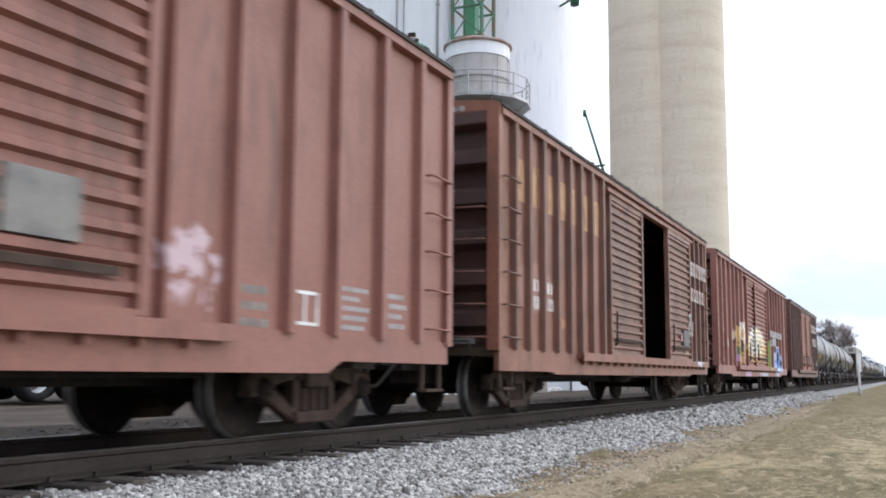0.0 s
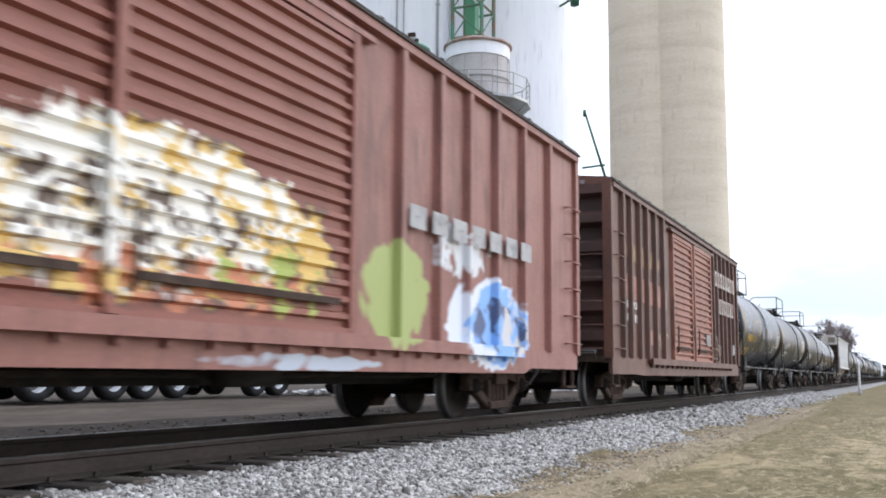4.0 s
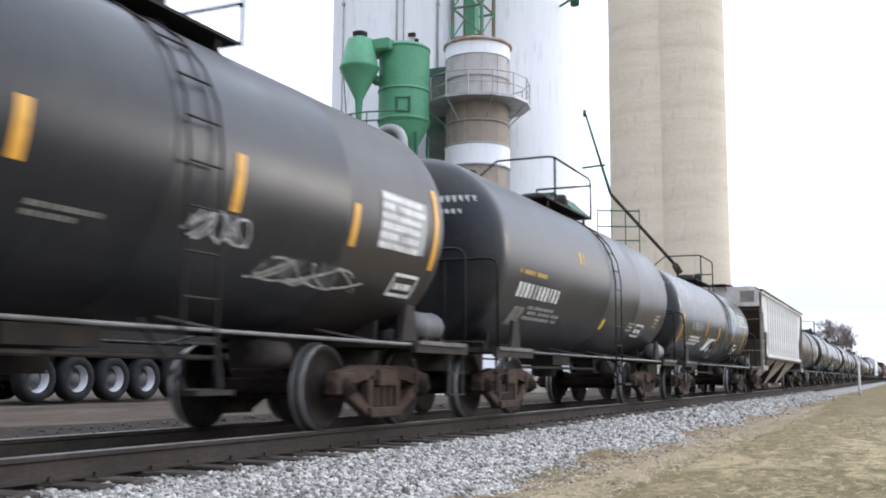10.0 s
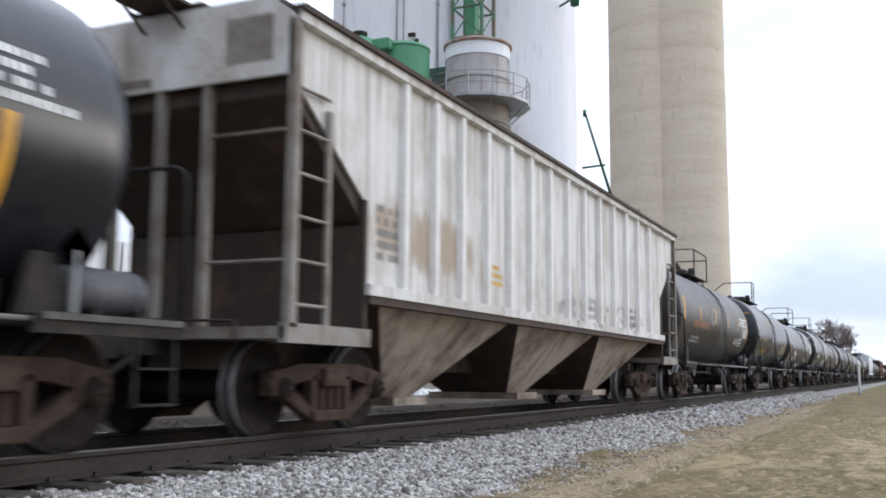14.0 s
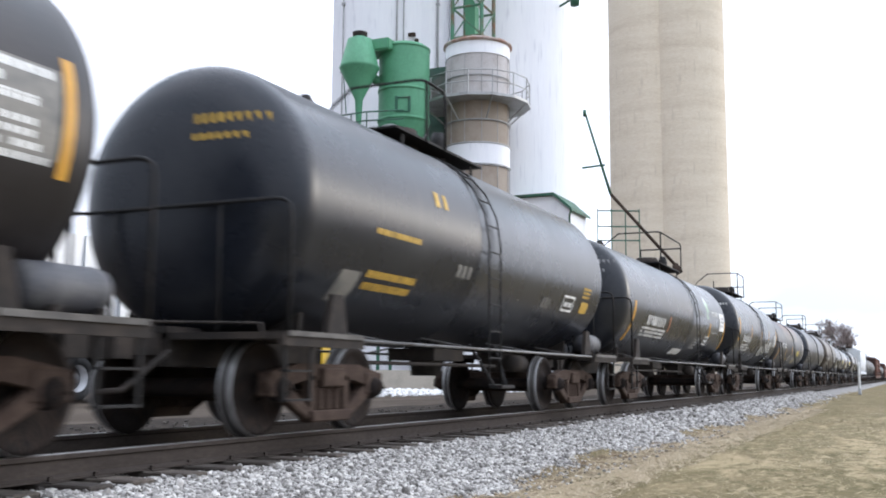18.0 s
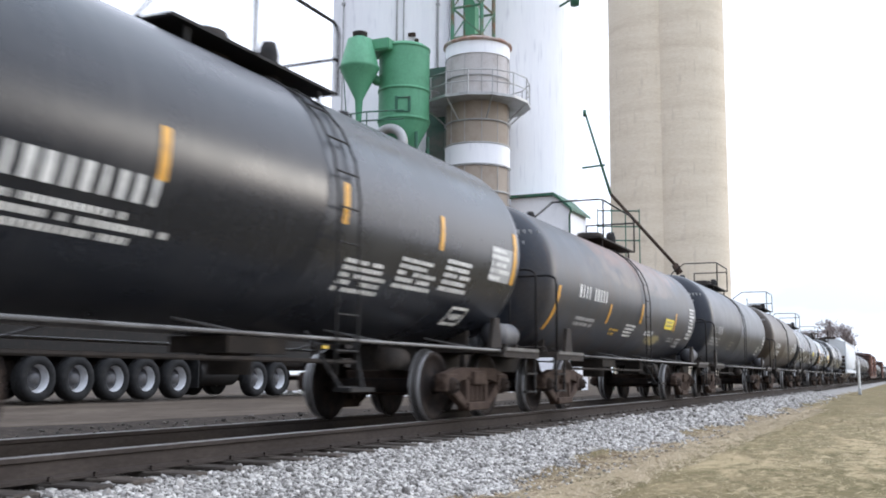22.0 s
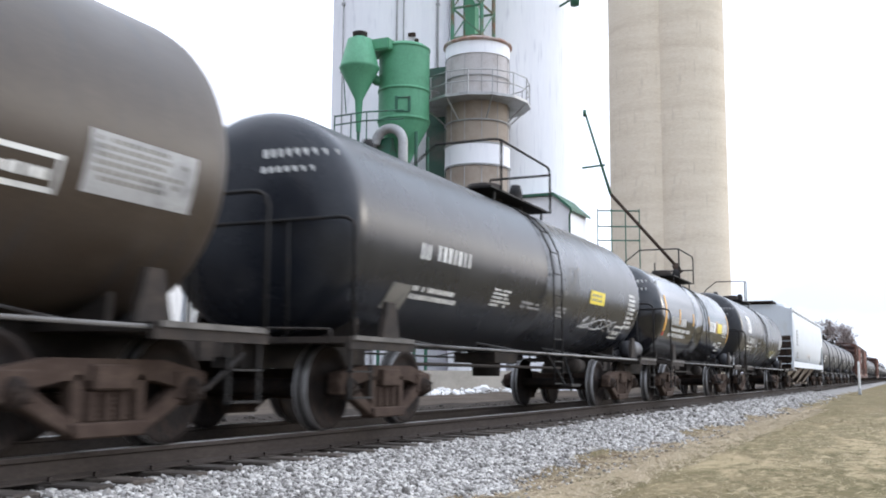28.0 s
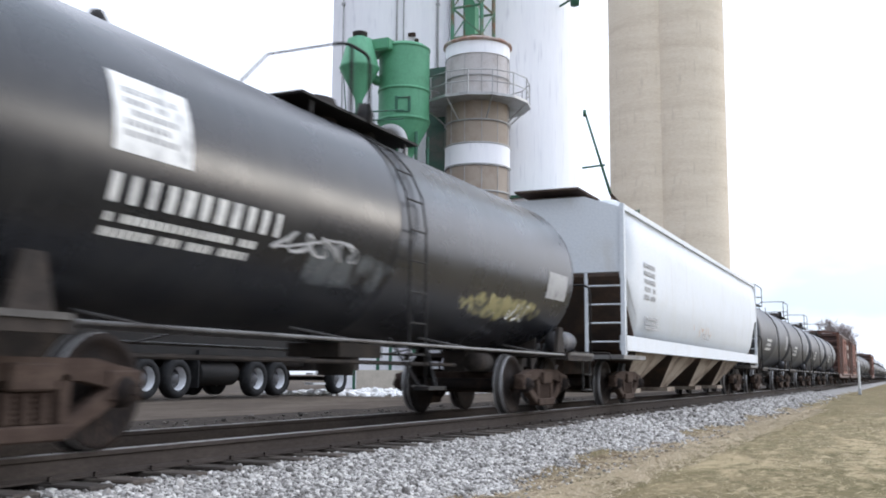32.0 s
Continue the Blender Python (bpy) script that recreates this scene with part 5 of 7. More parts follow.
def rib_profile(z0, z1, pitch, xa, xb, back):
    """Closed zigzag outline for horizontal corrugations between z0 and z1, from back to xa / xb."""
    pts = [(back, z1), (back, z0)]
    n = max(1, round((z1 - z0) / pitch))
    p = (z1 - z0) / n
    for k in range(n):
        z = z0 + k * p
        pts += [(xa, z), (xa, z + p * 0.42), (xb, z + p * 0.55), (xb, z + p * 0.86)]
    pts.append((xa, z1))
    return pts


def boxcar(key, spec):
    yf, yr = spec["span"]
    half, mid = (yr - yf) / 2, (yr + yf) / 2
    rng = random.Random(key + 50)
    P = spec["paint"]
    car = thing("boxcar", spec["label"], "boxcar", "boxcars of the train")
    loc = lambda y: y - mid
    d0, d1 = loc(spec["door_zone"][0]), loc(spec["door_zone"][1])
    top, low = 4.0, 0.9
    # side sheets, near side in two lengths with a header over the doors
    for a, b in ((-half, d0), (d1, half)):
        if b - a > 0.05:
            bm = B()
            bx(bm, 1.40, 1.44, a, b, low, top)
            part("side_sheet", bm, P, car)
    bm = B()
    bx(bm, 1.38, 1.46, d0, d1, 3.84, top)
    part("door_header", bm, P, car)
    bm = B()
    bx(bm, -1.44, -1.40, -half, half, low, top)
    for k in range(15):
        y = -half + (k + 0.5) * 2 * half / 15
        bx(bm, -1.5, -1.44, y - 0.05, y + 0.05, low, top)
    part("far_side", bm, P, car)
    bm = B()
    bx(bm, -1.395, 1.395, -half + 0.1, half - 0.1, low - 0.08, low + 0.02)
    part("floor", bm, DARK_IN, car)
    bm = B()
    bx(bm, -1.39, -1.37, -half + 0.12, half - 0.12, low + 0.02, top)
    part("lining", bm, DARK_IN, car)
    # posts
    for y in spec["posts"]:
        bm, c = B(), loc(y)
        prism(bm, [(1.44, c - 0.07), (1.525, c - 0.05), (1.525, c + 0.05), (1.44, c + 0.07)], "z", low, top - 0.02)
        part("side_post", bm, spec.get("post_paint", P), car)
    # top chord and side sill
    for x in (-1, 1):
        bm = B()
        a, b = sorted((x * 1.38, x * 1.53))
        bx(bm, a, b, -half, half, top - 0.03, top + 0.06)
        part("top_chord", bm, P, car)
        bm = B()
        a, b = sorted((x * 1.36, x * 1.555))
        bx(bm, a, b, -half - 0.02, half + 0.02, top + 0.06, top + 0.085)
        part("roof_edge", bm, ROOF, car, "thin dark edge strip of the roof sheet")
        bm = B()
        zs = spec["sill"]
        a, b = sorted((x * 1.40, x * 1.47))
        q0, q1 = loc(zs[2]), loc(zs[3])
        prism(bm, [(-half, low + 0.02), (-half, zs[1]), (q0 - 0.25, zs[1]), (q0, zs[0]), (q1, zs[0]), (q1 + 0.25, zs[1]), (half, zs[1]), (half, low + 0.02)], "x", a, b)
        part("side_sill", bm, P, car)
    # roof with raised seams
    bm = B()
    prism(bm, [(-1.52, 4.08), (-1.52, 4.13), (0, 4.3), (1.52, 4.13), (1.52, 4.08), (0, 4.22)], "y", -half - 0.02, half + 0.02)
    roof = part("roof", bm, ROOF, car)
    for k in range(12):
        y = -half + (k + 0.5) * 2 * half / 12
        for s in (-1, 1):
            bm = B()
            prism(bm, [(s * 1.5, 4.12), (s * 1.5, 4.17), (0, 4.34), (0, 4.29)], "y", y - 0.03, y + 0.03)
            part("roof_seam", bm, ROOF, roof)
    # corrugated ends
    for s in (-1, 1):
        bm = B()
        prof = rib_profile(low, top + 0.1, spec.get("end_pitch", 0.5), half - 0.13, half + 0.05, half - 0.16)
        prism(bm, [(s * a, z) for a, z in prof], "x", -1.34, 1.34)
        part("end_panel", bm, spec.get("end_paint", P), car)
        for x in (-1, 1):
            bm = B()
            a, b = sorted((x * 1.33, x * 1.5))
            bx(bm, a, b, s * half - 0.07, s * half + 0.07, low - 0.02, top + 0.1)
            part("corner_post", bm, P, car)
        prism_top = B()
        prism(prism_top, [(-1.45, 4.02), (1.45, 4.02), (1.45, 4.14), (0, 4.3), (-1.45, 4.14)], "y", s * half - 0.05, s * half + 0.05)
        part("end_gable", prism_top, P, car)
        bm = B()
        for j in range(7):
            y0 = 0.2 + j * 0.12
            bx(bm, y0, y0 + 0.08, s * (half + 0.055) - 0.004, s * (half + 0.055) + 0.004, 4.04, 4.11)
        part("end_lettering", bm, M["grey"], car)["kind"] = "stuff"
        # end platform, grab irons and ladder
        for k in range(spec.get("rungs", 6)):
            bm = B()
            z = 1.05 + k * 0.42
            pipe(bm, [(1.46, s * (half - 0.08), z), (1.56, s * (half - 0.08), z), (1.56, s * (half - 0.6), z), (1.46, s * (half - 0.6), z)], 0.013, 6)
            part("grab_iron", bm, spec.get("iron", P), car)
            if k < 5:
                bm = B()
                pipe(bm, [(0.8, s * half, z), (0.8, s * (half + 0.12), z), (1.3, s * (half + 0.12), z), (1.3, s * half, z)], 0.013, 6)
                part("grab_iron", bm, spec.get("iron", P), car)
        bm = B()
        bx(bm, 1.40, 1.44, s * (half - 0.12) - 0.02, s * (half - 0.12) + 0.02, 0.38, 0.9)
        bx(bm, 1.40, 1.44, s * (half - 0.55) - 0.02, s * (half - 0.55) + 0.02, 0.38, 0.9)
        y0, y1 = sorted((s * (half - 0.12), s * (half - 0.55)))
        bx(bm, 1.36, 1.48, y0, y1, 0.38, 0.41)
        part("sill_step", bm, M["frame"], car)
        bm = B()
        y0, y1 = sorted((s * (half - 0.3), s * (half + 0.42)))
        bx(bm, -0.3, 0.3, y0, y1, 0.62, 1.0)
        y0, y1 = sorted((s * half, s * (half + 0.3)))
        bx(bm, -1.2, 1.2, y0, y1, 0.98, 1.02)
        part("end_sill", bm, M["under"], car)
        bm = B()
        bx(bm, -1.25, 1.25, s * (half + 0.31) - 0.012, s * (half + 0.31) + 0.012, 0.955, 1.03)
        part("platform_edge", bm, M["lightpipe"], car, "pale scuffed edge of the end platform")
    # doors
    for k, (a, b) in enumerate(spec["doors"]):
        dr = B()
        a, b = loc(a), loc(b)
        xo = 1.475 + 0.03 * (k % 2)
        prism(dr, rib_profile(0.98, 3.70, spec.get("rib", 0.155), xo - 0.02, xo + 0.028, xo - 0.06), "y", a + 0.05, b - 0.05)
        door = part("door", dr, spec["door_paint"], car, "sliding door with horizontal ribs")
        fr = B()
        for c in (a, b):
            bx(fr, xo - 0.05, xo + 0.045, c - 0.05, c + 0.05, 0.94, 3.84)
        bx(fr, xo - 0.05, xo + 0.04, a + 0.05, b - 0.05, 3.70, 3.84)
        bx(fr, xo - 0.05, xo + 0.04, a + 0.05, b - 0.05, 0.92, 0.98)
        part("door_frame", fr, spec["door_paint"], door)
        if spec.get("handle", True):
            hb = B()
            pipe(hb, [(xo + 0.05, a + 0.16, 1.1), (xo + 0.09, a + 0.16, 1.15), (xo + 0.09, a + 0.16, 1.7)], 0.02, 6)
            bx(hb, xo + 0.03, xo + 0.06, a + 0.25, b - 0.25, 1.18, 1.24)
            part("door_bar", hb, M["frame"], door)
    bm = B()
    a, b = loc(spec["track"][0]), loc(spec["track"][1])
    bx(bm, 1.44, 1.58, a, b, 0.84, 0.9)
    bx(bm, 1.54, 1.585, a, b, 0.80, 0.93)
    for k in range(int((b - a) / 0.5)):
        bx(bm, 1.47, 1.53, a + 0.2 + k * 0.5, a + 0.26 + k * 0.5, 0.74, 0.84)
    part("door_track", bm, spec.get("track_paint", P), car)
    bm = B()
    bx(bm, 1.44, 1.56, d0 - 0.3, d1 + 0.3, 3.80, 3.86)
    part("door_rail", bm, P, car)
    # underframe
    bm = B()
    bx(bm, -0.25, 0.25, -half + 0.3, half - 0.3, 0.45, 0.82)
    part("centre_sill", bm, M["under"], car)
    for k in range(7):
        y = -half + 1.9 + k * (2 * half - 3.8) / 6
        bm = B()
        bx(bm, -1.38, 1.38, y - 0.06, y + 0.06, 0.62, 0.83)
        part("crossbearer", bm, M["under"], car)
    bm = B()
    tube(bm, (0.7, -half + 2.5, 0.55), (0.7, half - 2.5, 0.55), 0.03, 6)
    part("brake_pipe", bm, M["under"], car)
    bm = B()
    lathe(bm, [(0.6, 0.0), (0.6, 0.16), (1.3, 0.16), (1.3, 0.0)], "y", (0.85, 0, 0.6), 14)
    part("air_reservoir", bm, M["under"], car)
    # markings
    for kind, mname, (y0, y1, z0, z1, n) in spec.get("marks", ()):
        bm = B()
        a, b = loc(y0), loc(y1)
        if kind == "text":
            lettering(bm, a, b, z0, z1, 1.441, None, n, rng, 0.5, 0.003)
        elif kind == "lines":
            dz = (z1 - z0) / n
            for k in range(n):
                lettering(bm, a, b - (b - a) * rng.uniform(0, 0.25), z0 + (k + 0.25) * dz, z0 + (k + 0.75) * dz, 1.441, None, max(3, int((b - a) / 0.1)), rng, 0.25, 0.003)
        elif kind == "ghost":    # old lettering worn into the sheet
            w = (b - a) / n
            for k in range(n):
                lb = B()
                bx(lb, 1.4405, 1.4425, a + (k + 0.08) * w, a + (k + 0.92) * w, z0, z1)
                part("letter", lb, M[mname], car)
            bm.free()
            continue
        elif kind == "post":     # big letters, painted across posts as well
            w = (b - a) / n
            for k in range(n):
                lb = B()
                q0, q1, e = a + (k + 0.16) * w, a + (k + 0.86) * w, 0.26 * w
                for box in ((q0, q0 + e, z0, z1), (q1 - e, q1, z0, z1), (q0 + e, q1 - e, z1 - e * 0.9, z1), (q0 + e, q1 - e, z0, z0 + e * 0.9)):
                    bx(lb, 1.526, 1.529, *box)
                part("letter", lb, M[mname], car)
            bm.free()
            continue
        elif kind == "patch":    # a panel painted over
            bx(bm, 1.439, 1.4412, a, b, z0, z1)
        elif kind == "plate":
            bx(bm, 1.50, 1.55, a, b, z0, z1)
        elif kind == "frame":
            w = 0.03
            for q in ((a, b, z0, z0 + w), (a, b, z1 - w, z1), (a, a + w, z0 + w, z1 - w), (b - w, b, z0 + w, z1 - w), ((a + b) / 2 - w / 2, (a + b) / 2 + w / 2, z0 + w, z1 - w)):
                bx(bm, 1.441, 1.446, *q)
        elif kind == "outline":
            # looping outline tag: a rounded loop, two small boxes and a cross foot
            w, h = b - a, z1 - z0
            loops = ([(0.42 + 0.17 * math.cos(t), 0.72 + 0.27 * math.sin(t)) for t in [k * math.tau / 18 for k in range(19)]],
                     [(0.4 + 0.1 * math.cos(t), 0.7 + 0.24 * math.sin(t)) for t in [k * math.tau / 18 for k in range(19)]],
                     [(0.0, 0.12), (0.02, 0.52), (0.3, 0.5), (0.28, 0.14), (0.0, 0.12)], [(0.55, 0.62), (1.0, 0.66), (0.98, 0.3), (0.75, 0.32), (0.72, 0.6)],
                     [(0.42, 0.06), (0.5, 0.2), (0.62, 0.5), (0.84, 0.22), (0.86, 0.08), (0.7, 0.0), (0.46, 0.02)])
            for lp in loops:
                for (u0, v0), (u1, v1) in zip(lp, lp[1:]):
                    tube(bm, (1.54, a + u0 * w, z0 + v0 * h), (1.54, a + u1 * w, z0 + v1 * h), 0.010, 4)
        pt = part({"patch": "painted_patch", "plate": "route_board", "frame": "test_box", "outline": "spray_tag"}.get(kind, "lettering"), bm, M[mname], car)
        if kind in ("text", "lines"):
            pt["kind"] = "stuff"
    add_truck(car, -half + spec.get("truck", 2.1), key)
    add_truck(car, half - spec.get("truck", 2.1), key)
    add_couplers(car, half + 0.1, half + 0.1)
    return place(car, mid)


BOXES = [
    dict(span=(-5.0, 10.26), paint=RED_A, label="faded red oxide boxcar with ribbed steel doors", door_zone=(0.1, 5.2), doors=[(0.1, 2.65), (2.65, 5.2)], door_paint=RED_A,
         posts=[5.48, 6.26, 7.04, 7.79, 8.66, 9.5, -0.3, -1.1, -1.9, -2.7, -3.5, -4.3], sill=(0.57, 0.68, -2.4, 7.69), track=(-3.0, 6.24), rib=0.19, end_paint=BROWN_B, rungs=5,
         marks=[("plate", "dim", (4.0, 4.6, 1.36, 1.76, 1)), ("frame", "white", (7.12, 7.55, 0.98, 1.28, 1)), ("lines", "grey", (7.95, 8.5, 0.95, 1.4, 5)), ("lines", "grey", (8.8, 9.3, 1.0, 1.4, 4)), ("lines", "white", (7.05, 7.7, 0.6, 0.66, 1)), ("lines", "dim", (6.4, 6.8, 0.9, 1.3, 3))]),
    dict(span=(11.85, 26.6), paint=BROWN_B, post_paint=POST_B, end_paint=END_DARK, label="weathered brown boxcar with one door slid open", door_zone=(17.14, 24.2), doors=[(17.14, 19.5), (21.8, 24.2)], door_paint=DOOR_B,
         posts=[12.4, 12.95, 13.56, 14.2, 14.82, 15.4, 16.03, 16.7, 24.9, 25.5, 26.1], sill=(0.58, 0.62, 14.2, 24.3), track=(15.2, 26.2), end_pitch=0.52, truck=1.75, iron=POST_B,
         marks=[("text", "white", (13.08, 13.5, 1.75, 1.92, 3)), ("text", "white", (13.66, 14.1, 1.75, 1.92, 3)), ("text", "white", (13.08, 13.5, 1.5, 1.68, 3)), ("text", "white", (13.66, 14.15, 1.5, 1.68, 4)),
                ("ghost", "ochre", (12.5, 16.65, 2.95, 3.54, 9)), ("post", "letter", (24.3, 26.35, 3.0, 3.35, 6)), ("post", "letter", (24.3, 26.0, 2.38, 2.7, 5)), ("lines", "grey", (24.6, 26.2, 0.95, 1.2, 3)), ("outline", "white", (23.9, 24.4, 1.5, 2.06, 1)), ("plate", "dusty", (23.26, 23.92, 1.27, 1.63, 1)), ("plate", "faded", (23.36, 23.72, 1.07, 1.14, 1)), ("plate", "pink", (22.95, 23.12, 1.36, 1.5, 1)), ("patch", "dusty", (24.15, 24.8, 1.3, 1.56, 1)), ("patch", "dusty", (25.0, 25.45, 1.28, 1.52, 1))]),
    dict(span=(28.36, 46.0), paint=RED_C, label="red-brown boxcar with large yellow, white and blue graffiti", door_zone=(33.9, 38.85), doors=[(33.95, 35.7), (35.7, 38.8)], door_paint=GRAF_DOOR,
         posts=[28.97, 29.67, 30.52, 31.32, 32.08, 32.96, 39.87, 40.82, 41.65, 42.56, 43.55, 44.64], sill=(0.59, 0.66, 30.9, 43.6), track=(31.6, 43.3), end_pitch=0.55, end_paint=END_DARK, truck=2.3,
         marks=[("text", "white", (29.1, 29.6, 1.85, 2.1, 3)), ("text", "white", (29.05, 29.55, 1.45, 1.68, 3)), ("text", "white", (29.95, 30.4, 1.45, 1.68, 3)), ("lines", "grey", (29.1, 29.6, 0.98, 1.2, 3)), ("lines", "grey", (29.9, 30.4, 0.98, 1.2, 3)),
                ("lines", "grey", (30.7, 31.1, 0.98, 1.15, 2)), ("post", "grey", (39.9, 43.8, 2.1, 2.35, 7)), ("lines", "faded", (29.2, 29.64, 2.62, 2.8, 2)), ("lines", "faded", (29.2, 29.64, 3.6, 3.76, 2))]),
    dict(span=(48.12, 62.75), paint=BROWN_D, post_paint=POST_D, end_paint=END_DARK, label="brown boxcar with red ribbed double doors and faded lettering", door_zone=(53.2, 57.95), doors=[(53.25, 55.42), (55.58, 57.85)], door_paint=DOOR_D,
         posts=[48.89, 49.46, 50.16, 50.8, 51.53, 52.29, 58.5, 59.05, 59.8, 60.45, 61.2, 61.9], sill=(0.58, 0.60, 50.3, 60.5), track=(50.8, 61.5), truck=1.75, iron=POST_D,
         marks=[("patch", "pink", (48.97, 49.38, 2.03, 2.5, 1)), ("patch", "pink", (49.54, 50.08, 2.03, 2.5, 1)), ("patch", "pink", (50.24, 50.72, 2.03, 2.5, 1)), ("patch", "pink", (50.88, 51.45, 2.02, 2.5, 1)), ("patch", "pink", (51.61, 52.2, 2.02, 2.48, 1)), ("patch", "pink", (52.37, 52.8, 2.02, 2.42, 1)), ("patch", "pink", (50.9, 51.4, 1.2, 1.5, 1)), ("text", "white", (49.0, 49.4, 1.85, 2.0, 3)), ("text", "white", (49.6, 50.1, 1.85, 2.0, 3)), ("text", "white", (49.0, 49.4, 1.6, 1.75, 3)), ("text", "white", (49.6, 50.1, 1.6, 1.75, 4)),
                ("post", "letter", (58.55, 62.0, 3.04, 3.46, 8)), ("post", "letter", (59.15, 61.7, 2.3, 2.72, 7)), ("plate", "dim", (57.0, 57.6, 1.35, 1.64, 1)), ("outline", "faded", (58.1, 59.16, 0.95, 1.66, 1)), ("lines", "grey", (60.52, 61.0, 0.92, 1.2, 4)), ("plate", "grey", (61.3, 61.58, 1.2, 1.5, 1))]),
]
for k, s in enumerate(BOXES):
    boxcar(100 + k, s)

# ---- covered hoppers ----
HOP = mat("hopper_dirty_white", (0.64, 0.63, 0.61), 0.7, 0, (0.47, 0.435, 0.39), 1.2, 0.55, 30, 0.06, 12, dirt=(0.24, 0.19, 0.145), dirt_amt=0.6)
HOPPOST = mat("hopper_post_white", (0.76, 0.755, 0.74), 0.7, 0, (0.62, 0.59, 0.55), 1.6, 0.45, dirt=(0.33, 0.24, 0.17), dirt_amt=0.4)
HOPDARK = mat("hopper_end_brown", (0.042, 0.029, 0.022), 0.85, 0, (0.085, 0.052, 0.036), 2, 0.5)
HOPTAN = mat("hopper_chute_tan", (0.36, 0.305, 0.245), 0.8, 0, (0.12, 0.08, 0.06), 1.6, 0.55, dirt=(0.08, 0.055, 0.04), dirt_amt=0.5)
splash(HOP, (0.36, 0.29, 0.22), (1.5, -5.0, 2.0), (3, 2.2, 0.5), 2.0, 0.34, 3.0, (1, 1.6, 0.5), 0.12, 6)
splash(HOP, (0.28, 0.27, 0.26), (1.5, 2.0, 1.6), (3, 5.5, 0.5), 3.0, 0.52, 6.0, (1, 1, 1), 0.06, 5)
WHITEHOP = mat("hopper_white", (0.60, 0.63, 0.66), 0.55, 0, (0.58, 0.60, 0.61), 1.2, 0.4, 30, 0.04, 10, dirt=(0.5, 0.48, 0.45), dirt_amt=0.25)
splash(WHITEHOP, (0.55, 0.40, 0.30), (1.5, -1.0, 1.7), (3, 3.0, 0.35), 3.2, 0.58, 2.0)


HOPGRIME = mat("hopper_grimy_frame", (0.25, 0.23, 0.205), 0.8, 0, (0.15, 0.115, 0.09), 2.5, 0.6, dirt=(0.09, 0.065, 0.05), dirt_amt=0.45)
HOPROOF = mat("hopper_roof_grimy", (0.12, 0.10, 0.085), 0.8, 0, (0.14, 0.11, 0.09), 1.5, 0.5)


def chute(bm, y0, y1, w, z0, zt):
    """A hopper bay: four sloping sheets down to a narrow outlet."""
    ym, ow = (y0 + y1) / 2, 0.38
    top = [(-w, y0, zt), (w, y0, zt), (w, y1, zt), (-w, y1, zt)]
    bot = [(-0.55, ym - ow, z0), (0.55, ym - ow, z0), (0.55, ym + ow, z0), (-0.55, ym + ow, z0)]
    a, b = [bm.verts.new(p) for p in top], [bm.verts.new(p) for p in bot]
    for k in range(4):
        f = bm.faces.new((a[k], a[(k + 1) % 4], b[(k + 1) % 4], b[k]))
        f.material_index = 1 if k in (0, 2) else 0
    bm.faces.new(a[::-1])
    bm.faces.new(b)
    bx(bm, -0.75, 0.75, ym - 0.45, ym + 0.45, z0 - 0.1, z0)


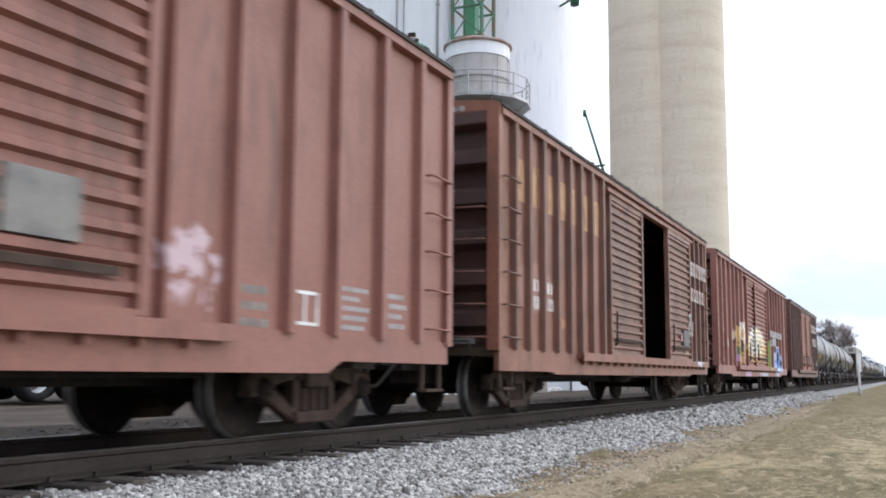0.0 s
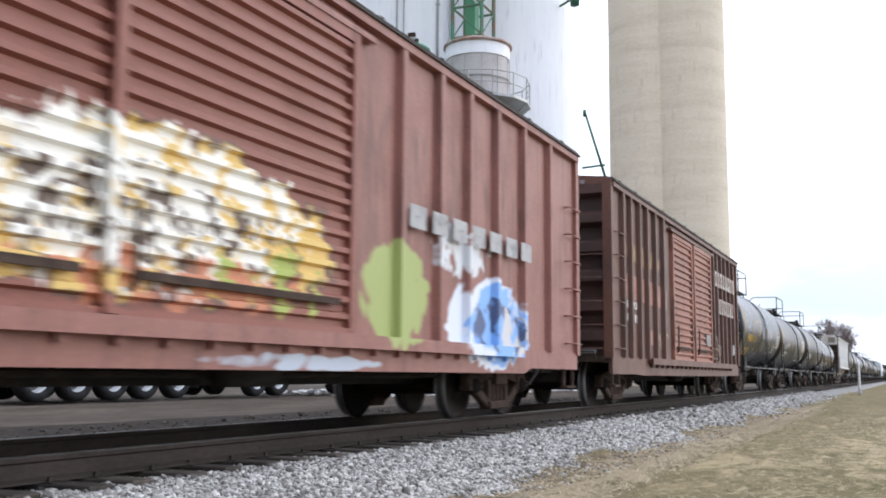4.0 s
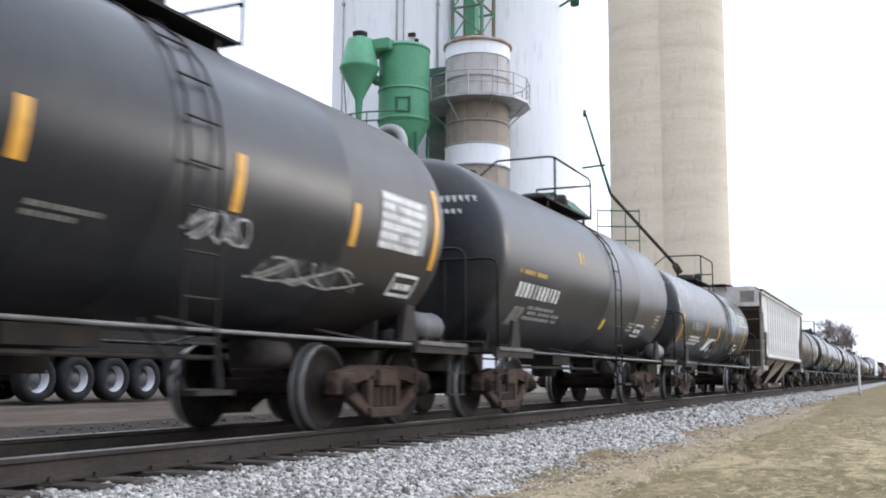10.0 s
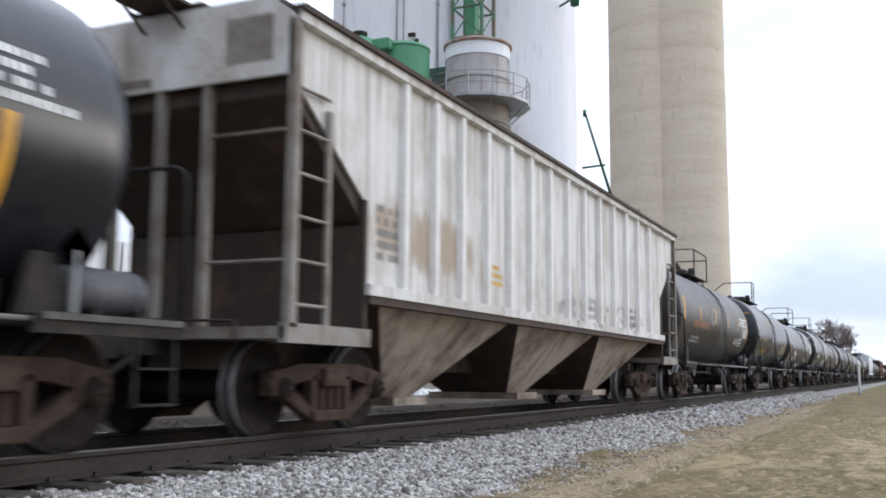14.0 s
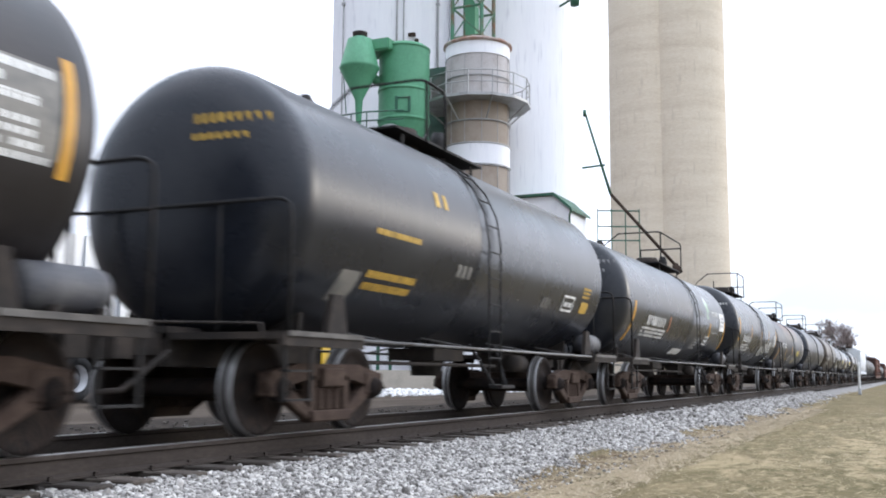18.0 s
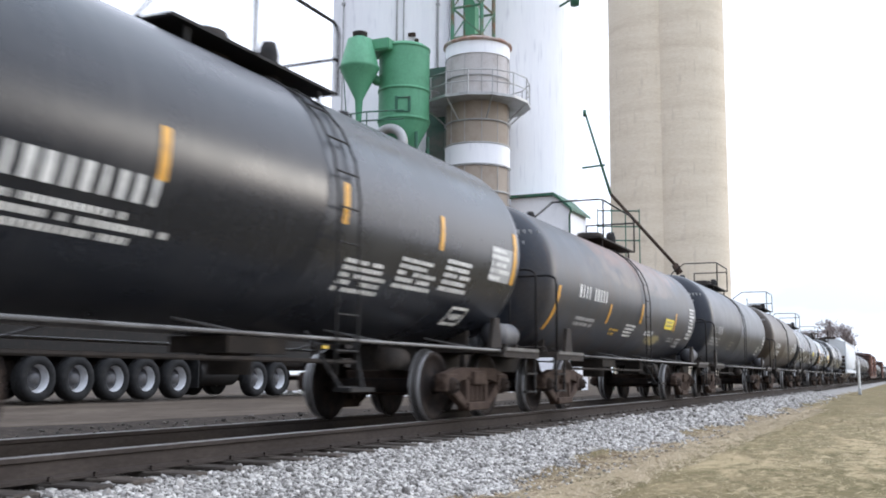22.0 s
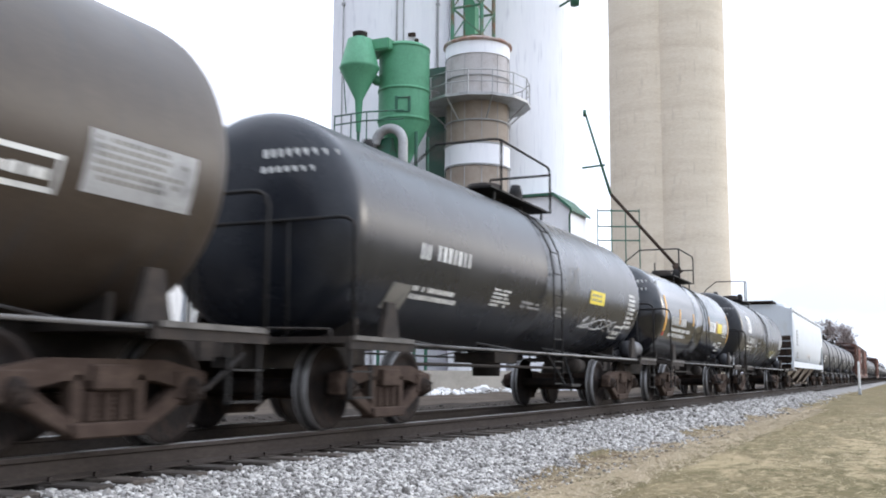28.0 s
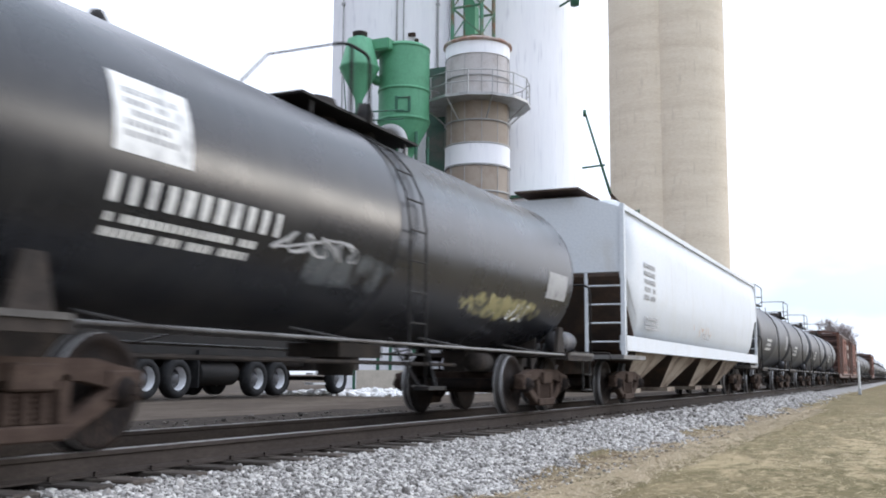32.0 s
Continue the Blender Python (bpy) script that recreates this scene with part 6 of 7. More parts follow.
def hopper_ribbed(key):
    yf, yr = 114.9, 130.5
    half, mid = (yr - yf) / 2, (yr + yf) / 2
    car = thing("hopper_car", "dirty white ribbed covered hopper car with tan chutes", "hopper car", "hopper cars of the train")
    z0, z1 = 1.37, 3.65
    for x in (-1, 1):
        bm = B()
        poly = [(-half, z1), (-half, 3.15), (-half + 1.3, 2.25), (-half + 1.3, z0), (half - 1.3, z0), (half - 1.3, 2.25), (half, 3.15), (half, z1)]
        prism(bm, poly, "x", x * 1.40, x * 1.43)
        part("side_sheet", bm, HOP, car)
        bm = B()
        a, b = sorted((x * 1.38, x * 1.52))
        bx(bm, a, b, -half, half, z1 - 0.02, z1 + 0.07)
        chord = part("top_chord", bm, HOP, car)
        bm = B()
        a2, b2 = sorted((x * 1.36, x * 1.56))
        bx(bm, a2, b2, -half - 0.03, half + 0.03, z1 + 0.07, z1 + 0.12)
        part("roof_edge", bm, HOPDARK, chord, "dark rusty roof edge")
        bm = B()
        bx(bm, a, b, -half + 1.3, half - 1.3, z0 - 0.05, z0 + 0.06)
        sill = part("side_sill", bm, HOP, car)
        # dark brown strip: rust and the sill's shadow line in one colour
        bm = B()
        a2, b2 = sorted((x * 1.37, x * 1.5))
        bx(bm, a2, b2, -half + 1.32, half - 1.32, z0 - 0.13, z0 - 0.05)
        part("sill_flange", bm, HOPDARK, sill, "dark strip for the rust and shadow line under the sill")
    pb = B()
    prism(pb, [(1.43, -0.07), (1.50, -0.05), (1.50, 0.05), (1.43, 0.07)], "z", z0, z1 - 0.02)
    pm = mesh("side_post", pb, HOPPOST)
    for y in (117.0, 117.76, 118.5, 119.3, 120.1, 120.9, 121.75, 122.6, 123.5, 124.4, 125.3, 126.2, 127.1, 128.05):
        for r in (0, 180):
            o = part("side_post", pm, None, car)
            o.matrix_basis = pose(0, y - mid if r == 0 else y - mid, 0, 0, 0, r)
    bm = B()
    prism(bm, [(-1.48, 3.74), (-1.3, 3.86), (1.3, 3.86), (1.48, 3.74), (1.48, 3.68), (-1.48, 3.68)], "y", -half, half)
    part("roof", bm, HOPROOF, car)
    bm = B()
    bx(bm, -0.42, 0.42, -half - 0.02, half + 0.02, 3.93, 3.96)
    for k in range(10):
        y = -half + 0.6 + k * (2 * half - 1.2) / 9
        bx(bm, -0.38, 0.38, y - 0.04, y + 0.04, 3.86, 3.93)
    part("roof_walk", bm, HOPDARK, car)
    hb = B()
    bx(hb, -0.35, 0.35, -0.9, 0.9, 3.84, 3.9)
    hm = mesh("hatch", hb, HOP)
    for k in range(5):
        o = part("hatch", hm, None, car)
        o.location = (0.95 if k % 2 else -0.95, -half + 1.9 + k * 2.9, 0)
    bm = B()
    n, w = 3, (2 * half - 3.4) / 3
    for k in range(n):
        cb = B()
        y0 = -half + 1.7 + k * w
        chute(cb, y0 + 0.02, y0 + w - 0.02, 1.38, 0.30, z0)
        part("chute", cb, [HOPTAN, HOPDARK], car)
    bx(bm, -0.2, 0.2, -half + 0.2, half - 0.2, 0.6, 0.95)
    part("centre_sill", bm, HOPDARK, car)
    for s in (-1, 1):
        bm = B()
        prism(bm, [(s * (half - 0.05), z1), (s * (half - 0.05), 3.0), (s * (half - 2.3), 1.3), (s * (half - 2.3), 1.5), (s * (half - 0.25), z1)], "x", -1.39, 1.39)
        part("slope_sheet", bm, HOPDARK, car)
        eb = B()
        prism(eb, [(-1.46, 3.15), (1.46, 3.15), (1.46, 3.7), (1.2, 3.88), (-1.2, 3.88), (-1.46, 3.7)], "y", s * (half + 0.02), s * (half + 0.05))
        sheet = part("end_sheet", eb, HOP, car)
        if s < 0:
            for x0, x1, za, zb in ((0.75, 1.25, 3.3, 3.72), (-1.2, -0.75, 3.2, 3.3), (-0.45, -0.1, 3.2, 3.28)):
                gb = B()
                bx(gb, x0, x1, s * (half + 0.056), s * (half + 0.05), za, zb)
                part("end_plate", gb, HOPGRIME, sheet, "grimy plate")
            gb = B()
            y0, y1 = sorted((s * (half + 0.42), s * (half + 0.03)))
            bx(gb, -0.25, 0.3, y0, y1, 3.93, 3.96)
            for q in (-0.2, 0.25):
                tube(gb, (q, s * (half + 0.38), 3.93), (q, s * (half + 0.05), 3.72), 0.018, 6)
            part("brake_step", gb, HOPDARK, sheet, "dark grating step")
        for x in (-1, 1):
            cb = B()
            a, b = sorted((x * 1.42, x * 1.5))
            bx(cb, a, b, s * half - 0.05, s * half + 0.05, 0.95, z1)
            part("corner_post", cb, HOPGRIME, car)
            cb = B()
            a, b = sorted((x * 0.5, x * 0.58))
            bx(cb, a, b, s * half - 0.04, s * half + 0.04, 0.95, 3.2)
            part("end_post", cb, HOPGRIME, car)
        cb = B()
        bx(cb, -0.04, 0.04, s * half - 0.04, s * half + 0.04, 0.95, 3.2)
        part("end_post", cb, HOPGRIME, car)
        pbm = B()
        y0, y1 = sorted((s * (half - 1.35), s * (half + 0.1)))
        bx(pbm, -1.48, 1.48, y0, y1, 0.86, 0.96)
        bx(pbm, 1.42, 1.5, y0, y1, 0.82, 0.99)
        part("end_deck", pbm, HOPGRIME, car)
        lb = B()
        yl = s * (half - 0.58)
        bx(lb, 1.44, 1.48, yl - 0.03, yl + 0.03, 0.96, 2.95)
        ladder = part("ladder", lb, HOPGRIME, car)
        for k in range(6):
            z = 1.15 + k * 0.38
            lb = B()
            tube(lb, (1.47, s * half, z), (1.47, yl, z), 0.018, 6)
            part("rung", lb, HOPGRIME, ladder)
            if k in (1, 4):
                lb = B()
                tube(lb, (0.54, s * half, z), (1.45, s * half, z), 0.014, 6)
                part("grab_iron", lb, HOPGRIME, car)
        gb = B()
        y = s * (half - 1.3)
        bx(gb, 1.40, 1.46, y - 0.03, y + 0.03, 0.96, 2.25)
        bx(gb, -1.46, -1.40, y - 0.03, y + 0.03, 0.96, 2.25)
        bx(gb, -1.40, 1.40, y - 0.02, y + 0.02, 0.96, 2.0)
        part("bulkhead", gb, HOPDARK, car)
    rng = random.Random(9)
    for (y0, y1, za, zb, n, m) in ((116.45, 116.95, 1.7, 2.3, 5, "dim"), (119.2, 119.9, 1.7, 2.0, 3, "yellow"), (123.6, 124.3, 1.5, 1.9, 3, "grey"), (126.3, 127.0, 1.5, 1.9, 3, "dim")):
        bm = B()
        for k in range(n):
            lettering(bm, y0 - mid, y1 - mid, za + (zb - za) * k / n, za + (zb - za) * (k + 0.6) / n, 1.431, None, 6, rng, 0.25, 0.003)
        part("lettering", bm, M[m], car)["kind"] = "stuff"
    add_truck(car, -half + 1.4, key)
    add_truck(car, half - 1.4, key)
    add_couplers(car, half + 0.05, half + 0.05)
    return place(car, mid)


def hopper_smooth(key):
    yf, yr = 264.7, 282.9
    half, mid = (yr - yf) / 2, (yr + yf) / 2
    car = thing("hopper_car", "clean white smooth-sided covered hopper car", "hopper car", "hopper cars of the train")
    prof = [(-1.28, 1.28), (-1.42, 1.6), (-1.48, 2.3), (-1.46, 3.2), (-1.40, 3.74), (-0.7, 3.98), (0.7, 3.98), (1.40, 3.74), (1.46, 3.2), (1.48, 2.3), (1.42, 1.6), (1.28, 1.28)]
    bm = B()
    # barrel; its lower end corners are cut back
    rows = []
    for y, lift in ((-half, 0.95), (-half + 1.2, 0.0), (half - 1.2, 0.0), (half, 0.95)):
        rows.append([bm.verts.new((x, y, max(z, 1.28 + lift * 1.3))) for x, z in prof])
    for a, b in zip(rows, rows[1:]):
        for k in range(len(prof) - 1):
            bm.faces.new((a[k], a[k + 1], b[k + 1], b[k])).smooth = True
        bm.faces.new((a[-1], a[0], b[0], b[-1]))
    bm.faces.new(rows[0])
    bm.faces.new(rows[-1][::-1])
    part("barrel", bm, WHITEHOP, car)
    for x in (-1, 1):
        bm = B()
        a, b = sorted((x * 1.36, x * 1.48))
        bx(bm, a, b, -half, half, 1.04, 1.32)
        part("side_sill", bm, WHITEHOP, car)
        bm = B()
        a, b = sorted((x * 1.38, x * 1.46))
        bx(bm, a, b, -half, half, 3.7, 3.8)
        part("top_chord", bm, WHITEHOP, car)
    for k in range(4):
        cb = B()
        w = (2 * half - 3.6) / 4
        chute(cb, -half + 1.8 + k * w + 0.02, -half + 1.8 + (k + 1) * w - 0.02, 1.3, 0.3, 1.28)
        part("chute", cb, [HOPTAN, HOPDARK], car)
    bm = B()
    bx(bm, -0.65, 0.65, -half - 0.2, half + 0.2, 4.10, 4.14)
    for k in range(12):
        y = -half + 0.5 + k * (2 * half - 1.0) / 11
        bx(bm, -0.6, 0.6, y - 0.04, y + 0.04, 3.97, 4.10)
    part("roof_walk", bm, M["frame"], car)
    hb = B()
    lathe(hb, [(3.9, 0.32), (4.06, 0.32), (4.12, 0.2), (4.13, 0.0)], "z", (0.75, 0, 0), 16)
    hm = mesh("hatch", hb, WHITEHOP)
    for k in range(10):
        o = part("hatch", hm, None, car)
        o.location = (0, -half + 1.4 + k * (2 * half - 2.8) / 9, 0)
    for s in (-1, 1):
        for x in (-1, 1):
            cb = B()
            a, b = sorted((x * 1.40, x * 1.48))
            bx(cb, a, b, s * half - 0.05, s * half + 0.05, 0.95, 3.8)
            part("corner_post", cb, WHITEHOP, car)
            cb = B()
            a, b = sorted((x * 0.7, x * 0.75))
            bx(cb, a, b, s * half - 0.03, s * half + 0.03, 0.95, 2.5)
            part("end_post", cb, WHITEHOP, car)
        for k in range(4):
            cb = B()
            tube(cb, (0.7, s * half, 1.2 + k * 0.35), (1.42, s * half, 1.2 + k * 0.35), 0.016, 6)
            part("rung", cb, WHITEHOP, car)
        db = B()
        y0, y1 = sorted((s * (half - 1.6), s * (half + 0.1)))
        bx(db, -1.46, 1.46, y0, y1, 0.88, 0.96)
        part("end_deck", db, M["lightpipe"], car)
        sb = B()
        prism(sb, [(s * (half + 0.01), 2.50), (s * (half + 0.01), 2.43), (s * (half - 1.3), 1.08), (s * (half - 1.3), 1.16)], "x", -1.355, 1.355)
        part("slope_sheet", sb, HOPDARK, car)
        wb = B()
        lathe(wb, [(-0.03, 0.2), (-0.03, 0.28), (0.03, 0.28), (0.03, 0.2), (-0.03, 0.2)], "y", (-0.4, s * (half + 0.14), 1.7), 18)
        bx(wb, -0.43, -0.37, s * (half + 0.14) - 0.02, s * (half + 0.14) + 0.02, 1.5, 1.9)
        tube(wb, (-0.4, s * half, 1.7), (-0.4, s * (half + 0.14), 1.7), 0.02, 6)
        part("brake_wheel", wb, M["frame"], car)
    sb = B()
    bx(sb, -0.2, 0.2, -half + 0.2, half - 0.2, 0.6, 0.95)
    part("centre_sill", sb, HOPDARK, car)
    rng = random.Random(3)
    for (y0, y1, za, zb, n) in ((266.2, 267.2, 2.1, 2.9, 5), (266.2, 267.4, 1.5, 1.8, 3), (272.5, 273.5, 1.5, 1.7, 2)):
        bm = B()
        for k in range(n):
            lettering(bm, y0 - mid, y1 - mid, za + (zb - za) * k / n, za + (zb - za) * (k + 0.6) / n, 1.482, None, 7, rng, 0.3, 0.004)
        part("lettering", bm, M["grey"], car)["kind"] = "stuff"
    add_truck(car, -half + 1.8, key)
    add_truck(car, half - 1.8, key)
    add_couplers(car, half + 0.05, half + 0.05)
    return place(car, mid)


hopper_ribbed(200)
hopper_smooth(201)

# the rest of the train, far down the line: copies of the last tank car and of a boxcar
y = 294.9
BOX_SOURCE = [c for c, _ in CARS if c.name.startswith("boxcar")][3]
for kind in "ttt" + "bb" + "tttt" + "btt" + "tttttttttt":
    half = 4.75 if kind == "t" else 7.32
    y += 1.15 + half + (0.05 if kind == "b" else 0)
    c = copy_thing(FIRST_TAIL if kind == "t" else BOX_SOURCE, pose(0, y, 0))
    CARS.append((c, y))
    y += half + 1.15


# ---- grain elevator ----
CONC = mat("cream_concrete", (0.67, 0.588, 0.472), 0.9, 0, (0.595, 0.512, 0.402), 0.3, 0.6, 8, 0.15, 3, stretch=(0.5, 0.5, 4), dirt=(0.47, 0.40, 0.315), dirt_amt=0.25, spec=0.2)
WHITEW = mat("white_painted_silo", (0.88, 0.88, 0.905), 0.75, 0, (0.83, 0.83, 0.865), 0.5, 0.55, 10, 0.1, 4, stretch=(2, 2, 0.12), dirt=(0.64, 0.64, 0.69), dirt_amt=0.3)
GREEN = mat("green_enamel", (0.09, 0.30, 0.165), 0.55, 0, (0.07, 0.245, 0.13), 0.8, 0.45, 20, 0.06, 8, dirt=(0.05, 0.17, 0.10), dirt_amt=0.25)
MESH = mat("dryer_screen_grey", (0.50, 0.47, 0.46), 0.8, 0, (0.40, 0.36, 0.34), 1.0, 0.5, 60, 0.3, 40)
TANB = mat("dryer_tan", (0.36, 0.30, 0.245), 0.8, 0, (0.29, 0.225, 0.18), 0.8, 0.5, 40, 0.2, 30)
GALV = mat("galvanised", (0.40, 0.40, 0.40), 0.5, 0.4, (0.3, 0.29, 0.28), 2, 0.5)
TOWER = mat("green_lattice_rusty", (0.06, 0.2, 0.12), 0.65, 0, (0.2, 0.1, 0.06), 1.1, 0.6)
DKGREEN = mat("dark_green_steel", (0.03, 0.12, 0.075), 0.6, 0, (0.06, 0.06, 0.05), 2, 0.4)


def silo(name, x, y, r, top, material, label, joint, seg=64):
    s = thing(name, label, "silo", "silos of the grain elevator", at=pose(x, y, 0))
    bm = B()
    prof, z = [(-0.4, r)], joint
    while z < top:
        prof += [(z - 0.03, r), (z, r - 0.0012), (z + 0.03, r)]
        z += joint
    prof.append((top, r))
    lathe(bm, prof, "z", (0, 0, 0), seg)
    part("wall", bm, material, s)
    bm = B()
    lathe(bm, [(top, r + 0.1), (top + 0.3, r + 0.1), (top + 0.8, 0.0)], "z", (0, 0, 0), seg)
    part("roof", bm, material, s)
    return s


silo("concrete_silo", -10.45, 72.5, 2.9, 42, CONC, "tall cream concrete grain silo with faint pour lines", 1.5)
silo("concrete_silo", -7.74, 72.65, 2.9, 42, CONC, "tall cream concrete grain silo with faint pour lines", 1.5)
w1 = silo("white_silo", -18.4, 46.4, 3.25, 38, WHITEW, "tall white painted grain silo with pipes up its wall", 50.0)
w2 = silo("white_silo", -12.6, 49.2, 3.55, 38, WHITEW, "tall white painted grain silo", 50.0)
for u, rr in ((0.2, 0.05), (0.55, 0.035), (2.35, 0.06), (-2.6, 0.03)):
    bm = B()
    q = math.sqrt(3.25 ** 2 - u ** 2) + 0.1
    px, py = u * 0.883 + 0.467 * q, u * 0.467 - 0.883 * q
    tube(bm, (px, py, 4), (px, py, 36), rr, 8)
    for k in range(8):
        bx(bm, px - 0.09, px + 0.09, py - 0.06, py + 0.06, 5 + k * 3.7, 5.12 + k * 3.7)
    part("wall_pipe", bm, GALV, w1)
bm = B()
bx(bm, 2.1, 2.5, -2.42, -2.2, 17.8, 17.98)
bx(bm, 2.45, 2.6, -2.25, -2.05, 17.5, 17.7)
bx(bm, 1.4, 1.5, -3.0, -2.8, 16.9, 17.4)
part("wall_bracket", bm, M["frame"], w1)
bm = B()
tube(bm, (3.2, -1.3, 19.7), (4.5, -2.4, 19.7), 0.06, 8)
lathe(bm, [(19.2, 0.0), (19.2, 0.22), (19.75, 0.26), (19.75, 0.0)], "z", (4.4, -2.4, 0), 14)
part("spout_bracket", bm, DKGREEN, w2)


def make_dryer():
    d = thing("grain_dryer", "round grain dryer tower banded white, grey screen and tan", "grain dryer", at=pose(-11.9, 42.9, 0))
    R = 1.55
    for nm, z0, z1, r, m in (("lower_screen", 2.2, 10.2, R - 0.06, TANB), ("white_band", 10.2, 11.3, R, WHITEW), ("tan_screen", 11.3, 13.4, R - 0.06, TANB),
                             ("grey_screen", 13.4, 15.55, R - 0.04, MESH), ("top_band", 15.55, 16.15, R, WHITEW), ("base_drum", -0.2, 2.2, R - 0.2, WHITEW)):
        bm = B()
        lathe(bm, [(z0, r), (z1, r)], "z", (0, 0, 0), 48)
        part(nm, bm, m, d)
    bm = B()
    lathe(bm, [(16.15, R), (16.2, R + 0.12), (16.3, R + 0.1), (16.75, 0.5), (16.75, 0.0)], "z", (0, 0, 0), 48)
    part("cone_roof", bm, mat("dryer_roof_rust", (0.34, 0.2, 0.15), 0.8, 0, (0.5, 0.47, 0.45), 1.5, 0.6), d, "rust-edged cone roof")
    for k in range(12):
        bm = B()
        a = k * math.tau / 12
        c, s = math.cos(a) * R, math.sin(a) * R
        tube(bm, (c, s, 2.2), (c, s, 10.2), 0.02, 6)
        tube(bm, (c, s, 11.3), (c, s, 15.55), 0.014, 6)
        part("rib", bm, GALV, d)
    for z in (12.35, 14.5, 10.25, 11.26, 9.0, 7.5):
        bm = B()
        lathe(bm, [(z - 0.04, R), (z, R + 0.05), (z + 0.04, R)], "z", (0, 0, 0), 40)
        part("hoop", bm, GALV, d)
    # service platform
    bm = B()
    lathe(bm, [(13.25, R), (13.25, 2.55), (13.38, 2.55), (13.38, R)], "z", (0, 0, 0), 14, False)
    part("platform", bm, GALV, d)
    railing = None
    for z in (14.45, 13.9):
        bm = B()
        lathe(bm, [(z - 0.028, 2.5), (z, 2.53), (z + 0.028, 2.5), (z, 2.47), (z - 0.028, 2.5)], "z", (0, 0, 0), 14)
        ring = part("railing" if railing is None else "mid_rail", bm, GALV, railing or d)
        railing = railing or ring
    pb = B()
    tube(pb, (2.5, 0, 13.35), (2.5, 0, 14.45), 0.03, 6)
    pm = mesh("rail_post", pb, GALV)
    for k in range(14):
        part("rail_post", pm, None, railing).matrix_basis = pose(0, 0, 0, 0, 0, k * 360 / 14)
    for k in range(7):
        bm = B()
        a = k * math.tau / 7
        c, s = math.cos(a), math.sin(a)
        tube(bm, (c * R, s * R, 12.4), (c * 2.45, s * 2.45, 13.25), 0.04, 6)
        part("brace", bm, GALV, d)
    # lattice leg tower above
    w, ox, oy = 0.76, -0.2, -0.09

    def bar(nm, p, q, r):
        bm = B()
        tube(bm, (p[0] + ox, p[1] + oy, p[2]), (q[0] + ox, q[1] + oy, q[2]), r, 6)
        part(nm, bm, TOWER, d)
    for x in (-w, w):
        for y in (-w, w):
            bar("tower_post", (x, y, 16.4), (x, y, 26), 0.1)
    for k in range(6):
        z = 16.6 + k * 1.5
        for x in (-w, w):
            bar("tower_girt", (x, -w, z), (x, w, z), 0.06)
            bar("tower_brace", (x, -w, z), (x, w, z + 1.5), 0.04)
        for y in (-w, w):
            bar("tower_girt", (-w, y, z), (w, y, z), 0.06)
            bar("tower_brace", (w, y, z), (-w, y, z + 1.5), 0.045)
    bm = B()
    bx(bm, -0.5, 0.0, -0.35, 0.15, 16.7, 26)
    part("bucket_leg", bm, GREEN, d)
    bm = B()
    pipe(bm, [(0.5, -0.6, 17.9), (0.1, -0.9, 18.6), (0.45, -0.9, 19.4)], 0.12, 8)
    part("spout", bm, WHITEW, d)
    return d


make_dryer()


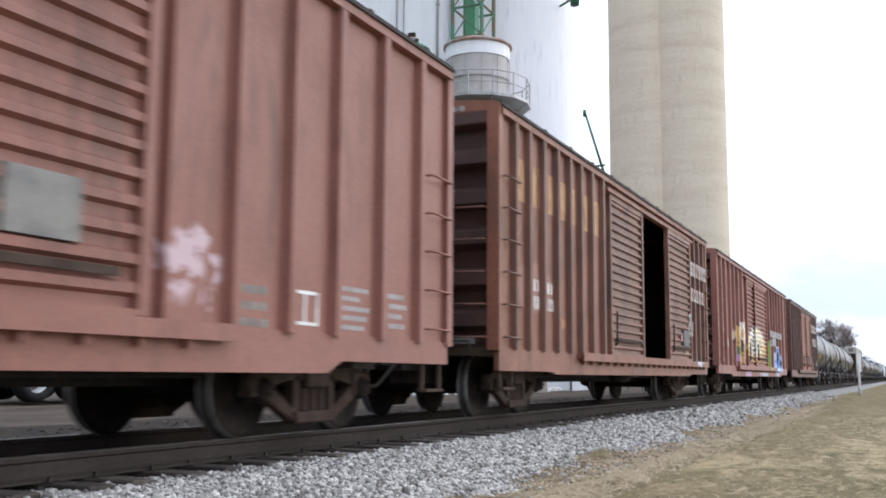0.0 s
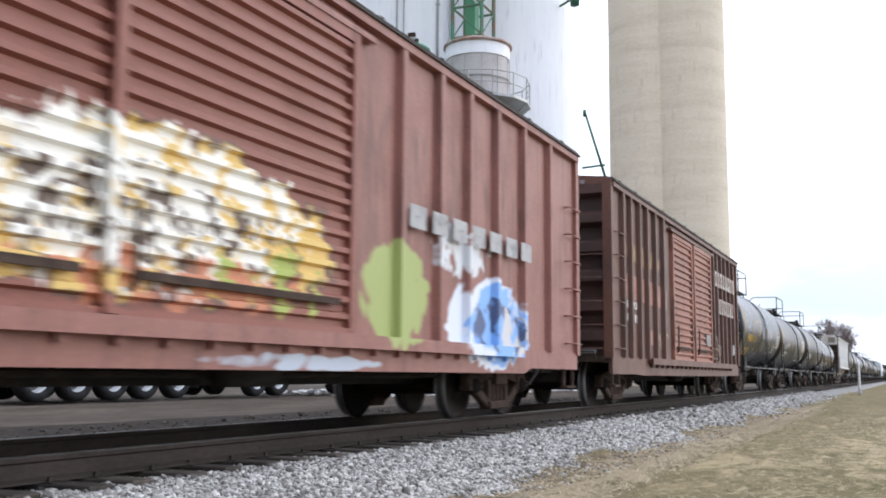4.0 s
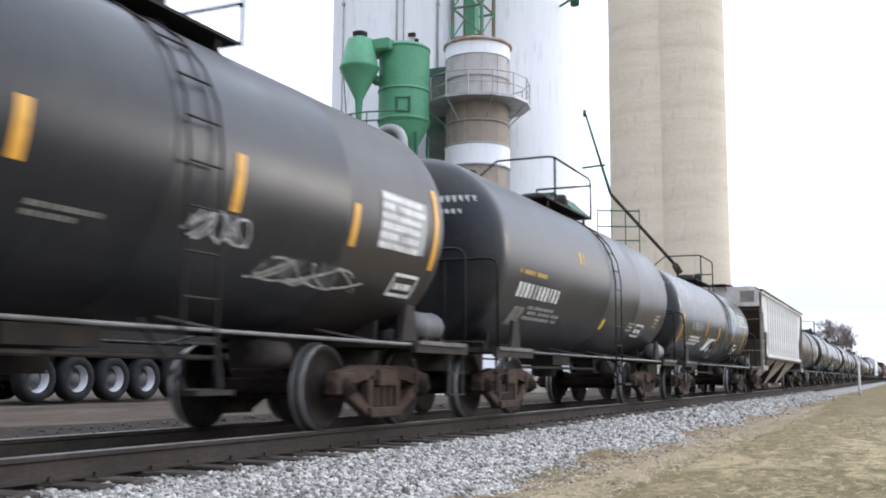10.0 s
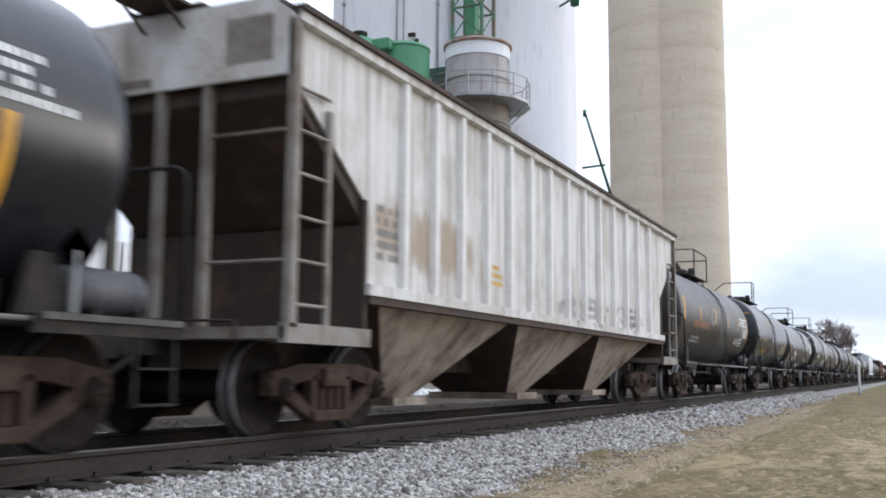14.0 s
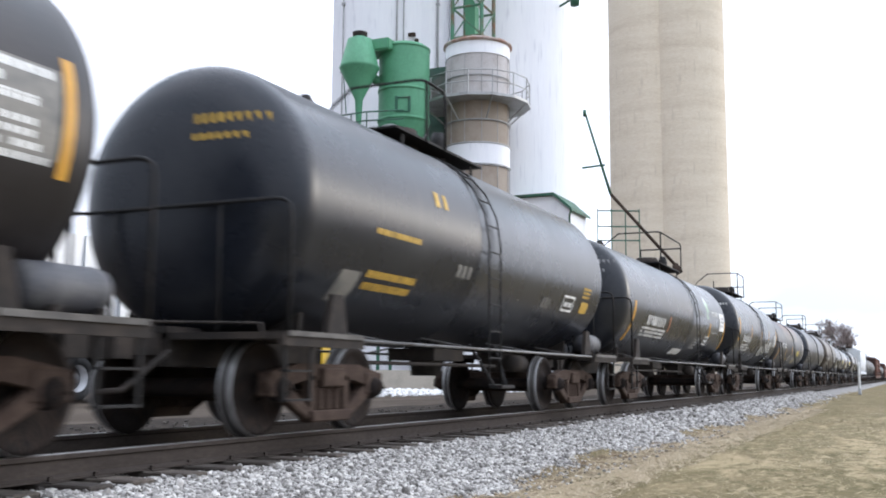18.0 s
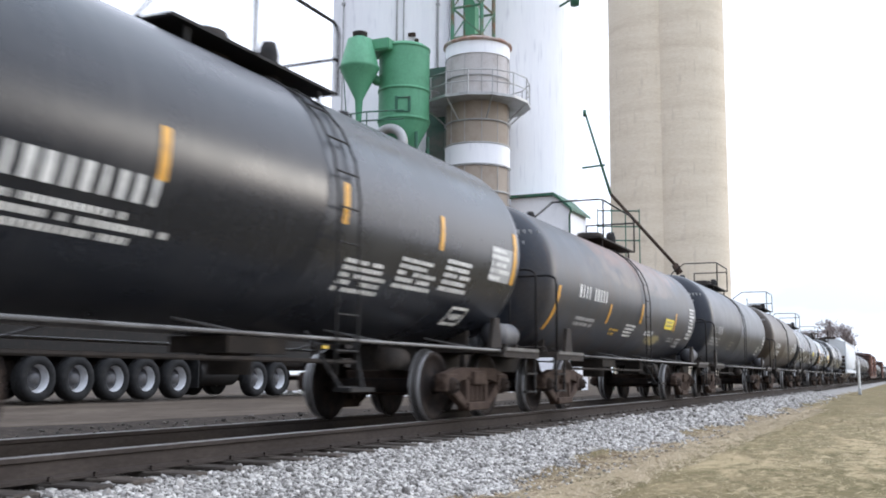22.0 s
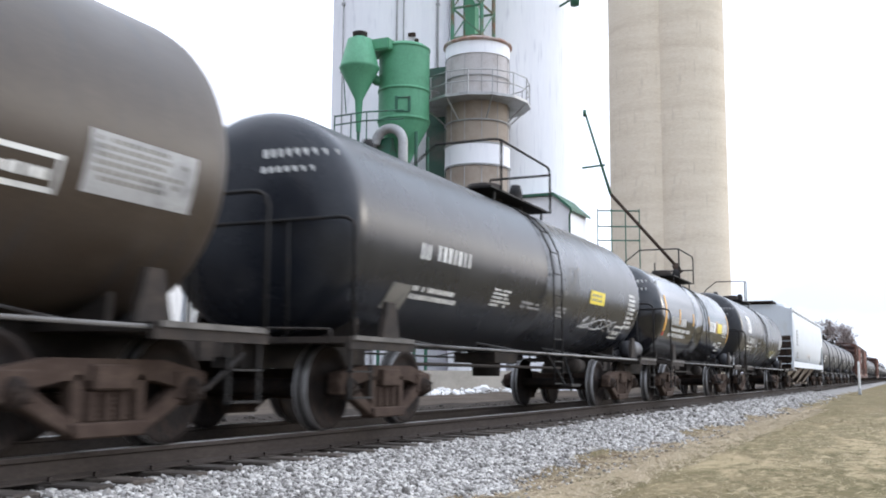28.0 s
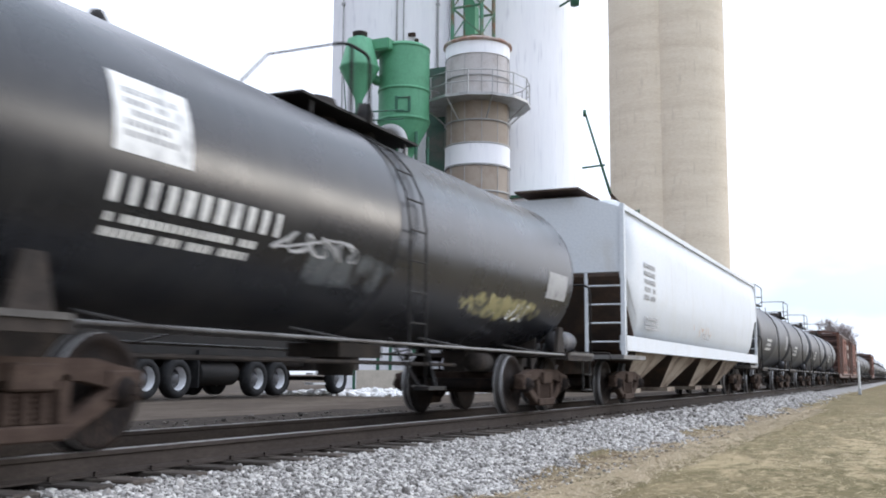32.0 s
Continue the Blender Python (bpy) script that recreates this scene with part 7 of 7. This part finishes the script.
def make_collector():
    c = thing("dust_collector", "bright green dust collector with cyclone and filter drum", "dust collector", at=pose(0, 0, 0))
    fx, fy, R = -14.38, 40.0, 1.18
    bm = B()
    lathe(bm, [(15.84, 0.0), (15.82, R * 0.5), (15.72, R * 0.86), (15.6, R - 0.02), (15.58, R + 0.035), (15.5, R + 0.035), (15.49, R), (15.45, R), (13.62, R), (13.6, R), (13.59, R + 0.04), (13.49, R + 0.04), (13.48, R), (13.45, R), (12.22, R), (12.2, R), (12.19, R + 0.04), (12.09, R + 0.04), (12.08, R), (11.95, R - 0.01), (10.9, 0.62), (10.2, 0.3), (9.6, 0.2)], "z", (fx, fy, 0), 36)
    part("filter_drum", bm, GREEN, c)
    bm = B()
    vx, vy = 0.42, -0.907
    a = Vector((fx, fy, 0)) + Vector((vx, vy, 0)) * (R + 0.01)
    t = Vector((0.907, 0.42, 0))
    for s, e in ((-0.32, -0.27), (0.27, 0.32)):
        p, q = a + t * s, a + t * e
        bx(bm, min(p.x, q.x) - 0.03, max(p.x, q.x) + 0.03, min(p.y, q.y) - 0.03, max(p.y, q.y) + 0.03, 12.35, 13.05)
    for z in (12.35, 13.0):
        tube(bm, a - t * 0.3 + Vector((0, 0, z)), a + t * 0.3 + Vector((0, 0, z)), 0.035, 6)
    part("access_door", bm, DKGREEN, c)
    cx, cy = -15.75, 38.2
    bm = B()
    lathe(bm, [(15.85, 0.25), (15.7, 0.56), (14.45, 0.88), (14.38, 0.92), (14.3, 0.88), (12.9, 0.18), (11.4, 0.1)], "z", (cx, cy, 0), 32)
    part("cyclone", bm, GREEN, c)
    bm = B()
    lathe(bm, [(15.8, 0.3), (15.95, 0.34), (16.05, 0.34), (16.05, 0.0)], "z", (cx, cy, 0), 20)
    part("cyclone_cap", bm, M["under"], c)
    bm = B()
    bx(bm, cx, fx, cy + 0.2, fy - 0.3, 15.2, 15.75)
    bmesh.ops.bevel(bm, geom=bm.edges[:], offset=0.06, segments=2, affect="EDGES")
    part("cross_duct", bm, GREEN, c)
    bm = B()
    pipe(bm, [(fx - 1.25, fy - 1.0, 14.3), (fx - 1.0, fy - 0.8, 14.0), (fx - 0.6, fy - 0.4, 13.95)], 0.22, 10)
    part("elbow_duct", bm, GREEN, c)
    # rail and stays round the cyclone's foot
    bm = B()
    for z in (11.75, 12.15):
        pipe(bm, [(cx - 0.95, cy - 0.5, z - 0.05), (cx + 0.6, cy - 0.5, z), (cx + 2.2, cy + 0.2, z + 0.1)], 0.035, 6)
    for q in (-0.95, -0.1, 0.7):
        tube(bm, (cx + q, cy - 0.5, 10.2), (cx + q, cy - 0.5, 12.15), 0.03, 6)
    tube(bm, (cx - 0.85, cy, 14.4), (cx - 0.65, cy, 12.3), 0.025, 6)
    part("foot_rail", bm, DKGREEN, c)
    # pale bent pipe and the dark fan housing
    bm = B()
    pts = [(fx - 0.05 + 0.7 * math.cos(t), fy - 1.3, 10.85 + 0.7 * math.sin(t)) for t in [math.pi * k / 40 for k in range(41)]][::-1]
    pipe(bm, pts + [(fx + 0.65, fy - 1.3, 2)], 0.22, 14)
    part("bent_pipe", bm, GALV, c)
    bm = B()
    bx(bm, fx - 1.2, fx - 0.1, fy - 1.1, fy - 0.2, 10.2, 11.2)
    part("fan_housing", bm, DKGREEN, c)
    bm = B()
    for dx, dy in ((-0.9, -0.5), (0.9, -0.5), (-0.9, 0.7), (0.9, 0.7)):
        tube(bm, (fx + dx, fy + dy, -0.2), (fx + dx, fy + dy, 11.5), 0.08, 6)
    tube(bm, (cx, cy, -0.2), (cx, cy, 11.6), 0.07, 6)
    part("legs", bm, DKGREEN, c)
    bm = B()
    bx(bm, -14.95, -13.9, 43.6, 44.4, 9.5, 15.8)
    for k in range(5):
        bx(bm, -14.98, -13.87, 43.57, 44.43, 10.2 + k * 1.3, 10.3 + k * 1.3)
    part("side_duct", bm, mat("weathered_duct", (0.045, 0.10, 0.075), 0.8, 0, (0.13, 0.125, 0.11), 0.6, 0.55), c)
    return c


make_collector()


def make_shed():
    s = thing("elevator_shed", "white shed with green roof trim beside the silos", "shed")
    bm = B()
    prism(bm, [(-10.9, -0.3), (-10.9, 9.1), (-8.75, 9.1), (-7.98, 8.45), (-7.98, -0.3)], "y", 44.8, 47.6)
    part("wall", bm, WHITEW, s)
    bm = B()
    for y0, y1 in ((44.6, 47.8),):
        prism(bm, [(-11.0, 9.12), (-11.0, 9.24), (-8.68, 9.24), (-7.8, 8.45), (-7.8, 8.33), (-8.75, 9.12)], "y", y0, y1)
    part("roof", bm, DKGREEN, s)
    bm = B()
    pipe(bm, [(-7.85, 44.7, 8.4), (-7.85, 44.68, 8.3), (-7.93, 44.72, 8.1), (-7.93, 44.72, -0.2)], 0.05, 8)
    part("downpipe", bm, DKGREEN, s)
    bm = B()
    for z in (7.3, 8.0, 8.8):
        tube(bm, (-7.5, 48.0, z), (-5.6, 48.9, z), 0.035, 6)
    for k in range(4):
        x = -7.5 + k * 0.63
        tube(bm, (x, 48.0 + k * 0.3, -0.2), (x, 48.0 + k * 0.3, 8.9), 0.032, 6)
    part("green_landing", bm, DKGREEN, s)
    return s


make_shed()


def make_spout():
    s = thing("loading_spout", "thin dark boom and loading spout reaching over the track", "loading spout")
    bm = B()
    tube(bm, (-6.45, 42.5, 12.35), (-5.6, 43.5, 8.75), 0.05, 8, 0.07)
    lathe(bm, [(12.2, 0.0), (12.2, 0.09), (12.5, 0.08), (12.5, 0.0)], "z", (-6.47, 42.48, 0), 10)
    part("boom", bm, DKGREEN, s)
    bm = B()
    tube(bm, (-5.6, 43.5, 8.75), (-2.96, 45.1, 5.43), 0.075, 8)
    tube(bm, (-3.1, 45.0, 5.6), (-2.9, 45.15, 5.2), 0.16, 8)
    part("spout", bm, M["frame"], s)
    bm = B()
    tube(bm, (-6.7, 42.75, 9.9), (-5.75, 43.2, 10.05), 0.05, 6)
    part("stay", bm, DKGREEN, s)
    return s


make_spout()


# ---- yard behind the track ----
def make_wall():
    bm = B()
    prism(bm, [(-14.9, 37.0), (-7.6, 40.3), (-7.5, 40.05), (-14.8, 36.75)], "z", -0.3, 0.75)
    w = part("bunker_wall", bm, mat("pale_block", (0.5, 0.45, 0.38), 0.9, 0, (0.4, 0.36, 0.3), 1.2, 0.5), None)
    return tagged(w, "low beige concrete bunker wall in the yard", "wall", kind="structure")


make_wall()
SPILL = island_mat("white_rubble", (0.5, 0.48, 0.45), (0.88, 0.88, 0.88), 0.8)
stones("white_rubble", 900, (-13.5, -8.2, 27.0, 36, 1.0), 0.10, SPILL, "pale rubble and leftover snow strewn over the dirt yard", lambda x: np.full_like(x, -0.1), 11)
stones("white_rubble", 260, (-12.5, -8.0, 38, 44, 1.0), 0.16, SPILL, "pale rubble and leftover snow strewn over the dirt yard", lambda x: np.full_like(x, -0.1), 12)
stones("yard_gravel", 2500, (-4.2, -2.4, 8, 34, 1.0), 0.025, DUSTY, "brown gravel between the track and the yard", lambda x: np.interp(x, [-14, -8, -4.5, -3.2], [-0.1, -0.12, -0.16, -0.3]), 13)

TYRE = mat("tyre_rubber", (0.014, 0.0142, 0.015), 0.85, 0, (0.03, 0.03, 0.03), 8, 0.5, spec=0.25)
ALU = mat("dull_rim", (0.66, 0.67, 0.69), 0.5, 0.3, (0.5, 0.5, 0.52), 6, 0.4)
ALUBODY = mat("trailer_aluminium", (0.62, 0.63, 0.64), 0.45, 0.3, (0.52, 0.53, 0.54), 1.5, 0.4, stretch=(1, 3, 0.5))
YELLOW = mat("cab_yellow", (0.62, 0.40, 0.03), 0.45, 0, (0.5, 0.32, 0.03), 3, 0.3)


def road_wheel(r=0.485):
    bm = B()
    lathe(bm, [(0.0, r * 0.6), (0.02, r * 0.62), (0.03, r * 0.93), (-0.02, r), (-0.25, r), (-0.28, r * 0.9), (-0.28, r * 0.5)], "x", (0, 0, 0), 32)
    tm = mesh("tyre", bm, TYRE)
    bm = B()
    lathe(bm, [(0.005, r * 0.64), (0.01, r * 0.61), (-0.03, r * 0.585), (-0.17, r * 0.54), (-0.19, r * 0.5)], "x", (0, 0, 0), 32)
    rm = mesh("rim", bm, ALU)
    bm = B()
    lathe(bm, [(-0.18, r * 0.52), (-0.2, r * 0.46), (-0.185, r * 0.3), (-0.12, r * 0.27), (-0.06, r * 0.22), (-0.05, 0.0)], "x", (0, 0, 0), 24)
    for k in range(10):
        a = k * math.tau / 10
        tube(bm, (-0.2, r * 0.39 * math.cos(a), r * 0.39 * math.sin(a)), (-0.15, r * 0.39 * math.cos(a), r * 0.39 * math.sin(a)), 0.016, 6)
    return tm, rm, mesh("hub", bm, M["dusty"])


def make_semi():
    t = thing("semi_trailer_truck", "parked semi truck with silver multi-axle trailer and part-yellow cab", "truck", at=pose(-10.1, 0, -0.055))
    tm, rm, hm = road_wheel()
    for y in (15.3, 16.4, 17.5, 18.55, 19.7, 23.0, 24.05, 27.4):
        for side in (0, 1):
            w = part("wheel", tm, None, t, "black tyre on a polished rim")
            w.matrix_basis = pose(0 if side == 0 else -2.4, y, 0.485, 0, 0, 0 if side == 0 else 180)
            part("rim", rm, None, w)
            part("hub", hm, None, w, "dull grey hub with wheel nuts")
        bm = B()
        tube(bm, (-2.3, y, 0.485), (-0.15, y, 0.485), 0.07, 8)
        part("axle", bm, M["under"], t)
    bm = B()
    for x in (-1.7, -0.8):
        bx(bm, x - 0.06, x + 0.06, 10.5, 29.0, 0.85, 1.05)
    for y in (15.3, 16.4, 17.5, 18.55, 19.7, 23.0, 24.05):
        bx(bm, -1.85, -0.6, y - 0.1, y + 0.1, 0.55, 0.85)
    part("chassis", bm, M["under"], t)
    bm = B()
    # tapered dump body with ribs
    prism(bm, [(-2.5, 1.86), (-0.02, 1.86), (0.05, 3.6), (-0.3, 3.85), (-2.2, 3.85), (-2.55, 3.6)], "y", 10.2, 25.9)
    part("trailer_body", bm, ALUBODY, t, "silver trailer body")
    for k in range(14):
        bm = B()
        bx(bm, -0.02, 0.08, 10.6 + k * 1.15, 10.72 + k * 1.15, 1.86, 3.6)
        part("body_rib", bm, ALUBODY, t)
    bm = B()
    bx(bm, -0.3, -0.06, 10.3, 25.8, 0.98, 1.85)
    part("sub_frame", bm, M["pipe"], t)
    bm = B()
    bx(bm, -0.5, 0.03, 20.42, 20.46, 0.25, 1.2)
    part("mud_flap", bm, TYRE, t)
    bm = B()
    lathe(bm, [(20.75, 0.0), (20.75, 0.29), (20.8, 0.32), (22.3, 0.32), (22.35, 0.29), (22.35, 0.0)], "y", (-0.42, 0, 0.62), 20)
    part("fuel_tank", bm, M["pipe"], t)
    bm = B()
    bx(bm, -2.3, -0.15, 26.5, 28.0, 0.72, 2.9)
    bx(bm, -2.0, -0.4, 28.0, 29.4, 0.75, 1.9)
    bmesh.ops.bevel(bm, geom=bm.edges[:], offset=0.03, segments=2, affect="EDGES")
    part("cab", bm, M["under"], t, "dark cab")
    bm = B()
    bx(bm, -0.14, -0.06, 26.5, 26.95, 0.72, 1.5)
    part("cab_side_panel", bm, YELLOW, t, "yellow painted panel")
    bm = B()
    bx(bm, -0.155, -0.14, 26.7, 27.7, 1.9, 2.6)
    part("cab_window", bm, M["under"], t)
    bm = B()
    bx(bm, -0.3, 0.0, 25.9, 26.6, 0.3, 0.36)
    bx(bm, -0.28, -0.02, 25.9, 26.6, 0.6, 0.66)
    part("step", bm, ALU, t)
    return t


make_semi()


def make_post():
    p = thing("marker_post", "short white marker post in the grass beside the track", "post", at=pose(3.62, 65.3, -0.43))
    bm = B()
    lathe(bm, [(0.0, 0.07), (1.75, 0.07), (1.95, 0.055), (2.0, 0.0)], "z", (0, 0, 0), 16)
    part("shaft", bm, M["white"], p)
    bm = B()
    lathe(bm, [(0.0, 0.09), (0.35, 0.09), (0.37, 0.07)], "z", (0, 0, 0), 16)
    part("base", bm, M["grey"], p)


make_post()


# ---- bare trees far down the line ----
# bark colour paled to stand in for the haze of distance
BARK = mat("bare_bark", (0.27, 0.225, 0.215), 0.95, 0, (0.3, 0.25, 0.23), 1, 0.5)


def make_tree(x, y, h, seed, width):
    t = thing("bare_tree", "leafless spreading tree with fine brown twigs", "tree", "bare trees by the line", at=pose(x, y, -0.4))
    rng = random.Random(seed)
    trunk, crown = B(), B()
    tube(trunk, (0, 0, 0), (0.1, 0, h * 0.3), 0.4, 8, 0.3)
    part("trunk", trunk, BARK, t)

    def grow(p, d, length, r, n):
        q = p + d * length
        tube(crown, p, q, r, 4, r * 0.6)
        if n == 0:
            return
        for _ in range(3 if n > 2 else 4):
            nd = (d + Vector((rng.uniform(-1, 1) * width, rng.uniform(-1, 1), rng.uniform(-0.25, 0.7))) * 0.75).normalized()
            grow(p + d * length * rng.uniform(0.55, 1), nd, length * rng.uniform(0.6, 0.8), max(r * 0.55, 0.03), n - 1)
    for _ in range(4):
        grow(Vector((0.1, 0, h * 0.28)), Vector((rng.uniform(-0.6, 0.6) * width, rng.uniform(-0.5, 0.5), 1)).normalized(), h * 0.26, 0.2, 5)
    part("crown", crown, BARK, t)
    return t


make_tree(-15.8, 277, 15, 1, 1.0)
make_tree(-11.6, 281, 17.5, 2, 1.1)
make_tree(-7.6, 290, 14.0, 3, 0.9)
make_tree(-14.0, 300, 16.0, 4, 1.1)


# ---- the train runs ----
def motions():
    for car, y0 in CARS:
        walk(car, [(t, pose(0, y0 - SPEED * t, 0)) for t in (0, 8, 16, 24, 32)])
    rate = math.degrees(SPEED / WR)
    where = {}
    for car, y0 in CARS:
        for o in car.children_recursive:
            where[o] = y0
    for w, dy, ty, key in SPIN:
        y0 = where[w] + ty + dy
        first, last = max(0.0, (y0 - 34) / SPEED), min(32.0, (y0 + 4) / SPEED)
        base = lambda t: pose(0, dy, WR, rate * t, 0, 0)
        if last <= 0 or first >= 32:
            walk(w, [(0, base(0)), (32, base(0))])
            continue
        k0, k1 = math.floor(first * 15), math.ceil(last * 15)
        rows = [(k / 15, base(k / 15)) for k in range(k0, min(k1, 480) + 1)]
        if k0 > 0:
            rows = [(0, rows[0][1])] + rows
        if k1 < 480:
            rows.append((32, rows[-1][1]))
        walk(w, rows)


motions()
